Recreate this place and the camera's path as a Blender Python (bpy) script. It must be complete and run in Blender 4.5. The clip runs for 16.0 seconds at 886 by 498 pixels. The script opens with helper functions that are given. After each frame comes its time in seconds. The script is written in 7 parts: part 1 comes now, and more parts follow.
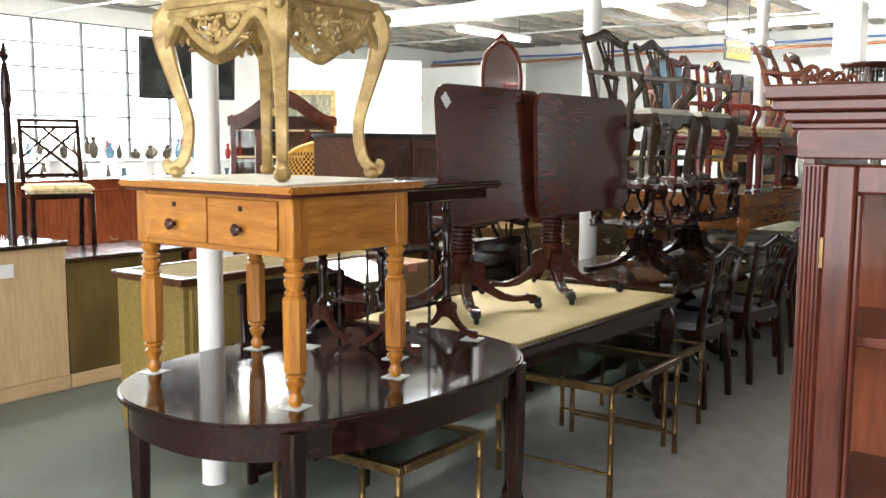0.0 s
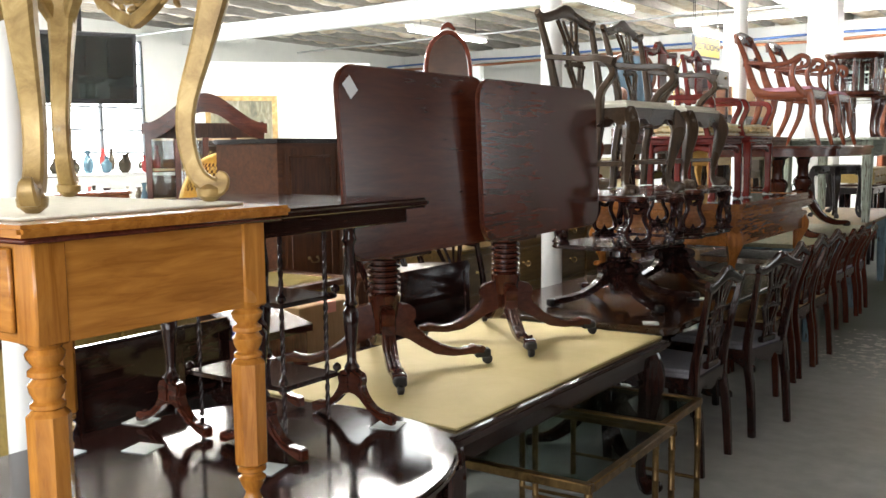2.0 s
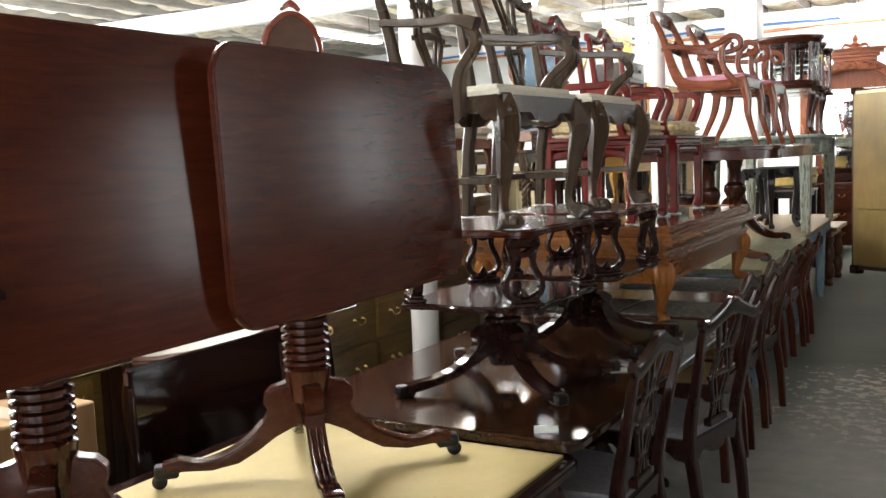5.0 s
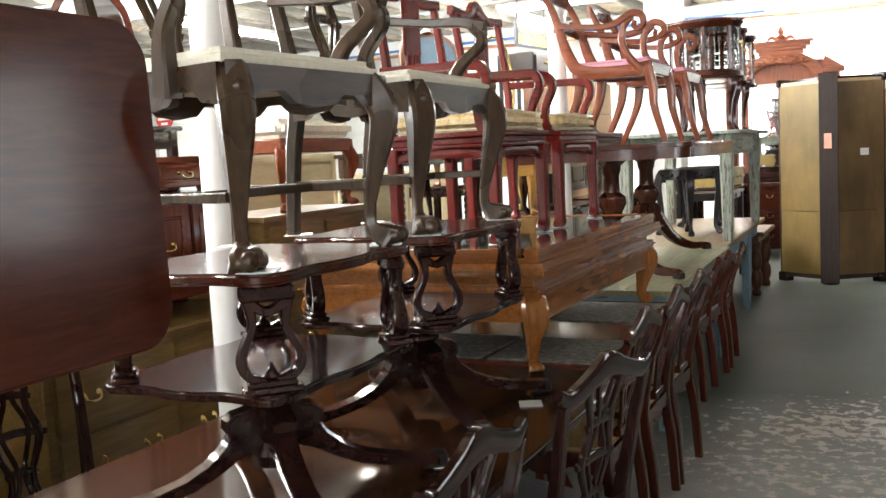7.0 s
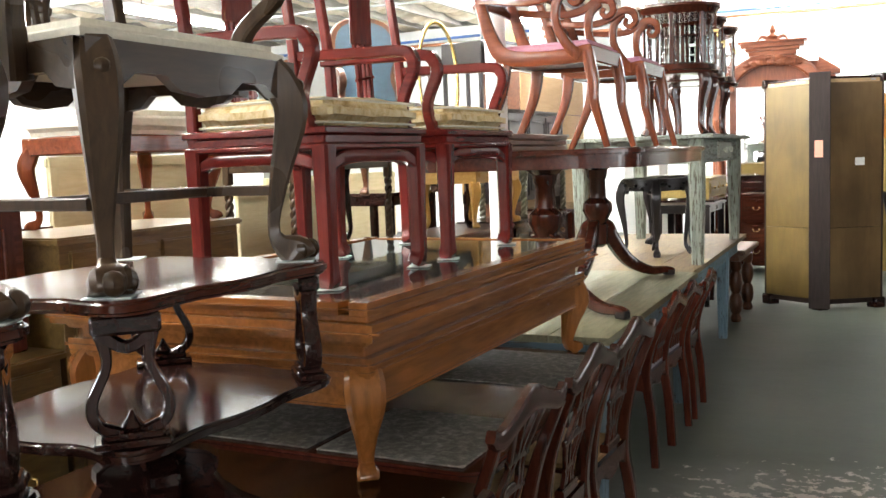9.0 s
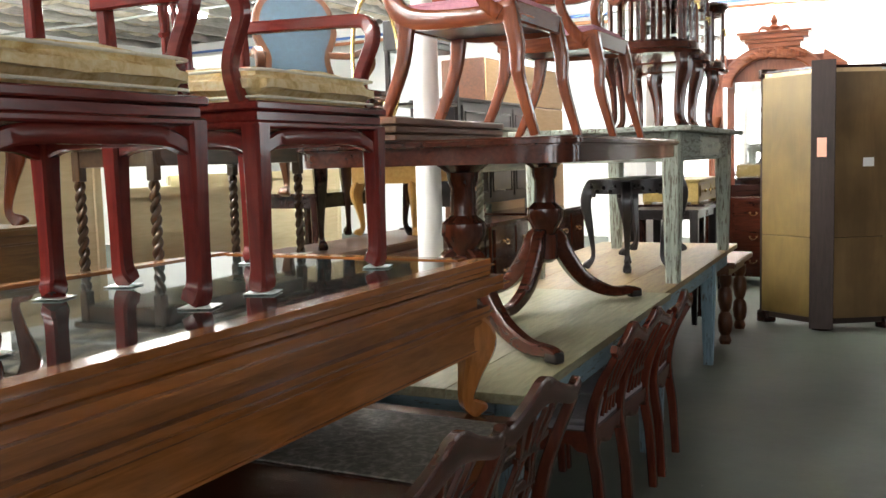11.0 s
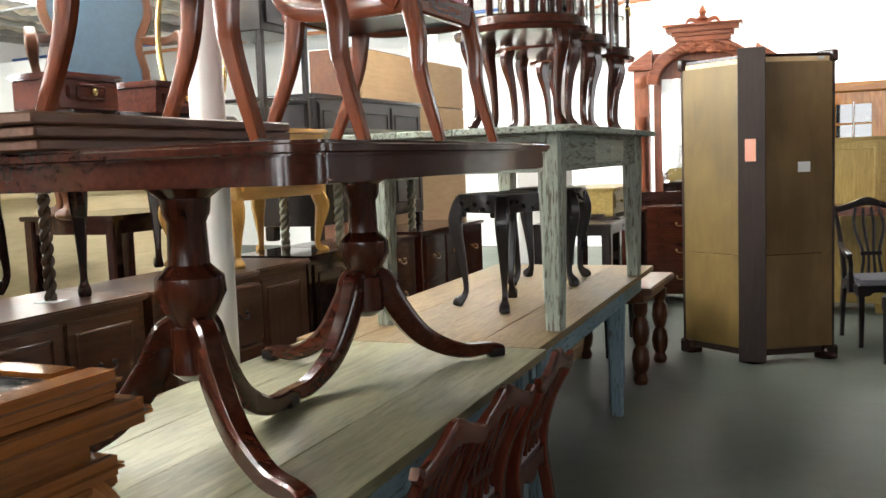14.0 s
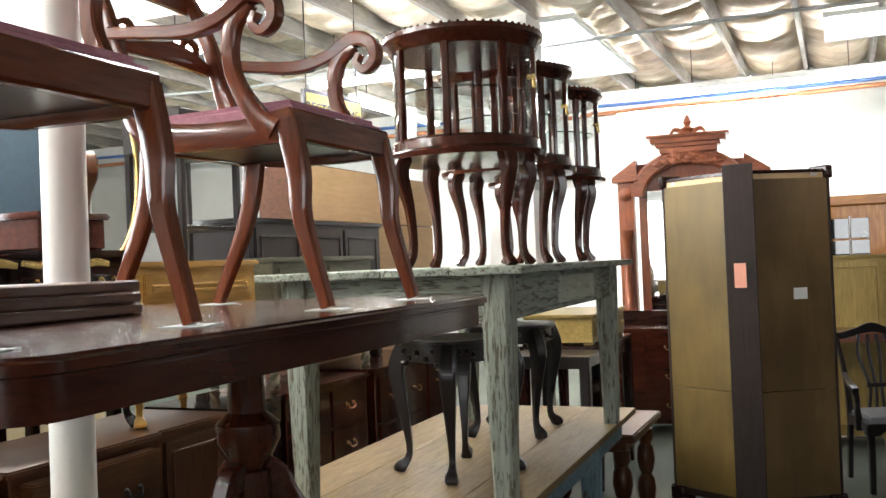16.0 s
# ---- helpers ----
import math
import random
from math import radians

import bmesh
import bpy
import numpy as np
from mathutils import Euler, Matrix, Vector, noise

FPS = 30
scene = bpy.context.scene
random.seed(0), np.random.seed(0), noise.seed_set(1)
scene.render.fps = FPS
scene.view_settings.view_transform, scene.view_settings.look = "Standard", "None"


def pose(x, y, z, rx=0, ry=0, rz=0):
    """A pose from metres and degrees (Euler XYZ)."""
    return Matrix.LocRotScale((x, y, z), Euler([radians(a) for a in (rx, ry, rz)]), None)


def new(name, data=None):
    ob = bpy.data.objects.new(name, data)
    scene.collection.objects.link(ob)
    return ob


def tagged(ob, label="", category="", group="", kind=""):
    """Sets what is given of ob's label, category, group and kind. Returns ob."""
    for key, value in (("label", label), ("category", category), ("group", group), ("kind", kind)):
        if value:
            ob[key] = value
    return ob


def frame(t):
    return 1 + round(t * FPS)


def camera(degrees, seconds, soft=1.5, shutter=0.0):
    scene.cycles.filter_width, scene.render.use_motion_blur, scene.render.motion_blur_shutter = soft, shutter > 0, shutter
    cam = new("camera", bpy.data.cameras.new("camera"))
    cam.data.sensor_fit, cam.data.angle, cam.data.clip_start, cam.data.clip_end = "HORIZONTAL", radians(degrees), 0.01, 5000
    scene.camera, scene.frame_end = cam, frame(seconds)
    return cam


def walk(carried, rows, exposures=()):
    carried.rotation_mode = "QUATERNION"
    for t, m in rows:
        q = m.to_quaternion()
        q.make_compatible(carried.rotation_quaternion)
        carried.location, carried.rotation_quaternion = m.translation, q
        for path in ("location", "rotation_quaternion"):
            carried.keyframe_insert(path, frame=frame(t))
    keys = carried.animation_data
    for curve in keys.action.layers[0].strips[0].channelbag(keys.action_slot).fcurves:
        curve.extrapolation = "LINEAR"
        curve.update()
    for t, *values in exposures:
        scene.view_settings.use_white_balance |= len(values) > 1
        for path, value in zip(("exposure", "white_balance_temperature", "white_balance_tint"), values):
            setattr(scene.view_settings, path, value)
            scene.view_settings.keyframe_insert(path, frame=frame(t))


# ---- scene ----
cam = camera(51.2, 16.0)
METRES, EYE, TILT, LEAN, TURN = 8.2, 1.55, 0.8, 0.0, 37.2
ROWS = [
    (0.0, 0.0, 0.0, 0.0, 0.04, -7.46, -0.29),
    (0.5, 0.0068, 0.0371, -0.0027, -0.47, -7.35, -0.0),
    (1.0, 0.0137, 0.0707, -0.004, -1.1, -7.21, 0.27),
    (1.5, 0.0222, 0.1057, -0.0052, -1.63, -7.06, 0.55),
    (2.0, 0.0233, 0.1408, -0.0046, -2.21, -6.94, 0.64),
    (2.5, 0.0262, 0.1719, -0.0052, -3.04, -6.82, 0.95),
    (3.0, 0.0342, 0.2021, -0.0046, -3.71, -6.77, 1.21),
    (5.5, 0.1029, 0.358, -0.0081, -7.94, -6.43, 2.44),
    (6.0, 0.123, 0.3868, -0.0096, -8.7, -6.44, 2.63),
    (6.5, 0.1409, 0.4171, -0.0106, -9.77, -6.42, 2.74),
    (7.0, 0.1594, 0.4447, -0.0116, -10.84, -6.42, 2.9),
    (7.5, 0.1832, 0.4738, -0.0131, -11.46, -6.46, 2.87),
    (8.0, 0.2024, 0.5057, -0.013, -12.01, -6.44, 2.78),
    (8.5, 0.2228, 0.5314, -0.0127, -11.37, -6.36, 2.33),
    (11.0, 0.3168, 0.6664, -0.0205, -10.54, -6.32, 1.46),
    (11.5, 0.3343, 0.6891, -0.0204, -11.06, -6.29, 1.65),
    (12.0, 0.3514, 0.7107, -0.0208, -11.63, -6.31, 1.66),
    (12.5, 0.3664, 0.7357, -0.02, -12.16, -6.31, 1.69),
    (13.0, 0.3827, 0.7565, -0.0195, -12.67, -6.23, 1.81),
    (13.5, 0.3989, 0.7733, -0.021, -13.25, -6.21, 1.9),
    (14.0, 0.4106, 0.7967, -0.0204, -13.8, -6.22, 1.91),
    (14.5, 0.4227, 0.8204, -0.0172, -14.34, -6.24, 2.0),
    (15.0, 0.4376, 0.8417, -0.0083, -14.91, -5.83, 2.18),
    (15.5, 0.4484, 0.8553, -0.0047, -15.13, -3.15, 2.27),
    (16.0, 0.4579, 0.8655, -0.0044, -14.03, 0.15, 2.12),
]
walk(cam, [(t, pose(0, 0, EYE, TILT, LEAN, TURN) @ pose(METRES * x, METRES * y, METRES * z, 90 + pitch, roll, yaw)) for t, x, y, z, yaw, pitch, roll in ROWS], [(0, 0.55), (3, 0.66), (6, 0.84), (7, 1.16), (8, 1.34), (9, 1.22), (11, 1.0), (13, 0.95), (15, 0.8), (15.5, 0.86), (16, 0.4)])

# ---------- light ----------
world = bpy.data.worlds.new("world")
scene.world = world
world.use_nodes = True
wn = world.node_tree.nodes
sky = wn.new("ShaderNodeTexSky")
sky.sky_type, sky.sun_disc = "NISHITA", False
sky.sun_elevation, sky.sun_rotation = radians(48), radians(250)
world.node_tree.links.new(sky.outputs[0], wn["Background"].inputs[0])
wn["Background"].inputs[1].default_value = 0.12


def area(name, m, sx, sy, watts, colour=(1, 1, 1)):
    d = bpy.data.lights.new(name, "AREA")
    d.shape, d.size, d.size_y, d.energy, d.color = "RECTANGLE", sx, sy, watts, colour
    ob = new(name, d)
    ob.matrix_world = m
    return ob


# daylight through the window wall, and the fluorescent strips
area("window_light", pose(-15.2, 7.5, 2.6, 0, -90, 0), 2.4, 9.0, 800, (0.95, 0.98, 1.0))
# unseen fill added behind the start to brighten near fronts and floor
area("shopfront_light", pose(-0.5, -2.2, 2.1, 90, 0, 0), 8.0, 2.6, 270, (0.97, 0.98, 1.0))
# strip places are guessed; extra ones are added to brighten ceiling and back rows
STRIPS = [(-6.6, 3.0, 0), (-6.6, 8.4, 0), (-6.6, 13.6, 0), (-6.6, 19.0, 0), (-2.0, 19.8, 90), (-5.4, 16.8, 90), (-10.5, 8.5, 0), (-10.5, 15.5, 0), (-3.6, 12.4, 0), (-4.9, 10.2, 0), (-4.6, 5.6, 0), (-2.9, 20.8, 90), (-5.6, 7.4, 0), (-5.6, 12.6, 0)]


# ---------- materials ----------
def mat(name):
    m = bpy.data.materials.new(name)
    m.use_nodes = True
    nt = m.node_tree
    return m, nt, nt.nodes, nt.nodes["Principled BSDF"], nt.links.new


def surface(name, stops, rough=0.4, grain=(1, 1, 1), scale=6.0, bump=0.05, metal=0.0, coat=0.0, wear=0.0, wear_colour=(0.5, 0.45, 0.4), rough_var=0.12, spread=0.35, specular=0.5):
    """A material with grain of one scale, blotches of another, bump and gloss that vary."""
    m, nt, nodes, bsdf, link = mat(name)
    tc = nodes.new("ShaderNodeTexCoord")
    info = nodes.new("ShaderNodeObjectInfo")
    shift = nodes.new("ShaderNodeVectorMath")
    shift.operation = "MULTIPLY_ADD"
    comb = nodes.new("ShaderNodeCombineXYZ")
    for i in range(3):
        link(info.outputs["Random"], comb.inputs[i])
    link(comb.outputs[0], shift.inputs[0])
    shift.inputs[1].default_value = (7.3, 3.1, 5.7)
    link(tc.outputs["Object"], shift.inputs[2])
    mp = nodes.new("ShaderNodeMapping")
    mp.inputs["Scale"].default_value = grain
    link(shift.outputs[0], mp.inputs[0])
    n1 = nodes.new("ShaderNodeTexNoise")
    n1.inputs["Scale"].default_value, n1.inputs["Detail"].default_value, n1.inputs["Roughness"].default_value = scale, 7, 0.65
    n1.inputs["Distortion"].default_value = 0.6
    link(mp.outputs[0], n1.inputs[0])
    n2 = nodes.new("ShaderNodeTexNoise")
    n2.inputs["Scale"].default_value, n2.inputs["Detail"].default_value = 2.3, 3
    link(shift.outputs[0], n2.inputs[0])
    mixv = nodes.new("ShaderNodeMix")
    mixv.inputs[0].default_value = spread
    link(n1.outputs[0], mixv.inputs[2])
    link(n2.outputs[0], mixv.inputs[3])
    ramp = nodes.new("ShaderNodeValToRGB")
    el = ramp.color_ramp.elements
    el[0].position, el[1].position = 0.33, 0.67
    el[0].color, el[1].color = (*stops[0], 1), (*stops[-1], 1)
    for i, c in enumerate(stops[1:-1]):
        e = el.new(0.33 + 0.34 * (i + 1) / (len(stops) - 1))
        e.color = (*c, 1)
    link(mixv.outputs[0], ramp.inputs[0])
    last = ramp.outputs[0]
    if wear:
        n3 = nodes.new("ShaderNodeTexNoise")
        n3.inputs["Scale"].default_value, n3.inputs["Detail"].default_value, n3.inputs["Roughness"].default_value = 9, 8, 0.7
        link(mp.outputs[0], n3.inputs[0])
        r3 = nodes.new("ShaderNodeValToRGB")
        r3.color_ramp.elements[0].position, r3.color_ramp.elements[1].position = 0.68 - wear * 0.3, 0.73 - wear * 0.3
        link(n3.outputs[0], r3.inputs[0])
        mx = nodes.new("ShaderNodeMix")
        mx.data_type = "RGBA"
        link(r3.outputs[0], mx.inputs[0])
        link(last, mx.inputs[6])
        mx.inputs[7].default_value = (*wear_colour, 1)
        last = mx.outputs[2]
    link(last, bsdf.inputs["Base Color"])
    rr = nodes.new("ShaderNodeMapRange")
    rr.inputs[3].default_value, rr.inputs[4].default_value = max(0.02, rough - rough_var), min(1, rough + rough_var)
    link(n2.outputs[0], rr.inputs[0])
    link(rr.outputs[0], bsdf.inputs["Roughness"])
    bsdf.inputs["Metallic"].default_value = metal
    bsdf.inputs["Specular IOR Level"].default_value = specular
    bsdf.inputs["Coat Weight"].default_value = coat
    bsdf.inputs["Coat Roughness"].default_value = 0.06
    if bump:
        bp = nodes.new("ShaderNodeBump")
        bp.inputs["Strength"].default_value, bp.inputs["Distance"].default_value = bump, 0.01
        link(n1.outputs[0], bp.inputs["Height"])
        link(bp.outputs[0], bsdf.inputs["Normal"])
    return m


def wood(name, dark, light, rough=0.3, coat=0.3, along="x", scale=5.0, wear=0.0, wear_colour=(0.5, 0.45, 0.4), bump=0.018):
    g = {"x": (1, 9, 9), "y": (9, 1, 9), "z": (9, 9, 1)}[along]
    mid = tuple((a + b) / 2 for a, b in zip(dark, light))
    return surface(name, [dark, mid, light], rough, g, scale, bump, 0, coat * 0.4, wear, wear_colour, 0.07, specular=0.33)


def woods(name, dark, light, **kw):
    return {a: wood(name + "_" + a, dark, light, along=a, **kw) for a in "xyz"}


MAHOGANY = woods("mahogany", (0.02, 0.005, 0.003), (0.072, 0.018, 0.009), rough=0.18, coat=0.6)
DARK = woods("dark_mahogany", (0.008, 0.004, 0.004), (0.03, 0.011, 0.008), rough=0.1, coat=0.25, bump=0.004)
EBONY = woods("ebonised_wood", (0.006, 0.005, 0.006), (0.022, 0.017, 0.017), rough=0.3, coat=0.3)
REDWOOD = woods("red_lacquered_wood", (0.07, 0.007, 0.007), (0.17, 0.02, 0.014), rough=0.2, coat=0.5)
CHERRY = woods("cherry_wood", (0.07, 0.015, 0.006), (0.20, 0.05, 0.019), rough=0.2, coat=0.6)
OAK = woods("honey_oak", (0.145, 0.051, 0.012), (0.34, 0.13, 0.034), rough=0.17, coat=0.9)
PINE = woods("amber_pine", (0.22, 0.076, 0.010), (0.50, 0.21, 0.036), rough=0.25, coat=0.5)
WALNUT = woods("walnut", (0.03, 0.0105, 0.0045), (0.112, 0.039, 0.0145), rough=0.36, coat=0.2)
OLDPLANK = woods("grey_green_planks", (0.10, 0.10, 0.056), (0.26, 0.25, 0.155), rough=0.5, coat=0.0, wear=0.3, wear_colour=(0.17, 0.12, 0.06))
PLANK = woods("scrubbed_planks", (0.11, 0.072, 0.03), (0.26, 0.185, 0.085), rough=0.5, coat=0.0, wear=0.45, wear_colour=(0.15, 0.082, 0.034))
# yellow and brown sheets; brown is also lightened, yellow darkened, for the side light
PLYGRAIN = surface("plywood_back", [(0.066, 0.043, 0.010), (0.108, 0.071, 0.018), (0.16, 0.106, 0.028)], 0.55, (3, 3, 0.6), 2.2, 0.02, spread=0.6)
PLYBROWN = surface("plywood_back_brown", [(0.095, 0.056, 0.020), (0.15, 0.09, 0.035), (0.215, 0.134, 0.055)], 0.55, (3, 3, 0.6), 2.2, 0.02, spread=0.6)
STRIPWOOD = surface("dull_brown_board", [(0.014, 0.009, 0.008), (0.034, 0.021, 0.018)], 0.55, (9, 9, 1), 5, 0.03, specular=0.3)
PLY = {"x": PLYGRAIN, "y": PLYGRAIN, "z": PLYGRAIN}
PALEPLY = woods("pale_plywood", (0.45, 0.30, 0.16), (0.62, 0.45, 0.26), rough=0.6, coat=0.0)
GREENWOOD = woods("worn_green_paint", (0.20, 0.235, 0.20), (0.40, 0.44, 0.37), rough=0.6, coat=0.0, wear=0.55, wear_colour=(0.12, 0.11, 0.085), bump=0.12)
BLUEWOOD = woods("worn_blue_paint", (0.10, 0.17, 0.21), (0.20, 0.30, 0.36), rough=0.6, coat=0.0, wear=0.4, wear_colour=(0.07, 0.07, 0.06), bump=0.12)
OLIVE = woods("olive_painted_wood", (0.17, 0.115, 0.03), (0.33, 0.24, 0.075), rough=0.45, coat=0.1)
PALEWOOD = woods("cream_painted_wood", (0.50, 0.44, 0.26), (0.64, 0.58, 0.38), rough=0.45, coat=0.1)
YELLOWOAK = woods("yellow_oak", (0.40, 0.20, 0.04), (0.60, 0.36, 0.10), rough=0.35, coat=0.25)
BRONZEWOOD = woods("bronze_brown_wood", (0.075, 0.045, 0.013), (0.20, 0.125, 0.04), rough=0.35, coat=0.25)
GREYGREEN = woods("grey_green_wood", (0.10, 0.105, 0.075), (0.22, 0.22, 0.16), rough=0.5, coat=0.05)
TANBOARD = woods("tan_board", (0.34, 0.21, 0.10), (0.44, 0.29, 0.15), rough=0.7, coat=0.0)
GILT = surface("aged_gilt", [(0.17, 0.10, 0.033), (0.37, 0.25, 0.092), (0.57, 0.43, 0.195)], 0.42, (1, 1, 1), 14, 0.3, 0.25, 0, 0.15, (0.25, 0.20, 0.11))
BRASS = surface("aged_brass", [(0.07, 0.04, 0.017), (0.30, 0.19, 0.075)], 0.35, (1, 1, 1), 20, 0.08, 0.85)
BRIGHTBRASS = surface("polished_brass", [(0.55, 0.38, 0.13), (0.8, 0.6, 0.25)], 0.25, (1, 1, 1), 20, 0.02, 1.0)
IRON = surface("dark_iron", [(0.012, 0.012, 0.013), (0.04, 0.037, 0.035)], 0.45, (1, 1, 1), 20, 0.05, 0.7)
PAD = surface("tan_table_pad", [(0.42, 0.34, 0.14), (0.54, 0.44, 0.21)], 0.75, (1, 1, 1), 3, 0.03)
MAT = surface("grey_figured_mat", [(0.10, 0.10, 0.085), (0.17, 0.165, 0.145), (0.34, 0.33, 0.29)], 0.9, (1, 1, 1), 38, 0.3, spread=0.1)
CREAM = surface("cream_upholstery", [(0.60, 0.58, 0.47), (0.78, 0.75, 0.64)], 0.85, (1, 1, 1), 60, 0.15, spread=0.3)
DAMASK = surface("gold_damask", [(0.42, 0.26, 0.07), (0.68, 0.54, 0.28), (0.78, 0.70, 0.48)], 0.6, (1, 1, 1), 30, 0.2, spread=0.15)
PINKCLOTH = surface("dusty_pink_cloth", [(0.36, 0.15, 0.20), (0.52, 0.26, 0.32)], 0.85, (1, 1, 1), 90, 0.15)
GREYCLOTH = surface("grey_cloth", [(0.13, 0.13, 0.15), (0.26, 0.26, 0.29)], 0.85, (1, 1, 1), 90, 0.15)
BLUECLOTH = surface("slate_blue_leather", [(0.008, 0.024, 0.04), (0.016, 0.042, 0.065)], 0.5, (1, 1, 1), 40, 0.1)
RUSH = surface("rush_seat", [(0.30, 0.19, 0.08), (0.52, 0.38, 0.19)], 0.8, (1, 12, 1), 20, 0.3)
WICKER = surface("honey_wicker", [(0.48, 0.30, 0.07), (0.72, 0.52, 0.18)], 0.6, (1, 1, 1), 60, 0.4)
WHITE = surface("white_paint", [(0.72, 0.73, 0.71), (0.84, 0.84, 0.82)], 0.5, (1, 1, 0.3), 3, 0.05)
WALLWHITE = surface("white_wall_paint", [(0.74, 0.76, 0.74), (0.84, 0.85, 0.83)], 0.7, (1, 1, 1), 1.2, 0.04)
PAPER = surface("white_card", [(0.74, 0.76, 0.78), (0.84, 0.85, 0.86)], 0.7, (1, 1, 1), 10, 0.0)
OLIVELEATHER = surface("olive_leather", [(0.10, 0.07, 0.012), (0.19, 0.14, 0.035)], 0.75, (1, 1, 1), 12, 0.05, specular=0.15)
CARD = surface("soft_grey_card", [(0.46, 0.52, 0.5), (0.6, 0.65, 0.63)], 0.4, (1, 1, 1), 14, 0.0)
PINKPAPER = surface("pink_card", [(0.72, 0.33, 0.24), (0.80, 0.40, 0.30)], 0.7, (1, 1, 1), 10, 0.0)
BLACKPLASTIC = surface("black_plastic", [(0.01, 0.01, 0.012), (0.025, 0.025, 0.028)], 0.4, (1, 1, 1), 10, 0.0)
YELLOW = surface("yellow_sign_face", [(0.52, 0.42, 0.02), (0.6, 0.5, 0.04)], 0.4, (1, 1, 1), 4, 0.0)
REDPAINT = surface("red_enamel", [(0.55, 0.03, 0.03), (0.65, 0.05, 0.04)], 0.35, (1, 1, 1), 4, 0.0)
RAFTER = wood("grey_rafter", (0.26, 0.25, 0.23), (0.5, 0.48, 0.45), 0.7, 0, "y", 4)
STEEL = surface("galvanised_steel", [(0.42, 0.44, 0.45), (0.62, 0.64, 0.64)], 0.4, (1, 1, 1), 10, 0.02, 0.6)
BLUECABLE = surface("blue_cable", [(0.05, 0.12, 0.35), (0.08, 0.18, 0.45)], 0.5, (1, 1, 1), 10, 0.0)
RUST = surface("rusty_pipe", [(0.30, 0.10, 0.04), (0.45, 0.2, 0.1)], 0.7, (1, 1, 1), 20, 0.1)


def concrete():
    m, nt, nodes, bsdf, link = mat("painted_concrete")
    tc = nodes.new("ShaderNodeTexCoord")
    big = nodes.new("ShaderNodeTexNoise")
    big.inputs["Scale"].default_value, big.inputs["Detail"].default_value = 0.8, 8
    fine = nodes.new("ShaderNodeTexNoise")
    fine.inputs["Scale"].default_value, fine.inputs["Detail"].default_value = 9, 9
    flake = nodes.new("ShaderNodeTexNoise")
    flake.inputs["Scale"].default_value, flake.inputs["Detail"].default_value, flake.inputs["Roughness"].default_value = 14, 7, 0.65
    where = nodes.new("ShaderNodeTexNoise")
    where.inputs["Scale"].default_value, where.inputs["Detail"].default_value = 0.55, 2
    for n in (big, fine, flake, where):
        link(tc.outputs["Object"], n.inputs[0])
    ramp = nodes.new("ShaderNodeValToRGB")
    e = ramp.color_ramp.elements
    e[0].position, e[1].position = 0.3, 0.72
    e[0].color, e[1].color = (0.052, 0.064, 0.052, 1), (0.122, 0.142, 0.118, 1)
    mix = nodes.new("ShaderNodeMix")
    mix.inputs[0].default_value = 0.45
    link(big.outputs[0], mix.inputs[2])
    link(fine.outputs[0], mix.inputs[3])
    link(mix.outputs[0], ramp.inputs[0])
    add = nodes.new("ShaderNodeMath")
    add.operation = "MULTIPLY"
    link(flake.outputs[0], add.inputs[0])
    off = nodes.new("ShaderNodeVectorMath")
    off.operation = "DISTANCE"
    off.inputs[1].default_value = (-1.4, 8.3, 0)
    link(tc.outputs["Object"], off.inputs[0])
    near = nodes.new("ShaderNodeMapRange")
    near.inputs[1].default_value, near.inputs[2].default_value, near.inputs[3].default_value, near.inputs[4].default_value = 0.5, 1.5, 0.74, 0.46
    link(off.outputs["Value"], near.inputs[0])
    vary = nodes.new("ShaderNodeMapRange")
    vary.inputs[1].default_value, vary.inputs[2].default_value, vary.inputs[3].default_value, vary.inputs[4].default_value = 0.3, 0.7, 0.85, 1.12
    link(where.outputs[0], vary.inputs[0])
    worn = nodes.new("ShaderNodeMath")
    worn.operation = "MULTIPLY"
    link(near.outputs[0], worn.inputs[0])
    link(vary.outputs[0], worn.inputs[1])
    link(worn.outputs[0], add.inputs[1])
    r2 = nodes.new("ShaderNodeValToRGB")
    r2.color_ramp.elements[0].position, r2.color_ramp.elements[1].position = 0.345, 0.375
    link(add.outputs[0], r2.inputs[0])
    mx = nodes.new("ShaderNodeMix")
    mx.data_type = "RGBA"
    link(r2.outputs[0], mx.inputs[0])
    # the base colour blends to a paler grey along the front stretch of the aisle
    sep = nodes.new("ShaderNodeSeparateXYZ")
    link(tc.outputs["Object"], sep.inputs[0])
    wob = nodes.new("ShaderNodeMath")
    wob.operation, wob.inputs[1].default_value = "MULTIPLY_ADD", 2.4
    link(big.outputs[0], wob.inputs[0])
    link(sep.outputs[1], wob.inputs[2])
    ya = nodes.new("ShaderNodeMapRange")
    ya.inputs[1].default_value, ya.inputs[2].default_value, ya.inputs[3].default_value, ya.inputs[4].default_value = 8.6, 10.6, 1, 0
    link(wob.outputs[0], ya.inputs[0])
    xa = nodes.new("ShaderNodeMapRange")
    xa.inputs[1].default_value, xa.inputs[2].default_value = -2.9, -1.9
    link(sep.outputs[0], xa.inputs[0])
    front_aisle = nodes.new("ShaderNodeMath")
    front_aisle.operation = "MULTIPLY"
    link(ya.outputs[0], front_aisle.inputs[0])
    link(xa.outputs[0], front_aisle.inputs[1])
    pale_ramp = nodes.new("ShaderNodeValToRGB")
    pale_ramp.color_ramp.elements[0].position, pale_ramp.color_ramp.elements[1].position = 0.32, 0.7
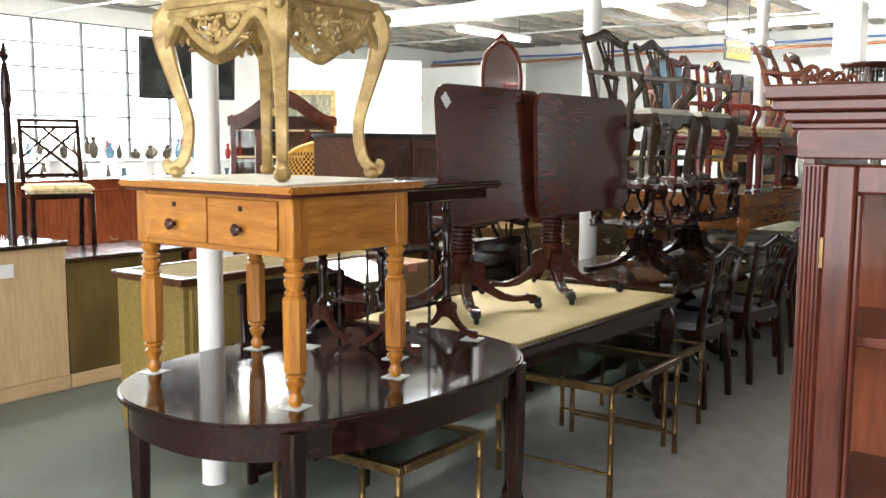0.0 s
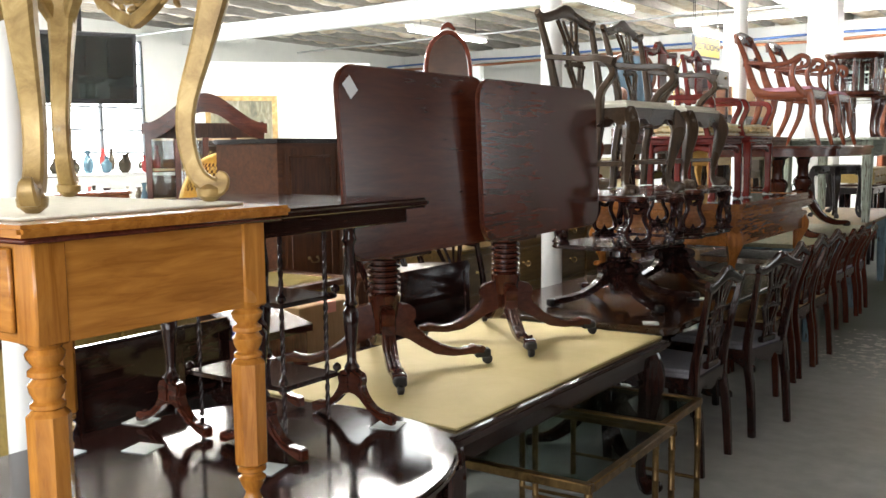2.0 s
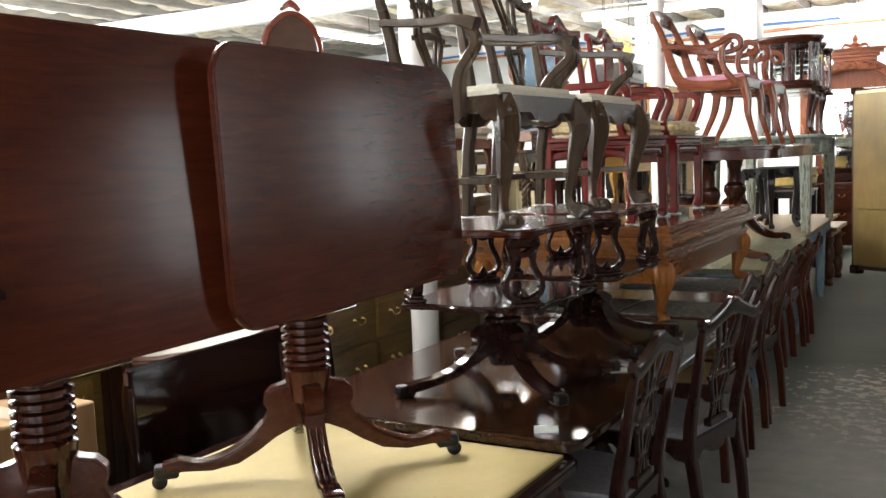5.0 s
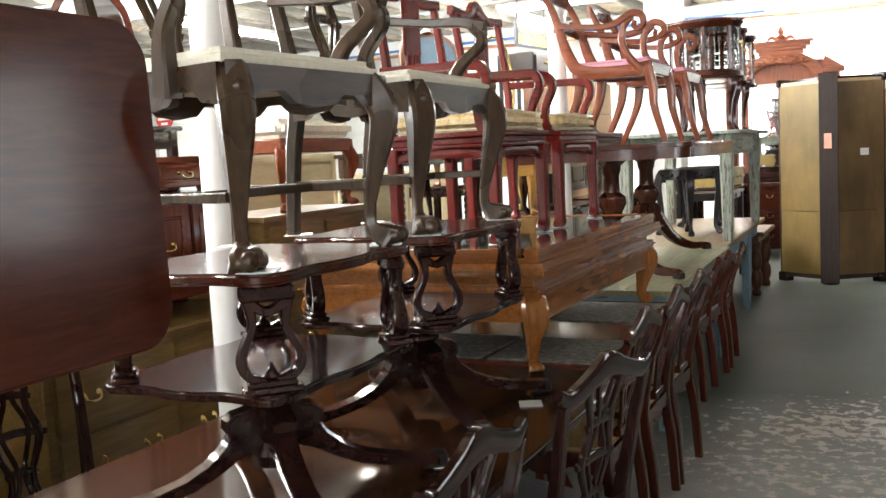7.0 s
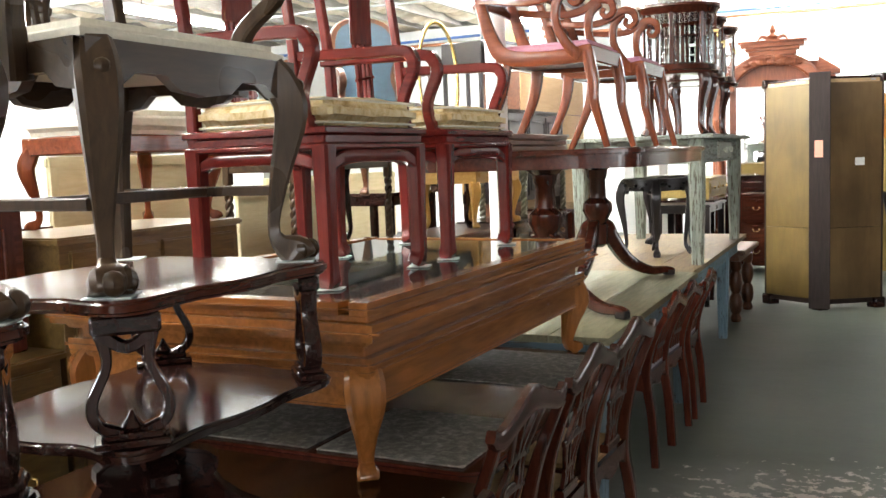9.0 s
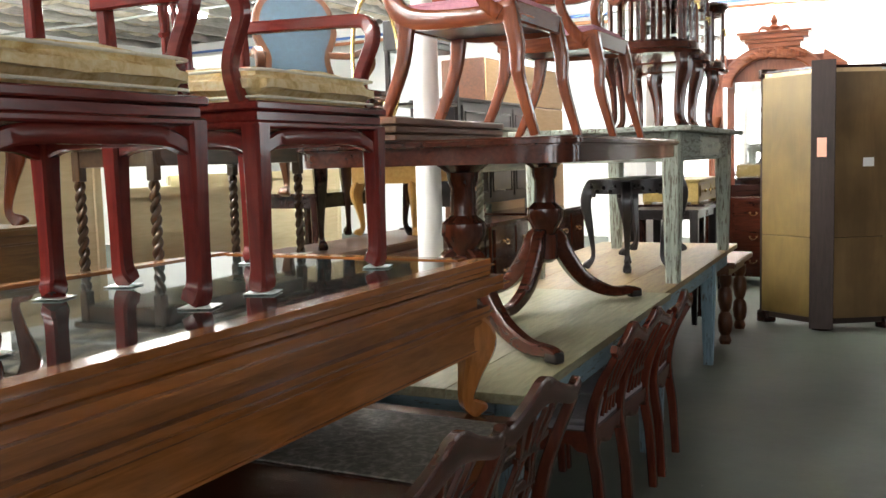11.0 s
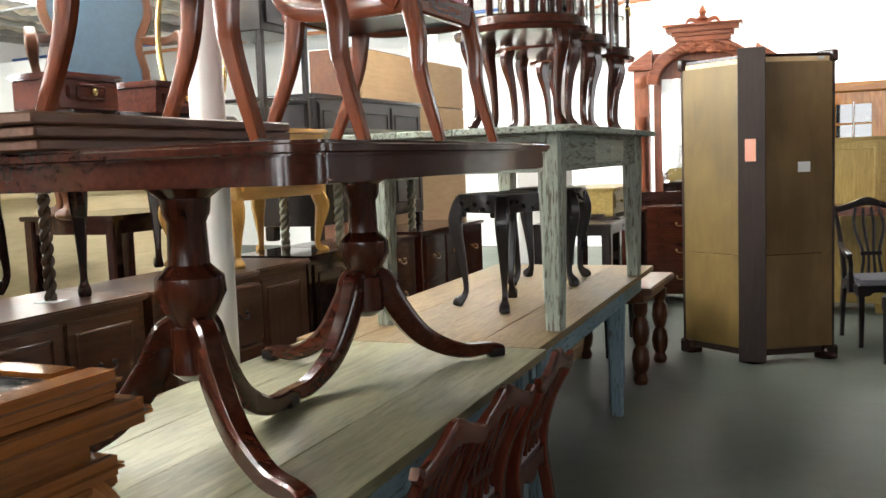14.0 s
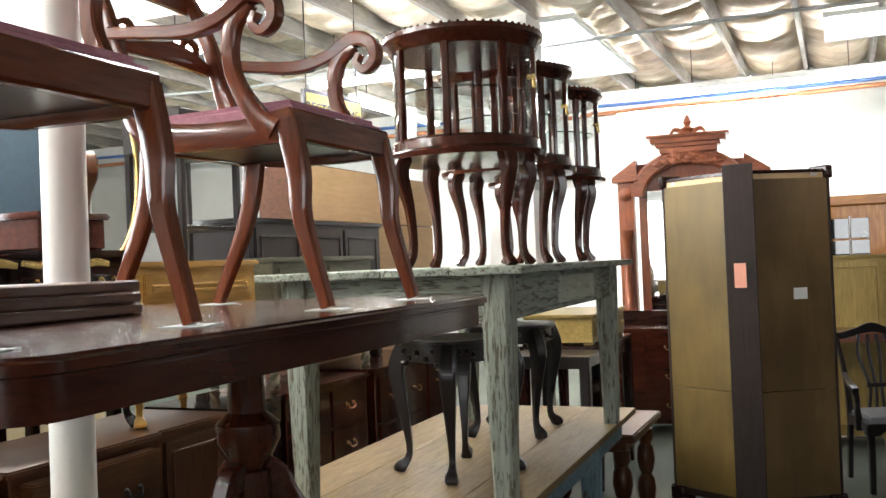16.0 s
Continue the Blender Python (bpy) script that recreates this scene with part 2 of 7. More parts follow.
    pale_ramp.color_ramp.elements[0].color, pale_ramp.color_ramp.elements[1].color = (0.28, 0.29, 0.28, 1), (0.5, 0.51, 0.5, 1)
    link(mix.outputs[0], pale_ramp.inputs[0])
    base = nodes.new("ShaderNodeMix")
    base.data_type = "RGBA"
    link(front_aisle.outputs[0], base.inputs[0])
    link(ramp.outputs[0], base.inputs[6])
    link(pale_ramp.outputs[0], base.inputs[7])
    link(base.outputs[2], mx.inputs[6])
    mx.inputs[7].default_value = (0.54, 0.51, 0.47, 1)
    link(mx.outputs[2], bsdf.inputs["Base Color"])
    rr = nodes.new("ShaderNodeMapRange")
    rr.inputs[3].default_value, rr.inputs[4].default_value = 0.42, 0.72
    link(fine.outputs[0], rr.inputs[0])
    link(rr.outputs[0], bsdf.inputs["Roughness"])
    bsdf.inputs["Specular IOR Level"].default_value = 0.3
    bp = nodes.new("ShaderNodeBump")
    bp.inputs["Strength"].default_value, bp.inputs["Distance"].default_value = 0.2, 0.01
    link(fine.outputs[0], bp.inputs["Height"])
    link(bp.outputs[0], bsdf.inputs["Normal"])
    return m


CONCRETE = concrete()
STONE = surface("worn_grey_top", [(0.32, 0.31, 0.28), (0.5, 0.49, 0.45)], 0.45, (1, 1, 1), 8, 0.03)
FOIL = surface("insulation_foil", [(0.34, 0.25, 0.16), (0.66, 0.56, 0.42), (0.9, 0.87, 0.8)], 0.38, (1, 2.5, 1), 2.6, 0.8, 0.2, spread=0.45)
# window bars take dark grey as their backlit shade against the panes
BARSHADE = surface("backlit_bar_grey", [(0.10, 0.11, 0.12), (0.19, 0.20, 0.21)], 0.5, (1, 1, 1), 8, 0.02)


def glass(name, tint=(0.9, 0.95, 0.94), rough=0.0):
    m, nt, nodes, bsdf, link = mat(name)
    bsdf.inputs["Transmission Weight"].default_value = 1
    bsdf.inputs["Base Color"].default_value = (*tint, 1)
    bsdf.inputs["Roughness"].default_value = rough
    bsdf.inputs["IOR"].default_value = 1.45
    return m


GLASS = glass("clear_glass")
THINGLASS = glass("thin_cabinet_glass", (0.97, 0.98, 0.97))
THINGLASS.node_tree.nodes["Principled BSDF"].inputs["IOR"].default_value = 1.14
SMOKED = glass("smoked_glass", (0.35, 0.42, 0.40))
MIRROR = surface("mirror_silver", [(0.86, 0.88, 0.88), (0.9, 0.91, 0.91)], 0.03, (1, 1, 1), 2, 0, 1.0, rough_var=0.01)


def glow(name, colour, strength):
    m, nt, nodes, bsdf, link = mat(name)
    bsdf.inputs["Base Color"].default_value = (*colour, 1)
    bsdf.inputs["Emission Color"].default_value = (*colour, 1)
    bsdf.inputs["Emission Strength"].default_value = strength
    return m


TUBE = glow("fluorescent_tube", (1.0, 0.97, 0.92), 105)
DAYLIGHT = glow("bright_window_daylight", (0.93, 0.97, 1.0), 3.2)
DIMDAY = glow("unseen_window_glow", (0.93, 0.97, 1.0), 0.7)


# ---------- building blocks ----------
def part(name, bm, material, parent=None, label="", smooth=True):
    bmesh.ops.recalc_face_normals(bm, faces=bm.faces)
    me = bpy.data.meshes.new(name)
    bm.to_mesh(me)
    bm.free()
    me.materials.append(material)
    if smooth:
        me.shade_smooth()
        me.set_sharp_from_angle(angle=radians(38))
    ob = new(name, me)
    if parent:
        ob.parent = parent
    return tagged(ob, label)


def thing(name, m, label, category, group="", kind=""):
    ob = new(name)
    ob.empty_display_size = 0.1
    ob.matrix_world = m
    return tagged(ob, label, category, group, kind)


def box(bm, x0, x1, y0, y1, z0, z1, bev=0.004, m=None, seg=1):
    r = bmesh.ops.create_cube(bm, size=1)
    t = Matrix.LocRotScale(((x0 + x1) / 2, (y0 + y1) / 2, (z0 + z1) / 2), None, (abs(x1 - x0), abs(y1 - y0), abs(z1 - z0)))
    bmesh.ops.transform(bm, matrix=(m @ t) if m else t, verts=r["verts"])
    if bev:
        es = list({e for v in r["verts"] for e in v.link_edges})
        bmesh.ops.bevel(bm, geom=es, offset=bev, segments=seg, affect="EDGES", clamp_overlap=True)
    return bm


def B(*a, **k):
    return box(bmesh.new(), *a, **k)


def lathe(bm, prof, x=0, y=0, z=0, seg=18, m=None):
    """prof: (radius, height) from the bottom up."""
    rings = []
    for r, h in prof:
        ring = []
        for i in range(seg):
            a = 2 * math.pi * i / seg
            p = Vector((x + r * math.cos(a), y + r * math.sin(a), z + h))
            ring.append(bm.verts.new(m @ p if m else p))
        rings.append(ring)
    for a, b in zip(rings, rings[1:]):
        for i in range(seg):
            bm.faces.new((a[i], a[(i + 1) % seg], b[(i + 1) % seg], b[i]))
    bm.faces.new(rings[0][::-1])
    bm.faces.new(rings[-1])
    return bm


def L(*a, **k):
    return lathe(bmesh.new(), *a, **k)


def curve_points(pts, steps):
    out = []
    P = [Vector(p) for p in pts]
    P = [2 * P[0] - P[1]] + P + [2 * P[-1] - P[-2]]
    for i in range(1, len(P) - 2):
        for s in range(steps):
            t = s / steps
            a, b, c, d = P[i - 1:i + 3]
            out.append(0.5 * (2 * b + (c - a) * t + (2 * a - 5 * b + 4 * c - d) * t * t + (3 * b - a - 3 * c + d) * t ** 3))
    out.append(P[-2])
    return out


def sweep(bm, pts, sizes, steps=5, side=(0, 1, 0), seg=4, round_=False, m=None):
    """A limb along a smooth line. sizes: (across side, other way) or one number, at each point."""
    path = curve_points(pts, steps)
    sz = [Vector((s, s, 0)) if isinstance(s, (int, float)) else Vector((*s, 0)) for s in sizes]
    siz = curve_points(sz, steps)
    side = Vector(side)
    if round_:
        shape = [(math.cos(2 * math.pi * i / 10) / 2, math.sin(2 * math.pi * i / 10) / 2) for i in range(10)]
    else:
        c = 0.36
        shape = [(-0.5, -c), (-c, -0.5), (c, -0.5), (0.5, -c), (0.5, c), (c, 0.5), (-c, 0.5), (-0.5, c)]
    rings = []
    for i, p in enumerate(path):
        t = path[min(i + 1, len(path) - 1)] - path[max(i - 1, 0)]
        t.normalize()
        v = t.cross(side)
        if v.length < 1e-4:
            v = t.cross(Vector((1, 0.01, 0)))
        v.normalize()
        u = v.cross(t).normalized()
        w, h = max(siz[i].x, 0.002), max(siz[i].y, 0.002)
        rings.append([bm.verts.new((m @ q) if m else q) for q in (p + u * (a * w) + v * (b * h) for a, b in shape)])
    n = len(shape)
    for a, b in zip(rings, rings[1:]):
        for i in range(n):
            bm.faces.new((a[i], a[(i + 1) % n], b[(i + 1) % n], b[i]))
    bm.faces.new(rings[0][::-1])
    bm.faces.new(rings[-1])
    return bm


def S(*a, **k):
    return sweep(bmesh.new(), *a, **k)


def slab(bm, outline, z0, z1, bev=0.006, m=None, seg=2):
    """A flat piece of any outline (x, y), from z0 to z1, with its edges eased."""
    low = [bm.verts.new((x, y, z0)) for x, y in outline]
    f = bm.faces.new(low)
    r = bmesh.ops.extrude_face_region(bm, geom=[f])
    up = [v for v in r["geom"] if isinstance(v, bmesh.types.BMVert)]
    bmesh.ops.translate(bm, vec=(0, 0, z1 - z0), verts=up)
    if bev:
        es = list({e for v in up for e in v.link_edges if all(w in up for w in e.verts)} | {e for v in low for e in v.link_edges if all(w in low for w in e.verts)})
        bmesh.ops.bevel(bm, geom=es, offset=bev, segments=seg, affect="EDGES", clamp_overlap=True)
    if m:
        bmesh.ops.transform(bm, matrix=m, verts=bm.verts)
    return bm


def P(*a, **k):
    return slab(bmesh.new(), *a, **k)


def rounded(x0, x1, y0, y1, r, n=6):
    out = []
    for cx, cy, a0 in ((x1 - r, y1 - r, 0), (x0 + r, y1 - r, 90), (x0 + r, y0 + r, 180), (x1 - r, y0 + r, 270)):
        for i in range(n + 1):
            a = radians(a0 + 90 * i / n)
            out.append((cx + r * math.cos(a), cy + r * math.sin(a)))
    return out


def oval(cx, cy, rx, ry, power=2.0, n=56):
    out = []
    for i in range(n):
        a = 2 * math.pi * i / n
        c, s = math.cos(a), math.sin(a)
        out.append((cx + rx * math.copysign(abs(c) ** (2 / power), c), cy + ry * math.copysign(abs(s) ** (2 / power), s)))
    return out


def ring(bm, outer, inner, z0, z1):
    n = len(outer)
    v = [[bm.verts.new((x, y, z)) for x, y in o] for o, z in ((outer, z0), (outer, z1), (inner, z1), (inner, z0))]
    for k in range(4):
        a, b = v[k], v[(k + 1) % 4]
        for i in range(n):
            bm.faces.new((a[i], a[(i + 1) % n], b[(i + 1) % n], b[i]))
    return bm


# ---------- the setting ----------
def structure(ob, label, category):
    return tagged(ob, label, category, kind="structure")


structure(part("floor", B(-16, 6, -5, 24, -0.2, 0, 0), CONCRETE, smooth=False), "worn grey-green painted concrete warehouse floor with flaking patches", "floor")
structure(part("wall_north", B(-16, 6, 22, 22.3, 0, 4.6, 0), WALLWHITE, smooth=False), "white painted block wall of the warehouse", "wall")
# unseen closing wall; its opening is added for the fill light
sb = bmesh.new()
box(sb, -16, 6, -2.8, -2.5, 0, 0.8, 0)
box(sb, -16, 6, -2.8, -2.5, 3.4, 4.6, 0)
box(sb, -16, -5.0, -2.8, -2.5, 0.8, 3.4, 0)
box(sb, 4.0, 6, -2.8, -2.5, 0.8, 3.4, 0)
structure(part("wall_south", sb, WALLWHITE, smooth=False), "unseen white wall with an opening added for fill light", "wall")
# unseen wall, kept brown so polished tops reflect something dark
eb = bmesh.new()
box(eb, 6, 6.3, -5.3, 22.3, 0, 1.3, 0)
box(eb, 6, 6.3, -5.3, 22.3, 3.5, 4.6, 0)
box(eb, 6, 6.3, -5.3, 11.6, 1.3, 3.5, 0)
box(eb, 6, 6.3, 13.4, 17.4, 1.3, 3.5, 0)
box(eb, 6, 6.3, 19.2, 22.3, 1.3, 3.5, 0)
structure(part("wall_east", eb, WALNUT["y"], smooth=False), "unseen east wall, browned to darken reflections, two openings", "wall")
wb = bmesh.new()
box(wb, -16.3, -16, -5.3, 22.3, 0, 1.1, 0)
box(wb, -16.3, -16, -5.3, 22.3, 3.7, 4.6, 0)
box(wb, -16.3, -16, -5.3, 2.2, 1.1, 3.7, 0)
box(wb, -16.3, -16, 12.8, 22.3, 1.1, 3.7, 0)
structure(part("wall_west", wb, WALLWHITE, smooth=False), "white painted wall with a long steel-framed window", "wall")
win = thing("window_1", pose(-16, 7.5, 1.1), "long white steel window of small panes, bright with daylight", "window", kind="structure")
for i in range(12):
    part("mullion", B(-0.06, 0.0, -5.3 + i * 0.9636 - 0.025, -5.3 + i * 0.9636 + 0.025, 0, 2.6, 0), BARSHADE, win)
for i in range(7):
    part("transom", B(-0.05, 0.01, -5.3, 5.3, i * 0.43, i * 0.43 + 0.03, 0), BARSHADE, win)
part("pane", B(-0.12, -0.1, -5.3, 5.3, 0, 2.6, 0), DAYLIGHT, win, "panes white with daylight")

# none of these is in view: rear fill, then glows for tabletop highlights
for nm, m, w, h, lab in (("unseen_window_2", pose(-0.5, -2.6, 0.8), 9.0, 2.6, "unseen shopfront opening added as a fill light"), ("unseen_window_3", pose(6.1, 12.5, 1.3, 0, 0, 90), 1.8, 2.2, "unseen side window added for highlights on table tops"), ("unseen_window_4", pose(6.1, 18.3, 1.3, 0, 0, 90), 1.8, 2.2, "unseen side window added for highlights on table tops")):
    wi = thing(nm, m, lab, "window", kind="structure")
    part("pane", B(-w / 2, w / 2, -0.05, -0.04, 0, h, 0), DIMDAY if w > 5 else DAYLIGHT, wi, "panes white with daylight")
    bars = 6 if w > 5 else 2
    for k in range(bars + 1):
        x = -w / 2 + k * w / bars
        part("mullion", B(x - 0.03, x + 0.03, -0.04, 0.04, 0, h, 0), WHITE, wi)

# sagging foil blankets between rafters
CEIL = 4.05
rnd = random.Random(4)
bm = bmesh.new()
nx, ny = 260, 400
phase = [rnd.uniform(0, 1) for _ in range(40)]
grid = []
for j in range(ny + 1):
    row = []
    for i in range(nx + 1):
        x, y = -16 + 22 * i / nx, -5 + 27 * j / ny
        bay, u = int((x + 16) / 0.8), ((x + 16) / 0.8) % 1
        v = (y / 0.7 + phase[bay] + 0.35 * noise.noise((x * 0.6, y * 0.7, 2))) % 1
        pillow = (4 * u * (1 - u)) ** 0.7 * (0.3 + 0.7 * (4 * v * (1 - v)) ** 0.5)
        sag = 0.26 * pillow * (0.75 + 0.5 * noise.noise((x * 0.5, y * 0.6, 1)))
        crease = 0.07 * abs(noise.noise((x * 3.1, y * 4.2, 3))) + 0.045 * abs(noise.noise((x * 6.5, y * 8.5, 6)))
        row.append(bm.verts.new((x, y, CEIL + 0.2 - sag + crease)))
    grid.append(row)
for j in range(ny):
    for i in range(nx):
        bm.faces.new((grid[j][i], grid[j][i + 1], grid[j + 1][i + 1], grid[j + 1][i]))
structure(part("ceiling", bm, FOIL), "sagging crumpled silver and tan insulation under the roof", "ceiling")
structure(part("roof", B(-16.3, 6.3, -5.3, 22.3, 4.62, 4.75, 0), STEEL, smooth=False), "closed warehouse roof deck", "roof")
for i in range(28):
    x = -16 + 0.8 * i
    structure(part("rafter", B(x - 0.025, x + 0.025, -5, 22, CEIL - 0.02, CEIL + 0.16, 0), RAFTER, smooth=False), "grey weathered wooden roof rafter", "rafter")
for y in (-1.5, 6.2, 13.9, 21.4):
    structure(part("roof_beam", B(-16, 6, y - 0.09, y + 0.09, CEIL - 0.32, CEIL - 0.02, 0.005), WHITE, smooth=False), "white painted wooden roof beam", "beam")


def post(x, y, r, label):
    t = thing("post", pose(x, y, 0), label, "post", "white roof posts", "structure")
    part("shaft", L([(r * 1.02, 0), (r, 0.02), (r, CEIL - 0.3)], seg=24), WHITE, t)
    return t


def square_post(x, y, w):
    t = thing("post", pose(x, y, 0), "broad square white painted roof post", "post", "white roof posts", "structure")
    part("shaft", B(-w / 2, w / 2, -w / 2, w / 2, 0, CEIL - 0.3, 0.006), WHITE, t)
    return t


post(-3.29, 2.62, 0.056, "slim round white painted steel post")
post(-3.45, 6.42, 0.068, "slim round white painted steel post")
post(-3.33, 9.93, 0.062, "slim round white painted steel post")
post(-6.1, 18.1, 0.10, "slim round white painted steel post")
square_post(-3.9, 15.75, 0.42)

# ---------- furniture kinds ----------
def cabriole(bm, x, y, z0, z1, out=(1, 0), w=0.05, bow=0.035, foot=0.05):
    ox, oy = out
    h = z1 - z0
    pts = [(x, y, z1), (x + ox * bow * 0.6, y + oy * bow * 0.6, z1 - 0.1 * h), (x + ox * bow, y + oy * bow, z1 - 0.25 * h), (x + ox * bow * 0.2, y + oy * bow * 0.2, z0 + 0.42 * h),
           (x - ox * bow * 0.2, y - oy * bow * 0.2, z0 + 0.14 * h), (x + ox * bow * 0.9, y + oy * bow * 0.9, z0 + 0.035 * h), (x + ox * bow * 1.1, y + oy * bow * 1.1, z0)]
    sweep(bm, pts, [w * 1.1, w * 1.3, w * 1.25, w * 0.75, w * 0.5, foot * 1.1, foot * 0.9], 4, (-oy, ox, 0) if (ox or oy) else (0, 1, 0))
    return bm


def seat_outline(w, d, wb):
    return [(d / 2, -w / 2), (d / 2, w / 2), (-d / 2, wb / 2), (-d / 2, -wb / 2)]


def carved_chair(m, woodset, cloth, label, group="", arms=False, w=0.56, d=0.47, seat=0.46, back=0.98, claw=False, rake=0.11, rear_stretcher=False, splat="ribbon", name="dining_chair", seat_kind="pad"):
    """A chair that looks along +x, with a shaped crest, a pierced splat and cabriole or straight legs."""
    t = thing(name, m, label, "chair", group)
    wb = w * 0.8
    Z = woodset["z"]
    if seat_kind == "pad":
        part("seat", P(seat_outline(w * 0.97, d * 0.97, wb * 0.97), seat - 0.03, seat + 0.035, 0.018, seg=3), cloth, t)
    else:
        part("seat", P(seat_outline(w * 0.97, d * 0.97, wb * 0.97), seat - 0.02, seat + 0.012, 0.01), cloth, t)
    # rails, the front one with a shaped lower edge
    n = 16
    for y0, y1, x0, x1, nm in ((-w / 2, w / 2, d / 2, d / 2, "front_rail"), (-wb / 2, -w / 2, -d / 2, d / 2, "side_rail"), (wb / 2, w / 2, -d / 2, d / 2, "side_rail"), (-wb / 2, wb / 2, -d / 2, -d / 2, "back_rail")):
        bm = bmesh.new()
        dirv = Vector((x1 - x0, y1 - y0, 0))
        ln = dirv.length
        nrm = Vector((-dirv.y, dirv.x, 0)).normalized() * 0.012
        tops, lows = [], []
        for i in range(n + 1):
            u = i / n
            p = Vector((x0, y0, 0)) + dirv * u
            drop = 0.085 - 0.022 * (math.cos(2 * math.pi * u * 2) < -0.2) - 0.012 * abs(math.sin(2 * math.pi * u))
            tops.append([bm.verts.new((*(p + s * nrm).xy, seat - 0.0)) for s in (-1, 1)])
            lows.append([bm.verts.new((*(p + s * nrm).xy, seat - drop)) for s in (-1, 1)])
        for i in range(n):
            for a, b in ((tops[i], tops[i + 1]), (lows[i], lows[i + 1])):
                bm.faces.new((a[0], a[1], b[1], b[0]))
            for s in (0, 1):
                bm.faces.new((tops[i][s], lows[i][s], lows[i + 1][s], tops[i + 1][s]))
        part(nm, bm, woodset["y"], t)
    for s in (-1, 1):
        if claw:
            bm = cabriole(bmesh.new(), d / 2 - 0.02, s * (w / 2 - 0.045), 0, seat - 0.01, (0.8, 0.6 * s), 0.055, 0.04, 0.07)
            leg = part("front_leg", bm, Z, t)
            claw_bm = bmesh.new()
            for k in range(4):
                a = radians(90 * k + 45)
                bmesh.ops.create_uvsphere(claw_bm, u_segments=8, v_segments=6, radius=0.022, matrix=pose(d / 2 + 0.018 + 0.02 * math.cos(a), s * (w / 2 - 0.018) + 0.02 * math.sin(a), 0.022))
            part("claw_foot", claw_bm, Z, leg, "carved claw foot")
            knee = bmesh.new()
            for k in range(9):
                bmesh.ops.create_uvsphere(knee, u_segments=8, v_segments=6, radius=0.016 - 0.001 * k, matrix=pose(d / 2 + 0.028 - 0.003 * k, s * (w / 2 - 0.016 - 0.002 * k) + 0.013 * math.sin(k * 2.4), seat - 0.05 - 0.017 * k))
            part("knee_carving", knee, Z, leg, "carved leaves on the knee")
        else:
            bm = S([(d / 2 - 0.02, s * (w / 2 - 0.02), seat - 0.01), (d / 2 - 0.012, s * (w / 2 - 0.02), seat * 0.5), (d / 2 - 0.02, s * (w / 2 - 0.02), 0)], [0.045, 0.04, 0.034])
            part("front_leg", bm, Z, t)
        part("back_leg", S([(-d / 2 - 0.035, s * wb * 0.5, 0), (-d / 2 - 0.02, s * wb * 0.49, seat * 0.55), (-d / 2 + 0.005, s * wb * 0.49, seat), (-d / 2 - 0.03, s * wb * 0.52, seat + (back - seat) * 0.5), (-d / 2 - rake, s * wb * 0.57, back - 0.02)],
                            [(0.032, 0.036), (0.034, 0.04), (0.036, 0.044), (0.03, 0.034), (0.03, 0.026)]), Z, t)
        if rear_stretcher:
            part("stretcher", S([(-d / 2 - 0.05, s * wb * 0.49, 0.15), (d / 2 - 0.03, s * (w / 2 - 0.03), 0.15)], [0.022, 0.022]), Z, t)
    if rear_stretcher:
        part("stretcher", S([(-0.0, -w * 0.44, 0.15), (-0.0, w * 0.44, 0.15)], [0.022, 0.022], side=(1, 0, 0)), Z, t)
    bx = -d / 2 - rake
    part("crest_rail", S([(bx, -wb * 0.63, back + 0.012), (bx, -wb * 0.5, back - 0.012), (bx - 0.004, -wb * 0.22, back + 0.018), (bx - 0.006, 0, back + 0.042), (bx - 0.004, wb * 0.22, back + 0.018), (bx, wb * 0.5, back - 0.012), (bx, wb * 0.63, back + 0.012)],
                         [(0.03, 0.024), (0.046, 0.026), (0.05, 0.026), (0.066, 0.026), (0.05, 0.026), (0.046, 0.026), (0.03, 0.024)], side=(0, 0, 1)), woodset["y"], t)
    # pierced splat: ribbons between the shoe and the crest
    z0, z1 = seat + 0.03, back
    x0 = -d / 2 - 0.005

    def bp(y, u):
        return (x0 - (rake - 0.005) * u ** 1.5, y, z0 + (z1 - z0) * u)
    bm = bmesh.new()
    if splat == "ribbon":
        for s in (-1, 1):
            sweep(bm, [bp(s * 0.05, 0), bp(s * 0.035, 0.2), bp(s * 0.075, 0.45), bp(s * 0.05, 0.68), bp(s * 0.095, 0.98)], [(0.02, 0.014), (0.018, 0.014), (0.024, 0.014), (0.02, 0.014), (0.03, 0.014)])
            sweep(bm, [bp(s * 0.03, 0), bp(s * 0.01, 0.22), bp(s * 0.045, 0.5), bp(s * 0.012, 0.72), bp(s * 0.04, 0.98)], [(0.014, 0.012)] * 5)
        for u, k in ((0.2, 0.05), (0.45, 0.1), (0.7, 0.07)):
            sweep(bm, [bp(-k, u), bp(0, u + 0.03), bp(k, u)], [(0.012, 0.018), (0.012, 0.026), (0.012, 0.018)], side=(1, 0, 0))
        sweep(bm, [bp(-0.07, 0.02), bp(0.07, 0.02)], [(0.03, 0.03)] * 2, side=(0, 0, 1))
    else:
        for k in (-0.075, -0.025, 0.025, 0.075):
            sweep(bm, [bp(k, 0), bp(k * 0.8, 0.3), bp(k * 1.5, 0.7), bp(k * 1.2, 0.98)], [(0.022, 0.012)] * 4)
        sweep(bm, [bp(-0.08, 0.3), bp(0.08, 0.3)], [(0.03, 0.014)] * 2, side=(0, 0, 1))
    part("splat", bm, Z, t)
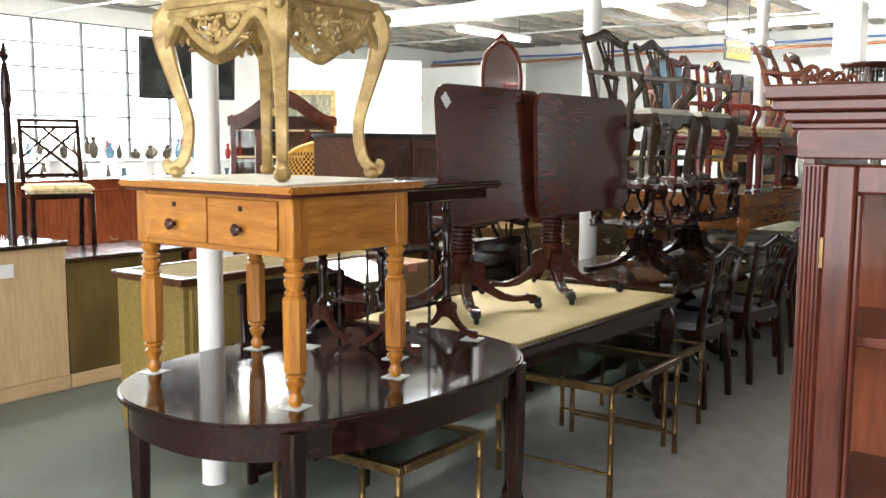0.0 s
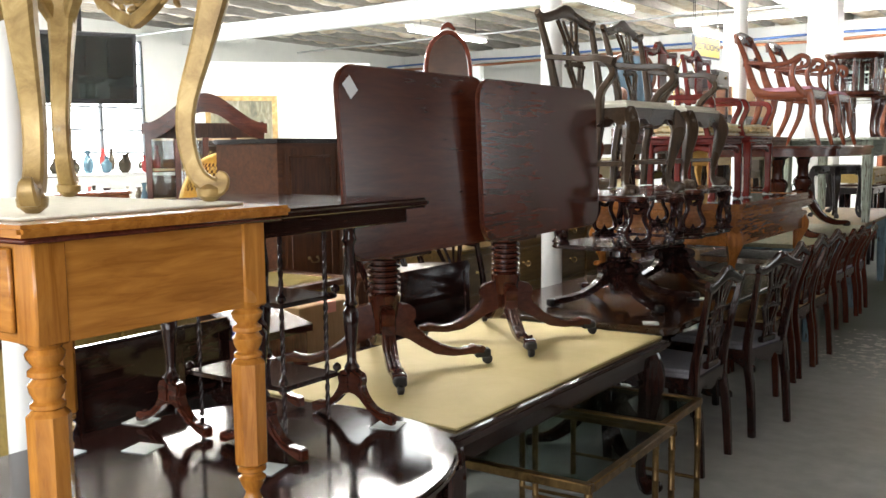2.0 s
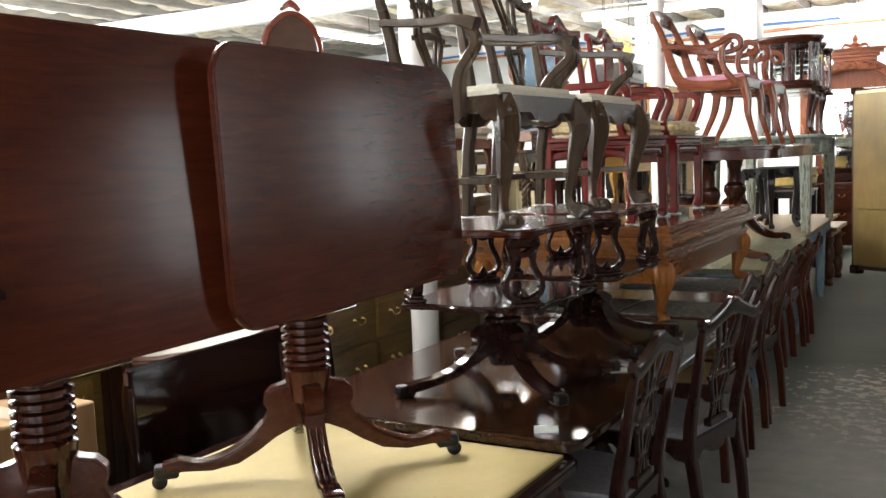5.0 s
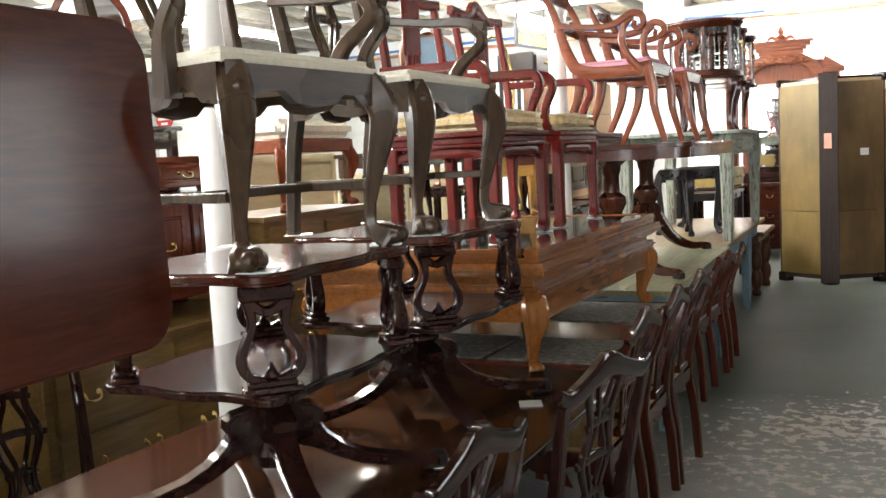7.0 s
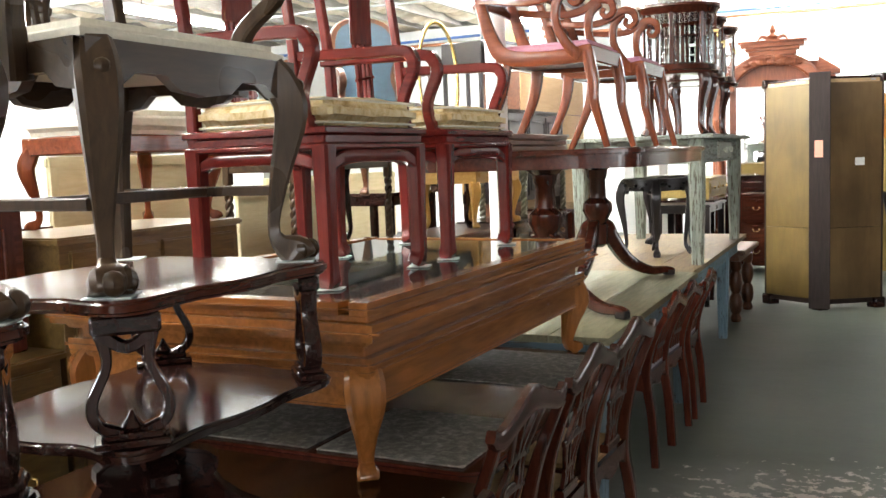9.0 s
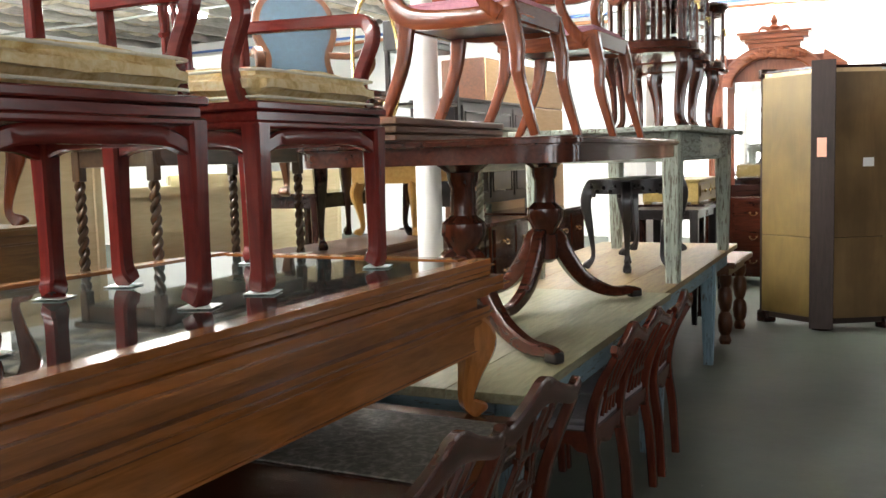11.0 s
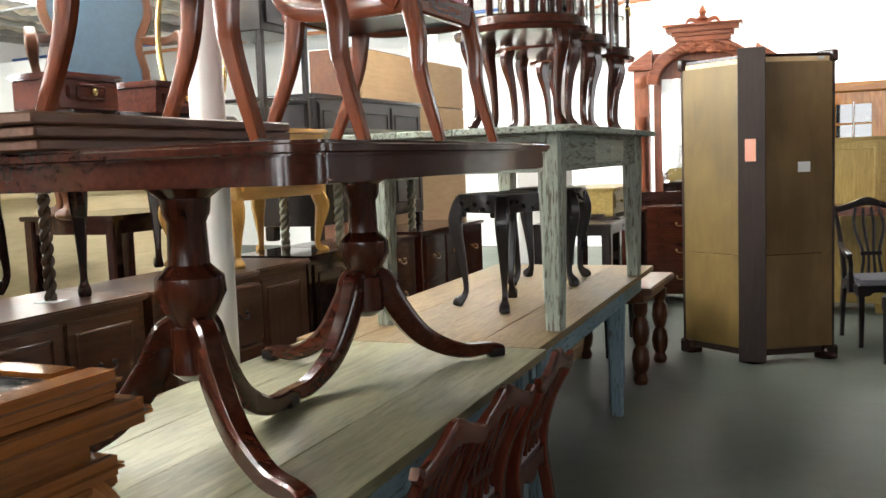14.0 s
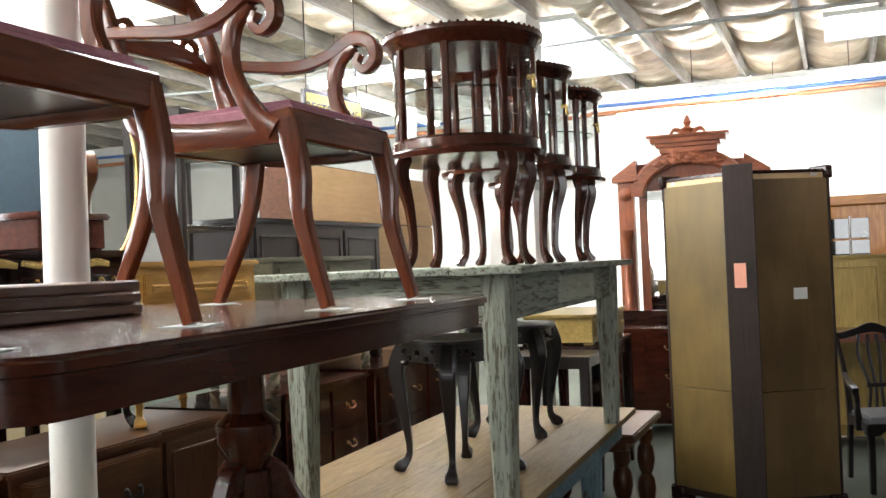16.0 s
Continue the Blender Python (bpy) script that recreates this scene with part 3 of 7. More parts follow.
    if arms:
        for s in (-1, 1):
            part("arm", S([(-d / 2 - 0.05, s * wb * 0.53, seat + 0.27), (-0.02, s * (w / 2 + 0.02), seat + 0.24), (d / 2 - 0.12, s * (w / 2 + 0.05), seat + 0.235), (d / 2 - 0.04, s * (w / 2 + 0.055), seat + 0.21)], [(0.03, 0.028), (0.036, 0.028), (0.045, 0.034), (0.04, 0.045)], side=(0, 1, 0)), woodset["x"], t)
            part("arm_support", S([(d / 2 - 0.09, s * (w / 2 + 0.05), seat + 0.23), (d / 2 - 0.05, s * (w / 2 + 0.045), seat + 0.16), (d / 2 - 0.13, s * (w / 2 + 0.015), seat + 0.07), (d / 2 - 0.15, s * (w / 2), seat - 0.06)], [0.034, 0.032, 0.036, 0.05]), Z, t)
    return t


def tripod(bm, x, y, z0, reach, height, angles, w=0.045, toe=0.03):
    for a in angles:
        c, s = math.cos(radians(a)), math.sin(radians(a))
        f = lambda r, z: (x + c * r, y + s * r, z0 + z)
        sweep(bm, [f(0.03, height * 1.08), f(reach * 0.14, height * 0.98), f(reach * 0.2, height * 0.72), f(reach * 0.4, height * 0.34), f(reach * 0.68, height * 0.13), f(reach * 0.92, toe * 1.2), f(reach, toe * 0.9)],
              [(w, w * 0.8), (w, w * 1.1), (w, w * 1.45), (w * 0.95, w * 1.25), (w * 0.85, w * 0.95), (w * 0.8, w * 0.7), (w * 0.8, w * 0.6)], 5, (-s, c, 0))
    return bm


def scroll_leg(bm, x, y, z0, reach, height, a, w=0.045, toe=0.03, reeds=False):
    """A splayed pedestal leg sawn from thick board: a scrolled ear by the column, then a sabre curve to the toe."""
    r, h = reach, height
    upper = [(0.0, h), (0.10 * r, h), (0.18 * r, 0.95 * h), (0.25 * r, 0.93 * h), (0.30 * r, 0.86 * h), (0.305 * r, 0.76 * h), (0.28 * r, 0.69 * h), (0.32 * r, 0.57 * h), (0.42 * r, 0.42 * h), (0.56 * r, 0.30 * h), (0.74 * r, 0.225 * h), (0.9 * r, toe + 0.032), (r, toe + 0.026)]
    lower = [(r, toe), (0.86 * r, toe + 0.002), (0.68 * r, 0.10 * h + toe * 0.3), (0.5 * r, 0.19 * h), (0.36 * r, 0.30 * h), (0.24 * r, 0.42 * h), (0.12 * r, 0.5 * h), (0.0, 0.52 * h)]
    upright = Matrix(((1, 0, 0, 0), (0, 0, 1, 0), (0, 1, 0, 0), (0, 0, 0, 1)))
    m = Matrix.Translation((x, y, z0)) @ Matrix.Rotation(radians(a), 4, "Z") @ upright
    slab(bm, upper + lower, -w / 2, w / 2, 0.006, m)
    # reeds down the upper edge
    for k in (-0.3, 0.0, 0.3) if reeds else ():
        pts = [m @ Vector((u, v + 0.001, k * w)) for u, v in upper[7:12]]
        sweep(bm, pts, [w * 0.22] * 5, 2, (0, 0, 1), round_=True)
    return bm


def toe_cap(t, x, y, z0, reach, a, castor=True):
    c, s = math.cos(radians(a)), math.sin(radians(a))
    bm = B(reach - 0.05, reach + 0.012, -0.022, 0.022, z0 + (0.028 if castor else 0.002), z0 + (0.062 if castor else 0.04), 0.006, pose(x, y, 0, 0, 0, a))
    cap = part("toe_cap", bm, IRON, t, "dark brass toe cap")
    if castor:
        wheel = bmesh.new()
        lathe(wheel, [(0.013, -0.012), (0.02, -0.008), (0.02, 0.008), (0.013, 0.012)], 0, 0, 0, 12, pose(x + c * reach, y + s * reach, z0 + 0.02, 90, 0, a))
        part("castor", wheel, IRON, cap, "small dark castor")


# ---------- things: the first tables ----------
# tall glazed cabinet beside the aisle
# lighter copy of the cabinet's red wood, so its inside looks lit
CABBACK = woods("lit_red_back", (0.11, 0.026, 0.012), (0.30, 0.085, 0.034), rough=0.35, coat=0.2)


def glazed_cabinet(m, w=1.1, d=0.42, h=1.66):
    t = thing("display_cabinet", m, "red mahogany display cabinet with glazed doors and stepped cornice", "cabinet")
    W = MAHOGANY
    part("side_panel", B(0, 0.025, 0.0, d, 0.08, h - 0.13, 0.003), REDM["z"], t)
    part("side_panel", B(w - 0.025, w, 0.0, d, 0.08, h - 0.13, 0.003), REDM["z"], t)
    part("back_panel", B(0.025, w - 0.025, d - 0.02, d, 0.08, h - 0.16, 0), CABBACK["z"], t, "red-brown back, coloured brighter to look lit")
    part("plinth", B(-0.015, w + 0.015, -0.015, d, 0, 0.09, 0.008), REDM["x"], t)
    bm = bmesh.new()
    box(bm, -0.01, w + 0.01, -0.012, d, h - 0.14, h - 0.075, 0.003)
    for k, (o, z0, z1) in enumerate(((0.02, -0.085, -0.07), (0.032, -0.07, -0.05), (0.05, -0.05, -0.028), (0.062, -0.028, 0.0))):
        box(bm, -o, w + o, -o, d, h + z0, h + z1, 0.004)
    part("cornice", bm, REDM["x"], t)
    for x in (0.0, w - 0.045):
        pil = part("pilaster", B(x, x + 0.045, -0.002, 0.03, 0.09, h - 0.15, 0.002), REDM["z"], t)
        for k in range(5):
            part("reed", L([(0.0042, 0.1), (0.0042, h - 0.155)], x + 0.0065 + k * 0.008, -0.003, 0, seg=10), REDM["z"], pil)
    for k in range(4):
        z = 0.12 + k * 0.345
        part("shelf", B(0.03, w - 0.03, 0.04, d - 0.02, z, z + 0.022, 0.002), REDM["x"], t)
    for i in range(2):
        x0 = 0.047 + i * (w - 0.094) / 2
        x1 = x0 + (w - 0.094) / 2 - 0.003
        door = B(x0, x0 + 0.055, -0.012, 0.02, 0.1, h - 0.15, 0.005)
        box(door, x1 - 0.055, x1, -0.012, 0.02, 0.1, h - 0.15, 0.005)
        box(door, x0 + 0.055, x1 - 0.055, -0.012, 0.02, 0.1, 0.18, 0.005)
        box(door, x0 + 0.055, x1 - 0.055, -0.012, 0.02, h - 0.205, h - 0.15, 0.005)
        dr = part("door", door, REDM["z"], t)
        bead = bmesh.new()
        for a, b, c, d2 in ((x0 + 0.055, x0 + 0.067, 0.18, h - 0.205), (x1 - 0.067, x1 - 0.055, 0.18, h - 0.205)):
            box(bead, a, b, -0.006, 0.014, c, d2, 0.004)
        part("bead", bead, REDM["z"], dr)
        pane = part("pane", B(x0 + 0.056, x1 - 0.056, 0.0, 0.004, 0.18, h - 0.205, 0), THINGLASS, dr, "clear glass pane")
        pane.visible_shadow = False
    for z in (0.55, h - 0.35):
        part("hinge", B(0.042, 0.05, -0.014, -0.004, z, z + 0.06, 0.001), BRASS, t, "small brass hinge")
    return t


REDM = woods("red_mahogany", (0.034, 0.008, 0.005), (0.115, 0.027, 0.015), rough=0.2, coat=0.4)
glazed_cabinet(pose(-0.535, 1.86, 0))


def oval_table(m, rx, ry, h):
    t = thing("dining_table", m, "dark polished mahogany oval dining table with square tapered legs", "table")
    part("tabletop", P(oval(0, 0, rx, ry, 2.5, 72), h - 0.028, h, 0.009, seg=3), DARK["y"], t)
    part("apron", ring(bmesh.new(), oval(0, 0, rx - 0.035, ry - 0.035, 2.5, 72), oval(0, 0, rx - 0.06, ry - 0.06, 2.5, 72), h - 0.125, h - 0.026), DARK["y"], t)
    for sx in (-1, 1):
        for sy in (-1, 1):
            x, y = sx * rx * 0.74, sy * ry * 0.72
            part("leg", S([(x, y, h - 0.03), (x, y, h * 0.5), (x, y, 0)], [0.062, 0.055, 0.034]), DARK["z"], t)
    return t


oval_table(pose(-2.33, 2.42, 0, 0, 0, -3), 0.56, 0.78, 0.73)

def card(x, y, z, rz=0, s=0.06, m=None):
    t = tagged(part("protective_card", B(-s / 2, s / 2, -s / 2, s / 2, 0, 0.0018, 0), CARD, smooth=False), "small white card square under a furniture foot", "card", "cards under furniture feet")
    t.matrix_world = pose(x, y, z, 0, 0, rz)


# pine table with two drawers
def pine_table(m, w, d, h):
    t = thing("side_table", m, "amber pine side table with two drawers, on the oval table", "table")
    z0 = h - 0.215
    part("tabletop", B(-0.04, w + 0.04, -0.045, d + 0.045, h - 0.022, h, 0.007, seg=2), PINE["x"], t)
    trim = bmesh.new()
    box(trim, -0.025, w + 0.025, -0.03, d + 0.03, h - 0.034, h - 0.023, 0.004)
    part("top_moulding", trim, REDM["x"], t, "red-brown moulding under the top")
    for y in (0.0, d - 0.02):
        part("apron", B(0.0635, w - 0.0635, y + (0.004 if y == 0 else 0), y + 0.02 - (0 if y == 0 else 0.004), z0, h - 0.034, 0.0005), PINE["x"], t)
    for x in (0.0, w - 0.02):
        part("apron", B(x + (0.004 if x == 0 else 0), x + 0.02 - (0 if x == 0 else 0.004), 0.0635, d - 0.0635, z0, h - 0.034, 0.0005), PINE["y"], t)
    for i in range(2):
        x0 = 0.06 + i * (w - 0.12) / 2
        dr = part("drawer", B(x0 + 0.004, x0 + (w - 0.12) / 2 - 0.004, -0.008, 0.002, z0 + 0.018, h - 0.045, 0.003), PINE["x"], t)
        cx = x0 + (w - 0.12) / 4
        part("knob", L([(0.008, 0), (0.009, 0.012), (0.019, 0.02), (0.02, 0.026), (0.012, 0.033)], m=pose(cx, -0.008, z0 + 0.075, 90)), MAHOGANY["z"], dr, "dark turned wooden knob")
        part("keyhole", L([(0.009, 0), (0.009, 0.003)], m=pose(cx, -0.008, z0 + 0.14, 90), seg=10), IRON, dr)
    prof = [(r, z * 0.85) for r, z in [(0.015, 0), (0.022, 0.012), (0.024, 0.03), (0.017, 0.045), (0.016, 0.055), (0.027, 0.078), (0.031, 0.092), (0.022, 0.1), (0.022, 0.106), (0.032, 0.112), (0.032, 0.12), (0.024, 0.126)]]
    top = [(r, z0 + (z - z0) * 0.85) for r, z in [(0.024, z0 - 0.14), (0.031, z0 - 0.134), (0.031, z0 - 0.126), (0.023, z0 - 0.12), (0.031, z0 - 0.1), (0.033, z0 - 0.085), (0.024, z0 - 0.072), (0.032, z0 - 0.066), (0.032, z0 - 0.056), (0.022, z0 - 0.048), (0.033, z0 - 0.03), (0.035, z0 - 0.02), (0.027, z0 - 0.01), (0.034, z0)]]
    for x in (0.032, w - 0.032):
        for y in (0.032, d - 0.032):
            bm = L(prof, x, y, seg=16)
            lathe(bm, [(0.026, 0.104), (0.037, 0.112), (0.0385, z0 - 0.128), (0.028, z0 - 0.117)], x, y, 0, 8, Matrix.Translation((x, y, 0)) @ Matrix.Rotation(radians(22.5), 4, "Z") @ Matrix.Translation((-x, -y, 0)))
            lathe(bm, top, x, y, 0, 16)
            box(bm, x - 0.032, x + 0.032, y - 0.032, y + 0.032, z0 - 0.002, h - 0.034, 0.004)
            part("leg", bm, PINE["z"], t)
    return t


PX, PY, PW, PD = -2.79, 1.91, 0.78, 0.54
pine_table(pose(PX, PY, 0.733), PW, PD, 0.68)
for x in (PX + 0.032, PX + PW - 0.032):
    for y in (PY + 0.032, PY + PD - 0.032):
        card(x, y, 0.731, 10, 0.075)


# gilt carved console stand
def gilt_stand(m, w, d, h):
    t = thing("gilt_stand", m, "aged gilt carved console stand on the pine table", "console stand")
    rn = random.Random(9)
    part("top_rail", ring(bmesh.new(), rounded(0, w, 0, d, 0.06), rounded(0.045, w - 0.045, 0.045, d - 0.045, 0.03), h - 0.028, h), GILT, t)
    part("under_moulding", ring(bmesh.new(), rounded(0.012, w - 0.012, 0.012, d - 0.012, 0.05), rounded(0.04, w - 0.04, 0.04, d - 0.04, 0.03), h - 0.05, h - 0.026), GILT, t)
    for sx, x in ((-1, 0.04), (1, w - 0.04)):
        for sy, y in ((-1, 0.04), (1, d - 0.04)):
            o = 0.7071
            bm = bmesh.new()
            f = lambda r, z: (x + sx * o * r, y + sy * o * r, z)
            sweep(bm, [f(-0.03, h - 0.01), f(0.015, h - 0.05), f(0.03, h - 0.12), f(0.0, h - 0.24), f(-0.045, h - 0.4), f(-0.03, 0.07), f(0.015, 0.03), f(0.03, 0.05), f(0.018, 0.062)],
                  [0.06, 0.072, 0.066, 0.05, 0.04, 0.038, 0.04, 0.03, 0.016], 4, (-sy * o, sx * o, 0))
            lathe(bm, [(0.012, 0), (0.027, 0.012), (0.029, 0.028), (0.016, 0.045)], *f(0.0, 0)[:2], 0, 12)
            for k in range(7):
                u = k / 6
                bmesh.ops.create_uvsphere(bm, u_segments=8, v_segments=5, radius=0.02 - 0.008 * u, matrix=pose(*f(0.05 - 0.04 * u, h - 0.05 - 0.17 * u)))
            for s in (-1, 1):
                sweep(bm, [(f(0.02, h - 0.05)[0] + s * 0.022 * -sy * o, f(0.02, h - 0.05)[1] + s * 0.022 * sx * o, h - 0.05), (f(0.0, 0)[0] + s * 0.018 * -sy * o, f(0.0, 0)[1] + s * 0.018 * sx * o, h - 0.24), (f(-0.04, 0)[0] + s * 0.012 * -sy * o, f(-0.04, 0)[1] + s * 0.012 * sx * o, h - 0.4)], [0.014, 0.012, 0.008], 4)
            part("leg", bm, GILT, t)
    # pierced aprons of scrolls and leaves
    for ax, length, off in (("x", w, 0.018), ("x", w, d - 0.018), ("y", d, 0.018), ("y", d, w - 0.018)):
        bm = bmesh.new()
        put = (lambda u, z: (u, off, z)) if ax == "x" else (lambda u, z: (off, u, z))
        side = (0, 1, 0) if ax == "x" else (1, 0, 0)
        for s in (-1, 1):
            c = length / 2
            sweep(bm, [put(c + s * (length / 2 - 0.03), h - 0.16), put(c + s * (length / 2 - 0.09), h - 0.075), put(c + s * 0.16, h - 0.075), put(c + s * 0.11, h - 0.12), put(c + s * 0.05, h - 0.155), put(c, h - 0.175)], [0.03, 0.034, 0.03, 0.028, 0.03, 0.03], 5, side)
            sweep(bm, [put(c + s * (length / 2 - 0.05), h - 0.05), put(c + s * 0.13, h - 0.05), put(c, h - 0.045)], [0.022, 0.026, 0.022], 4, side)
            for q, (cu, cz, r0) in enumerate(((0.07, 0.085, 0.035), (0.15, 0.07, 0.03), (0.025, 0.115, 0.03), (0.11, 0.12, 0.022))):
                pts = []
                for k in range(10):
                    a, r = s * (k * 0.75 + q), r0 * (1 - k / 13)
                    pts.append(put(c + s * cu + r * math.cos(a), h - cz + r * math.sin(a)))
                sweep(bm, pts, [0.013 - 0.0007 * k for k in range(10)], 2, side, round_=True)
            for k in range(16):
                u, z = c + s * rn.uniform(0.0, 0.17), h - rn.uniform(0.045, 0.15)
                bmesh.ops.create_uvsphere(bm, u_segments=7, v_segments=5, radius=rn.uniform(0.009, 0.018), matrix=Matrix.Translation(put(u, z)) @ pose(0, 0, 0, rn.uniform(0, 180), rn.uniform(0, 180), 0) @ Matrix.Diagonal((1.5, 0.8, 0.7, 1)))
        part("apron", bm, GILT, t)
    return t


tagged(part("cloth_pad", B(-2.79, -2.06, 1.915, 2.44, 1.4135, 1.42, 0.003), CREAM), "cream cloth pad spread on the pine table", "cloth")
gilt_stand(pose(-2.72, 1.96, 1.42), 0.61, 0.5, 0.59)


# dark two-tier table on the oval table
def tea_table(m, w, d, h):
    t = thing("tea_table", m, "dark tea table with a lower shelf and slim turned supports", "table")
    part("tabletop", P(rounded(0, w, 0, d, 0.03), h - 0.03, h, 0.01, seg=3), DARK["y"], t)
    part("frieze", B(0.06, w - 0.06, 0.05, d - 0.05, h - 0.075, h - 0.029, 0.004), DARK["y"], t)
    prof = [(0.016, 0), (0.024, 0.02), (0.014, 0.04), (0.014, 0.07), (0.021, 0.15), (0.024, 0.2), (0.015, 0.215), (0.022, 0.225), (0.015, 0.24), (0.021, 0.33), (0.013, 0.41), (0.022, 0.43), (0.017, 0.45), (0.02, 0.475)]
    for y in (0.2, d - 0.255):
        for x in (0.26, w - 0.12):
            part("support", L([(r, 0.135 + z * (h - 0.21) / 0.475) for r, z in prof], x, y), DARK["z"], t)
            for a in (0, 180):
                part("scroll_foot", scroll_leg(bmesh.new(), x, y, 0, 0.155, 0.15, a, 0.036, 0.002), MAHOGANY["x"], t)
    return t


tea_table(pose(-2.95, 2.52, 0.733), 0.745, 0.825, 0.65)


def whatnot(m, w, d):
    t = thing("whatnot", m, "small dark shelf stand on thin twisted rods, pale reflecting shelves", "shelf stand")
    for x in (0.015, w - 0.015):
        for y in (0.015, d - 0.015):
            rod = bmesh.new()
            for ph in (0, math.pi):
                sweep(rod, [(x + 0.0035 * math.cos(k * 1.2 + ph), y + 0.0035 * math.sin(k * 1.2 + ph), 0.0 + 0.0115 * k) for k in range(50)], [0.009] * 50, 1, round_=True)
            part("twisted_rod", rod, DARK["z"], t)
    for z in (0.13, 0.365):
        sh = part("shelf", P(rounded(-0.012, w + 0.012, -0.012, d + 0.012, 0.008, 2), z, z + 0.014, 0.003), DARK["x"], t)
        for x in (-0.006, w + 0.006):
            for y in (-0.006, d + 0.006):
                part("ball", L([(0.003, 0), (0.013, 0.008), (0.013, 0.018), (0.004, 0.027)], x, y, z + 0.014, 10), DARK["z"], sh)
    return t


whatnot(pose(-2.74, 2.84, 0.733), 0.38, 0.21)
for x, y in ((-2.19, 3.09), (-2.22, 2.63), (-2.84, 2.72), (-2.62, 2.56)):
    card(x, y, 0.731, 15, 0.08)


# ---------- table with a pad, and what stands on it ----------
def pad_table(m, w, d, h):
    t = thing("dining_table", m, "dark mahogany dining table on carved legs, under a tan pad", "table")
    part("tabletop", P(rounded(0, w, 0, d, 0.07), h - 0.04, h, 0.012, seg=3), DARK["y"], t)
    part("apron", B(0.06, w - 0.06, 0.06, d - 0.06, h - 0.12, h - 0.04, 0.004), DARK["y"], t)
    for x in (0.1, w - 0.1):
        for y in (0.12, d - 0.12):
            part("leg", cabriole(bmesh.new(), x, y, 0, h - 0.04, (0.7 if x > w / 2 else -0.7, 0.7 if y > d / 2 else -0.7), 0.075, 0.04, 0.085), DARK["z"], t)
    return t


pad_table(pose(-3.08, 3.16, 0), 1.06, 1.76, 0.692)
tagged(part("table_pad", B(-3.0, -2.06, 3.25, 4.86, 0.6925, 0.701, 0.002), PAD), "tan protective pad lying on a dark dining table", "table pad")


def tilt_table(m, w, hgt, lean, dx, dy, turn, label):
    """A pedestal table with its top tipped upright beside the column, its face towards +x."""
    t = thing("tilt_top_table", m, label, "table", "tilt-top tables")
    top = slab(bmesh.new(), rounded(-w / 2, w / 2, -hgt / 2, hgt / 2, 0.085, 8), -0.011, 0.011, 0.006, seg=3)
    mm = Matrix.Translation((dx, dy, 0.462 + hgt / 2)) @ pose(0, 0, 0, 0, lean, turn) @ Matrix(((0, 0, 1, 0), (1, 0, 0, 0), (0, 1, 0, 0), (0, 0, 0, 1)))
    bmesh.ops.transform(top, matrix=mm, verts=top.verts)
    part("tabletop", top, TILTTOP["y"], t)
    for y in (-0.14, 0.14):
        part("bearer", B(dx - 0.055, dx - 0.014, dy * 0.3 + y - 0.02, dy * 0.3 + y + 0.02, 0.5, 0.462 + hgt - 0.16, 0.004), MAHOGANY["z"], t)
    part("hinge_block", B(-0.1, max(dx - 0.05, 0.09), -0.12, 0.12, 0.435, 0.475, 0.004), MAHOGANY["y"], t)
    prof = [(0.05, 0.2), (0.06, 0.26), (0.064, 0.285), (0.058, 0.29)]
    for k in range(6):
        z = 0.295 + 0.022 * k
        prof += [(0.05, z), (0.063, z + 0.005), (0.063, z + 0.014), (0.05, z + 0.019)]
    part("column", L(prof + [(0.055, 0.43), (0.065, 0.437)], seg=24), MAHOGANY["z"], t)
    part("legs_hub", B(-0.046, 0.046, -0.046, 0.046, 0.13, 0.262, 0.012), MAHOGANY["z"], t)
    for a in (44, -44, 136, -136):
        part("leg", scroll_leg(bmesh.new(), 0, 0, 0, 0.385, 0.262, a, 0.05, 0.042, True), MAHOGANY["x"], t)
        toe_cap(t, 0, 0, 0, 0.395, a)
    return t


TILTTOP = woods("tilt_top_mahogany", (0.038, 0.008, 0.004), (0.09, 0.02, 0.009), rough=0.2, coat=0.15, bump=0)
tilt_table(pose(-2.715, 3.735, 0.702), 0.9, 0.645, -4, 0.19, -0.0, 0, "mahogany pedestal table with its rectangular top tipped upright")
tilt_table(pose(-2.625, 4.47, 0.702), 1.075, 0.635, -2, 0.14, 0.09, 1.5, "mahogany pedestal table with its top tipped upright, worn pale edge")
tg = tagged(part("price_tag", B(-0.001, 0.001, -0.024, 0.024, -0.03, 0.03, 0), PAPER), "small white price tag stuck on a table top", "tag")
tg.matrix_world = pose(-2.527, 3.345, 1.733, 38, -4, 0)


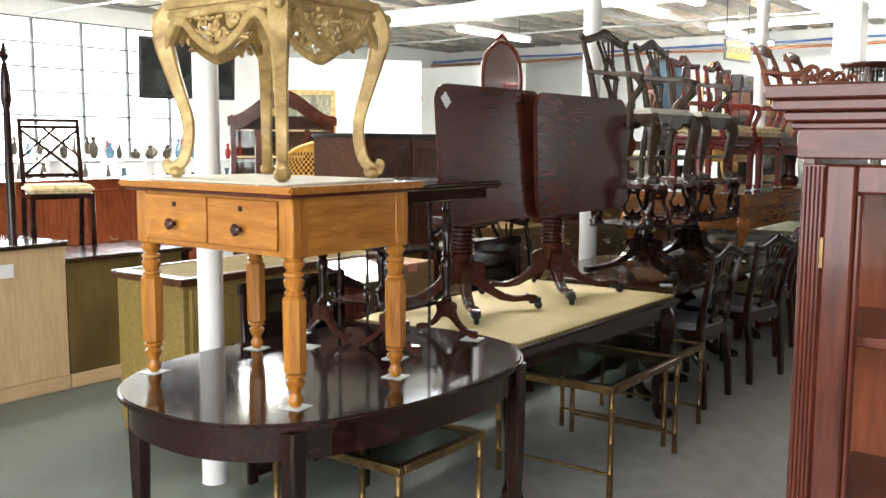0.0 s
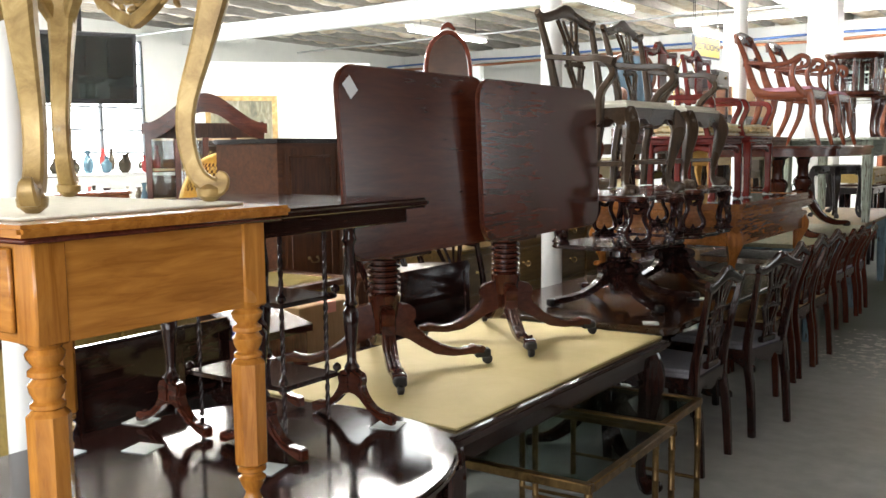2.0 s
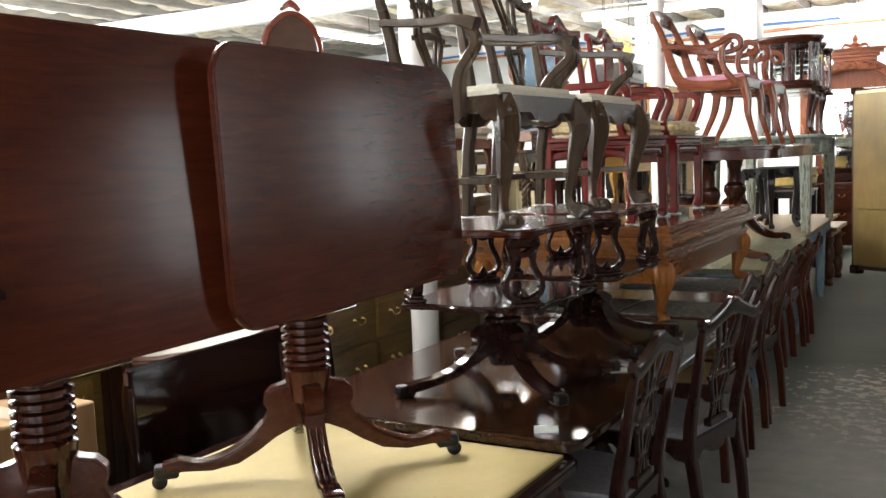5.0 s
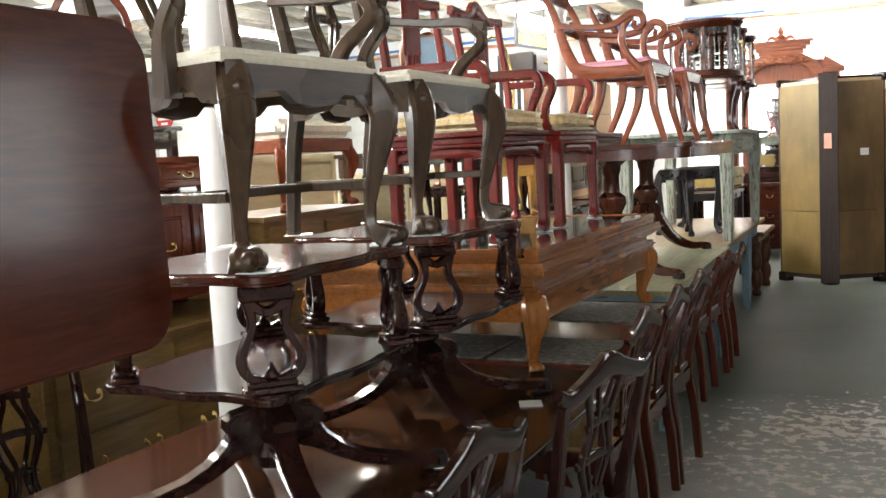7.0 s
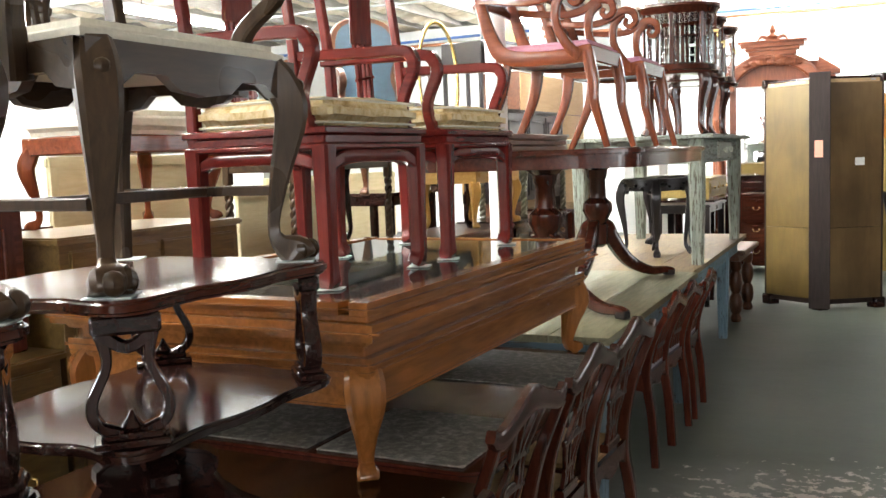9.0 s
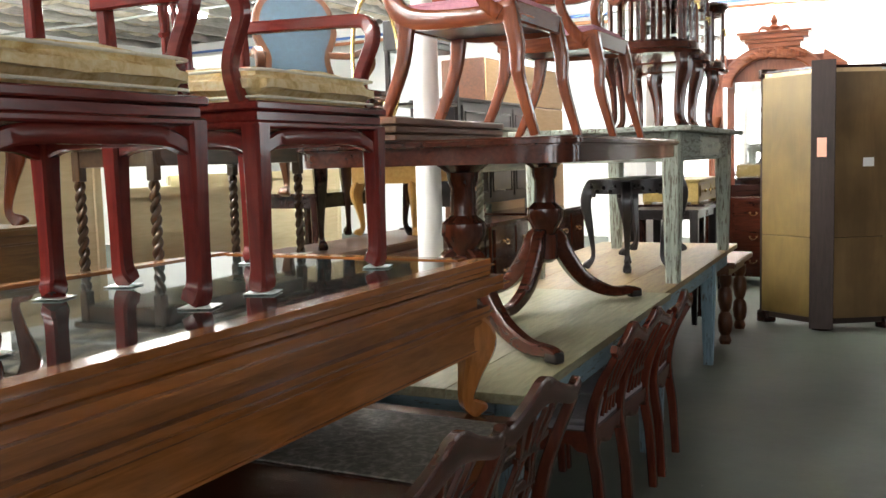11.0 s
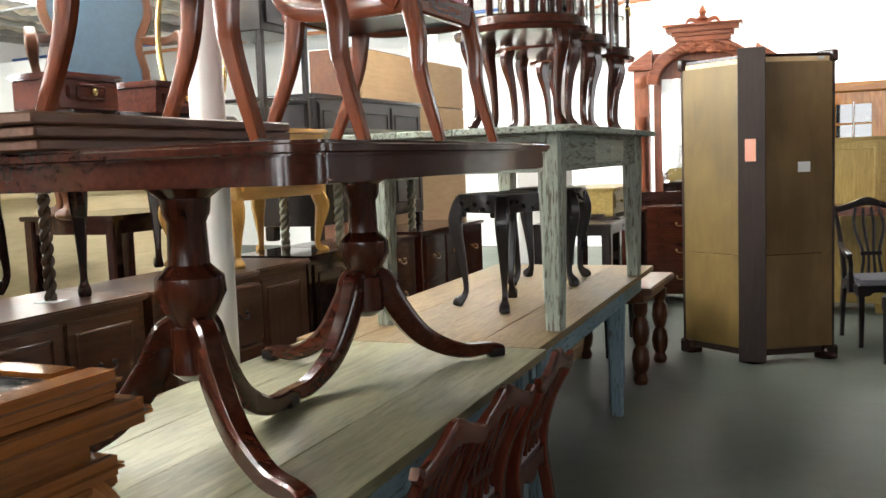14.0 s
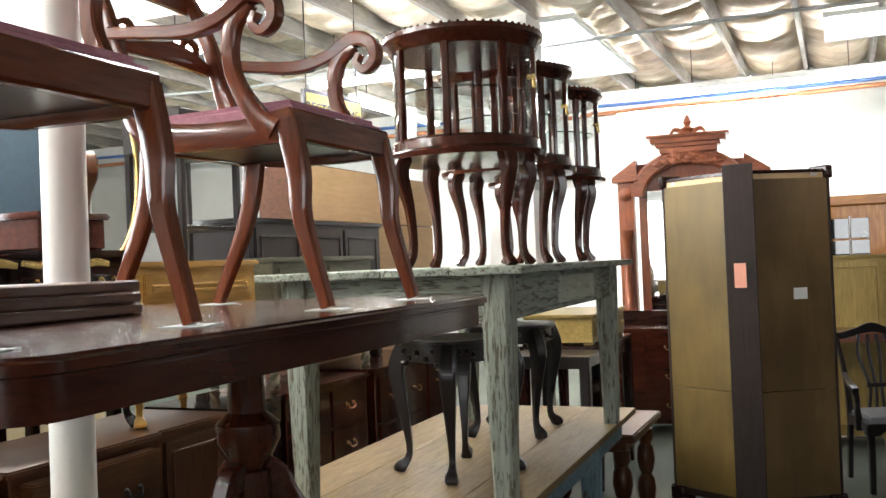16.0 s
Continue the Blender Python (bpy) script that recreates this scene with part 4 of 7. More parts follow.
def bamboo_table(m, w, d, h, label):
    t = thing("glass_side_table", m, label, "table", "brass bamboo glass tables")
    for x in (0.015, w - 0.015):
        for y in (0.015, d - 0.015):
            part("leg", L([(0.014, 0), (0.013, 0.1), (0.016, 0.105), (0.013, 0.11), (0.013, 0.24), (0.016, 0.245), (0.013, 0.25), (0.013, h * 0.8), (0.016, h * 0.8 + 0.005), (0.013, h * 0.8 + 0.01), (0.014, h - 0.01)], x, y, 0, 12), BRASS, t)
    for y in (0.015, d - 0.015):
        part("rail", B(0, w, y - 0.016, y + 0.016, h - 0.032, h, 0.004), BRASS, t)
        part("stretcher", S([(0.01, y, 0.1), (w - 0.01, y, 0.1)], [0.016] * 2, round_=True), BRASS, t)
    for x in (0.015, w - 0.015):
        part("rail", B(x - 0.016, x + 0.016, 0.03, d - 0.03, h - 0.032, h, 0.004), BRASS, t)
    part("glass_top", B(0.03, w - 0.03, 0.03, d - 0.03, h - 0.014, h - 0.004, 0), SMOKED, t, "dark tinted glass top")
    return t


bamboo_table(pose(-2.37, 3.53, 0, 0, 0, 1), 0.61, 0.76, 0.495, "aged brass bamboo-style side table with smoked glass top")
bamboo_table(pose(-2.48, 4.32, 0, 0, 0, 1), 0.62, 0.52, 0.455, "smaller aged brass bamboo-style table with smoked glass top")
bamboo_table(pose(-2.45, 2.2, 0, 0, 0, 1), 0.6, 0.5, 0.50, "aged brass bamboo-style glass table under the oval table")

# ---------- polished table with tiered stands and armchairs ----------
POLISHED = woods("polished_brown_mahogany", (0.010, 0.004, 0.002), (0.036, 0.014, 0.006), rough=0.12, coat=0.3)


def pedestal_table(m, w, d, h, woodset, label, peds, angs=(45, -45, 135, -135), reach=0.4, thick=0.032, edge=0.0, r=0.06):
    t = thing("pedestal_table", m, label, "table")
    part("tabletop", P(rounded(0, w, 0, d, r), h - thick, h, 0.008, seg=3), woodset["y"], t)
    if edge:
        part("apron", P(rounded(0.02, w - 0.02, 0.02, d - 0.02, r), h - thick - edge, h - thick + 0.001, 0.004), woodset["y"], t)
    for x, y, *own in peds:
        part("column", L([(0.03, 0.2), (0.058, 0.22), (0.058, 0.33), (0.05, 0.335), (0.045, 0.33), (0.06, 0.36), (0.085, 0.41), (0.082, 0.45), (0.05, 0.48), (0.046, 0.58), (0.056, 0.6), (0.06, h - thick - edge - 0.03), (0.1, h - thick - edge)], x, y), woodset["z"], t)
        for a in own or angs:
            part("leg", tripod(bmesh.new(), x, y, 0, reach, 0.32, (a,), 0.055, 0.03), woodset["x"], t)
            toe_cap(t, x, y, 0, reach, a, False)
    return t


pedestal_table(pose(-3.1, 4.86, 0), 1.08, 1.92, 0.735, POLISHED, "long polished brown mahogany dining table with reeded edge", [(0.52, 0.5), (0.52, 1.42)])


def tiered_stand(m, label):
    """Two serpentine tiers joined by lyres, on a pedestal with splayed legs."""
    t = thing("tiered_stand", m, label, "tiered table", "tiered stands")

    def serp(rx, ry):
        out = []
        for i in range(64):
            a = 2 * math.pi * i / 64
            k = 1 - 0.10 * math.cos(4 * a) + 0.05 * math.cos(8 * a)
            c, s = math.cos(a), math.sin(a)
            out.append((rx * k * math.copysign(abs(c) ** 0.8, c), ry * k * math.copysign(abs(s) ** 0.8, s)))
        return out
    part("lower_tier", P(serp(0.275, 0.33), 0.29, 0.312, 0.007, seg=3), DARK["y"], t)
    part("upper_tier", P(serp(0.275, 0.335), 0.534, 0.56, 0.007, seg=3), MAHOGANY["y"], t)
    part("column", L([(0.05, 0.06), (0.06, 0.09), (0.045, 0.12), (0.06, 0.15), (0.046, 0.165), (0.06, 0.18), (0.05, 0.2), (0.066, 0.215), (0.066, 0.225), (0.054, 0.235), (0.052, 0.26), (0.075, 0.29)]), DARK["z"], t)
    for a in (38, 142, 238, 322):
        part("leg", scroll_leg(bmesh.new(), 0, 0, 0, 0.40, 0.215, a, 0.056, 0.012), DARK["x"], t)
        toe_cap(t, 0, 0, 0, 0.41, a, False)
    for sx in (-1, 1):
        for sy in (-1, 1):
            at = Matrix.Translation((sx * 0.205, sy * 0.255, 0)) @ Matrix.Rotation(math.atan2(sy, sx), 4, "Z")
            bm = bmesh.new()
            for q in (-1, 1):
                sweep(bm, [(0, q * 0.016, 0.335), (0, q * 0.052, 0.352), (0, q * 0.06, 0.39), (0, q * 0.034, 0.45), (0, q * 0.04, 0.505)], [(0.034, 0.018), (0.036, 0.019), (0.035, 0.019), (0.032, 0.017), (0.034, 0.024)], 4, (1, 0, 0))
            sweep(bm, [(0, -0.045, 0.505), (0, 0, 0.478), (0, 0.045, 0.505)], [(0.034, 0.022), (0.034, 0.02), (0.034, 0.022)], 4, (1, 0, 0))
            bmesh.ops.transform(bm, matrix=at, verts=bm.verts)
            lyre = part("lyre_support", bm, DARK["z"], t)
            foot = B(-0.03, 0.03, -0.062, 0.062, 0.312, 0.326, 0.004, at)
            box(foot, -0.024, 0.024, -0.05, 0.05, 0.325, 0.338, 0.004, at)
            part("foot_block", foot, DARK["x"], lyre)
            part("head_block", B(-0.022, 0.022, -0.056, 0.056, 0.5, 0.534, 0.006, at), DARK["x"], lyre)
            part("bud", L([(0.012, 0.337), (0.02, 0.345), (0.008, 0.36), (0.003, 0.372)], seg=8, m=at), DARK["z"], lyre)
    return t


tiered_stand(pose(-2.53, 5.45, 0.736, 0, 0, 0), "dark mahogany two-tier stand with lyre supports on a dining table")
tiered_stand(pose(-2.53, 6.21, 0.736, 0, 0, 0), "dark mahogany two-tier stand with lyre supports, beside its pair")

CARVED = woods("carved_dark_walnut", (0.022, 0.014, 0.008), (0.072, 0.043, 0.024), rough=0.28, coat=0.25)
for x, y, rz in ((-2.563, 5.46, -3), (-2.575, 6.22, 1)):
    for lx, ly in ((0.22, 0.26), (0.22, -0.26), (-0.235, 0.22), (-0.235, -0.22)):
        card(x + lx, y + ly, 1.2962, rz + 30, 0.08)
    carved_chair(pose(x, y, 1.298, 0, 0, rz), CARVED, CREAM, "carved walnut armchair with cream seat, standing on a tiered stand", "carved armchairs", arms=True, w=0.58, d=0.42, seat=0.42, back=0.9, rake=0.08, claw=True, rear_stretcher=True, name="armchair")

# chairs pushed in from the aisle
for x, y, rz in ((-2.22, 5.315, 180), (-2.16, 6.09, 169)):
    carved_chair(pose(x, y, 0, 0, 0, rz), DARK, GREYCLOTH, "dark mahogany dining chair with grey seat, pushed in at the table", "dark dining chairs", w=0.5, d=0.44, seat=0.46, back=0.9, rake=0.07)
for y, rz in ((6.93, 180), (7.45, 181), (7.93, 179)):
    carved_chair(pose(-2.31, y, 0, 0, 0, rz), MAHOGANY, RUSH, "red mahogany dining chair with shaped crest and rush seat", "red dining chairs", w=0.49, d=0.42, seat=0.45, back=0.87, seat_kind="rush", rake=0.1)
for y, rz in ((9.3, 180), (9.68, 178), (10.17, 183)):
    carved_chair(pose(-2.47, y, 0, 0, 0, rz), REDM, GREYCLOTH, "curved red-brown dining chair under the long plank table", "brown dining chairs", w=0.46, d=0.42, seat=0.45, back=0.76, splat="bars", rake=0.1)

# low table with mats that carries the display table
pedestal_table(pose(-3.2, 6.84, 0), 1.1, 1.45, 0.728, REDM, "red-brown dining table with grey felt mats", [(0.55, 0.7)])
for x0, x1, y0, y1 in ((-2.6, -2.16, 6.87, 7.3), (-3.08, -2.63, 6.87, 7.3), (-2.9, -2.18, 7.7, 8.2)):
    tagged(part("felt_mat", B(x0, x1, y0, y1, 0.7295, 0.735, 0.002), MAT), "thin grey patterned mat lying on a table", "mat")


def display_table(m, w, d, h):
    t = thing("display_table", m, "honey oak display table with moulded sides and a glass top", "display table")
    for x in (0.03, w - 0.11):
        part("top_rail", B(x, x + 0.08, 0.03, d - 0.03, h - 0.032, h, 0.015, seg=4), OAK["y"], t)
    for y in (0.03, d - 0.11):
        part("top_rail", B(0.11, w - 0.11, y, y + 0.08, h - 0.033, h - 0.001, 0.015, seg=4), OAK["x"], t)
    part("cove", B(0.045, w - 0.045, 0.045, d - 0.045, h - 0.048, h - 0.03, 0.004), OAK["y"], t)
    part("ledge", B(0.0, w, 0.0, d, h - 0.088, h - 0.047, 0.018, seg=4), OAK["y"], t)
    part("ledge_fillet", B(0.045, w - 0.045, 0.045, d - 0.045, h - 0.105, h - 0.087, 0.006, seg=2), OAK["y"], t)
    part("body", B(0.075, w - 0.075, 0.075, d - 0.075, 0.28, h - 0.1, 0.003), OAK["y"], t)
    part("waist_moulding", B(0.035, w - 0.035, 0.035, d - 0.035, 0.275, 0.306, 0.014, seg=4), OAK["y"], t)
    part("waist_fillet", B(0.048, w - 0.048, 0.048, d - 0.048, 0.258, 0.277, 0.005, seg=2), OAK["y"], t)
    part("lower_body", B(0.062, w - 0.062, 0.062, d - 0.062, 0.19, 0.262, 0.003), OAK["y"], t)
    part("base_bead", B(0.056, w - 0.056, 0.056, d - 0.056, 0.178, 0.193, 0.006, seg=2), OAK["y"], t)
    for x in (0.1, w - 0.1):
        for y in (0.1, d - 0.1):
            part("leg", cabriole(bmesh.new(), x, y, 0, 0.26, (0.6 if x > w / 2 else -0.6, 0.8 if y > d / 2 else -0.8), 0.075, 0.03, 0.05), OAK["z"], t)
    part("glass_top", B(0.111, w - 0.111, 0.111, d - 0.111, h - 0.013, h - 0.005, 0), DARKGLASS, t, "dark reflecting glass top")
    return t


DARKGLASS = surface("dark_glass_over_velvet", [(0.012, 0.016, 0.015), (0.03, 0.036, 0.034)], 0.03, (1, 1, 1), 2, 0, 0, 0, rough_var=0.01, specular=1.0)
display_table(pose(-3.33, 6.62, 0.735), 1.08, 1.74, 0.44)


# red lacquer armchairs with damask cushions
def red_armchair(m, label):
    t = thing("armchair", m, label, "chair", "red lacquer armchairs")
    W, w, d, s = REDWOOD, 0.56, 0.48, 0.42
    part("seat", B(-d / 2, d / 2, -w / 2, w / 2, s - 0.02, s + 0.0, 0.004), W["y"], t)
    bm = B(-d / 2 + 0.012, d / 2 - 0.012, -w / 2 + 0.012, w / 2 - 0.012, s - 0.045, s - 0.02, 0.004)
    box(bm, -d / 2 + 0.004, d / 2 - 0.004, -w / 2 + 0.004, w / 2 - 0.004, s - 0.06, s - 0.043, 0.005)
    part("waist", bm, W["y"], t)
    cu = B(-d / 2 + 0.02, d / 2 - 0.008, -w / 2 + 0.02, w / 2 - 0.02, s, s + 0.08, 0.03, seg=3)
    bmesh.ops.subdivide_edges(cu, edges=[e for e in cu.edges if e.calc_length() > 0.2], cuts=8, use_grid_fill=True)
    for v in cu.verts:
        v.co.z += 0.007 * noise.noise((v.co.x * 14, v.co.y * 14, v.co.z * 9))
    cs = part("cushion", cu, DAMASK, t, "gold damask cushion")
    cord = bmesh.new()
    for z in (s + 0.01, s + 0.07):
        pts = [(x, y, z) for x, y in oval(0.006, 0, d / 2 - 0.016, w / 2 - 0.022, 12, 48)]
        sweep(cord, pts + [pts[0]], [0.007] * 49, 1, (0, 0, 1), round_=True)
    part("piping", cord, CREAM, cs)
    for sx in (-1, 1):
        for sy in (-1, 1):
            x, y = sx * (d / 2 - 0.028), sy * (w / 2 - 0.028)
            part("leg", S([(x, y, s - 0.05), (x, y, 0.16), (x, y, 0.05), (x - sx * 0.004, y - sy * 0.004, 0.02), (x - sx * 0.012, y - sy * 0.012, 0)], [0.052, 0.043, 0.042, 0.05, 0.042], 3), W["z"], t)
    for x in (-d / 2 + 0.028, d / 2 - 0.028):
        bm = bmesh.new()
        sweep(bm, [(x, -w / 2 + 0.04, s - 0.105), (x, -w / 2 + 0.12, s - 0.08), (x, 0, s - 0.078), (x, w / 2 - 0.12, s - 0.08), (x, w / 2 - 0.04, s - 0.105)], [(0.028, 0.03), (0.028, 0.036), (0.028, 0.036), (0.028, 0.036), (0.028, 0.03)], 5, (1, 0, 0))
        part("apron", bm, W["y"], t)
    for y in (-w / 2 + 0.028, w / 2 - 0.028):
        part("apron", S([(-d / 2 + 0.04, y, s - 0.1), (-d / 2 + 0.12, y, s - 0.08), (d / 2 - 0.12, y, s - 0.08), (d / 2 - 0.04, y, s - 0.1)], [(0.028, 0.03), (0.028, 0.036), (0.028, 0.036), (0.028, 0.03)], 5), W["x"], t)
        sy = 1 if y > 0 else -1
        part("arm", S([(-d / 2 + 0.0, sy * (w / 2 - 0.02), s + 0.25), (0.02, sy * (w / 2 - 0.005), s + 0.245), (d / 2 - 0.08, sy * (w / 2), s + 0.24), (d / 2 - 0.045, sy * (w / 2), s + 0.225), (d / 2 - 0.035, sy * (w / 2 - 0.005), s + 0.18), (d / 2 - 0.075, sy * (w / 2 - 0.01), s + 0.08), (d / 2 - 0.06, sy * (w / 2 - 0.02), s - 0.01)], [0.034, 0.034, 0.036, 0.038, 0.034, 0.032, 0.036]), W["x"], t)
        part("back_post", S([(-d / 2 + 0.028, y, s - 0.03), (-d / 2 + 0.02, y, s + 0.25), (-d / 2 - 0.02, y * 1.02, s + 0.56)], [0.036, 0.032, 0.03]), W["z"], t)
    part("crest_rail", S([(-d / 2 - 0.02, -w / 2 - 0.01, s + 0.57), (-d / 2 - 0.02, -w * 0.2, s + 0.56), (-d / 2 - 0.03, 0, s + 0.61), (-d / 2 - 0.02, w * 0.2, s + 0.56), (-d / 2 - 0.02, w / 2 + 0.01, s + 0.57)], [(0.04, 0.03), (0.045, 0.03), (0.07, 0.03), (0.045, 0.03), (0.04, 0.03)], side=(0, 0, 1)), W["y"], t)
    bm = bmesh.new()
    box(bm, -d / 2 - 0.008, -d / 2 + 0.008, -0.07, 0.07, s + 0.33, s + 0.56, 0.006)
    for k in range(-2, 3):
        sweep(bm, [(-d / 2 + 0.012, k * 0.026, s), (-d / 2 + 0.01, k * 0.032 * (1 if k % 2 else 0.7), s + 0.17), (-d / 2, k * 0.026, s + 0.34)], [(0.013, 0.014)] * 3)
    for u in (0.1, 0.2, 0.28):
        sweep(bm, [(-d / 2 + 0.01, -0.06, s + u), (-d / 2 + 0.01, 0.06, s + u + 0.02)], [0.012, 0.012], side=(0, 0, 1))
    part("splat", bm, W["z"], t)
    return t


for y in (7.12, 7.83):
    red_armchair(pose(-2.74, y, 1.178, 0, 0, 0), "red lacquered armchair with gold damask cushion on a display table")
    for sx in (-1, 1):
        for sy in (-1, 1):
            card(-2.74 + sx * 0.212, y + sy * 0.252, 1.1725, 20, 0.07)
LEAFWOOD = woods("worn_leaf_mahogany", (0.07, 0.032, 0.02), (0.20, 0.105, 0.065), rough=0.4, coat=0.1)

# ---------- long plank table and what stands on it ----------
def plank_table(m, w, d, h, boards, label, legs):
    t = thing("farmhouse_table", m, label, "table", "plank tables")
    n = 4
    for i in range(n):
        x0 = w * i / n
        part("plank", B(x0 + 0.0004, x0 + w / n - 0.0004, 0, d, h - 0.032, h - 0.0006 * (i % 2), 0.0015), boards["y"], t)
    for x in (0.06, w - 0.085):
        part("apron", B(x, x + 0.025, 0.1, d - 0.1, h - 0.15, h - 0.033, 0.003), BLUEWOOD["y"], t)
    for y in (0.1, d - 0.125):
        part("apron", B(0.08, w - 0.08, y, y + 0.025, h - 0.15, h - 0.033, 0.003), BLUEWOOD["x"], t)
    for x in (0.09, w - 0.09):
        for y in legs:
            part("leg", S([(x, y, h - 0.033), (x, y, h * 0.75), (x, y, 0)], [0.1, 0.095, 0.062]), BLUEWOOD["z"], t)
    return t


plank_table(pose(-3.235, 8.34, 0, 0, 0, 1.6), 1.015, 2.1, 0.77, OLDPLANK, "grey-green plank farmhouse table on worn blue legs", (0.14, 1.96))
plank_table(pose(-3.35, 10.45, 0, 0, 0, 1.6), 1.04, 2.62, 0.768, PLANK, "brown plank farmhouse table on worn blue legs", (0.2, 1.86))

ped = pedestal_table(pose(-3.24, 8.66, 0.771, 0, 0, 1.5), 1.08, 1.72, 0.752, MAHOGANY, "mahogany double-pedestal dining table standing on the plank table", [(0.54, 0.34, -29, 95, 215), (0.54, 1.26, 47, -96, 165)], (25, -40), 0.5, 0.03, 0.055, 0.09)
for k in range(3):
    lf = tagged(part("table_leaf", B(-0.2, 0.2, -0.5, 0.5, 0, 0.026, 0.005), LEAFWOOD["y"]), "loose mahogany table leaf in a stack on the table", "table leaf", "table leaves")
    lf.matrix_world = pose(-3.0 + 0.01 * k, 9.15 - 0.015 * k, 1.5245 + 0.0272 * k, 0, 0, 2)


def scroll_chair(m, label):
    """Regency armchair with sabre legs and scrolled arms."""
    t = thing("armchair", m, label, "chair", "scroll-arm armchairs")
    W, w, d, s = CHERRY, 0.47, 0.46, 0.44
    part("seat", P(seat_outline(w * 0.92, d * 0.94, w * 0.84), s - 0.02, s + 0.03, 0.016, seg=3), PINKCLOTH, t)
    part("seat_board", P(seat_outline(w * 0.9, d * 0.9, w * 0.82), s - 0.05, s - 0.022, 0.003), EBONY["x"], t, "dark seat underside")
    part("front_rail", B(d / 2 - 0.03, d / 2, -w / 2, w / 2, s - 0.065, s + 0.005, 0.006), W["y"], t)
    part("back_rail", B(-d / 2, -d / 2 + 0.025, -w * 0.45, w * 0.45, s - 0.055, s + 0.01, 0.005), W["y"], t)
    for q in (-1, 1):
        y = q * (w / 2 - 0.015)
        part("side_frame", S([(d / 2 - 0.01, y, s - 0.03), (0.05, y, s - 0.04), (-d / 2 + 0.06, y * 0.97, s - 0.02), (-d / 2 - 0.02, y * 0.95, s + 0.08), (-d / 2 - 0.09, y * 0.94, s + 0.3), (-d / 2 - 0.17, y * 0.94, s + 0.47)], [(0.032, 0.075), (0.032, 0.06), (0.032, 0.07), (0.03, 0.06), (0.03, 0.042), (0.03, 0.036)]), W["x"], t)
        part("front_leg", S([(d / 2 - 0.025, y, s - 0.02), (d / 2 + 0.0, y, s - 0.14), (d / 2 + 0.005, y, s * 0.45), (d / 2 + 0.06, y, 0)], [(0.034, 0.055), (0.034, 0.05), (0.032, 0.04), (0.028, 0.028)]), W["z"], t)
        part("back_leg", S([(-d / 2 + 0.05, y * 0.95, s - 0.03), (-d / 2 + 0.02, y * 0.95, s * 0.55), (-d / 2 - 0.09, y * 0.95, 0)], [(0.034, 0.06), (0.032, 0.045), (0.028, 0.03)]), W["z"], t)
        # scrolled arm
        pts = [(-d / 2 - 0.06, q * w * 0.47, s + 0.24), (-0.06, q * w * 0.5, s + 0.21), (0.05, q * w * 0.51, s + 0.225), (0.13, q * w * 0.515, s + 0.265), (0.185, q * w * 0.515, s + 0.25), (0.195, q * w * 0.515, s + 0.205), (0.165, q * w * 0.515, s + 0.18), (0.14, q * w * 0.515, s + 0.2), (0.15, q * w * 0.515, s + 0.225)]
        part("arm", S(pts, [(0.03, 0.03), (0.034, 0.034), (0.036, 0.036), (0.04, 0.04), (0.04, 0.036), (0.038, 0.03), (0.036, 0.026), (0.034, 0.022), (0.03, 0.016)], 4), W["x"], t)
        part("arm_support", S([(0.13, q * w * 0.51, s + 0.25), (0.08, q * w * 0.505, s + 0.2), (0.075, q * w * 0.5, s + 0.1), (0.13, q * w * 0.49, s + 0.0), (0.18, q * w * 0.485, s - 0.04)], [(0.03, 0.036), (0.03, 0.04), (0.03, 0.036), (0.03, 0.045), (0.03, 0.05)]), W["z"], t)
    bx = -d / 2 - 0.16
    part("crest_rail", S([(bx, -w * 0.5, s + 0.44), (bx - 0.02, 0, s + 0.46), (bx, w * 0.5, s + 0.44)], [(0.085, 0.022), (0.1, 0.024), (0.085, 0.022)], 6, (0, 0, 1)), W["y"], t)
    bm = S([(bx + 0.07, -w * 0.46, s + 0.22), (bx + 0.06, -0.08, s + 0.25), (bx + 0.06, 0.08, s + 0.25), (bx + 0.07, w * 0.46, s + 0.22)], [(0.026, 0.02), (0.06, 0.02), (0.06, 0.02), (0.026, 0.02)], 5, (0, 0, 1))
    for q in (-1, 1):
        sweep(bm, [(bx + 0.065, q * 0.12, s + 0.24), (bx + 0.06, q * 0.16, s + 0.28), (bx + 0.06, q * 0.12, s + 0.3), (bx + 0.06, q * 0.09, s + 0.27)], [(0.018, 0.016)] * 4, 4, (1, 0, 0))
    part("back_splat", bm, W["y"], t)
    return t


for y in (9.0, 9.9):
    scroll_chair(pose(-2.62, y, 1.527, 0, 0, 0), "cherry-stained armchair with scrolled arms and dusty pink seat")
    for dx, dy in ((0.29, -0.22), (0.29, 0.22), (-0.32, -0.21), (-0.32, 0.21)):
        card(-2.62 + dx, y + dy, 1.5235, 12, 0.08)


PALEGREEN = woods("pale_worn_paint", (0.34, 0.37, 0.30), (0.52, 0.54, 0.46), rough=0.6, coat=0.0, wear=0.3, wear_colour=(0.16, 0.14, 0.1))


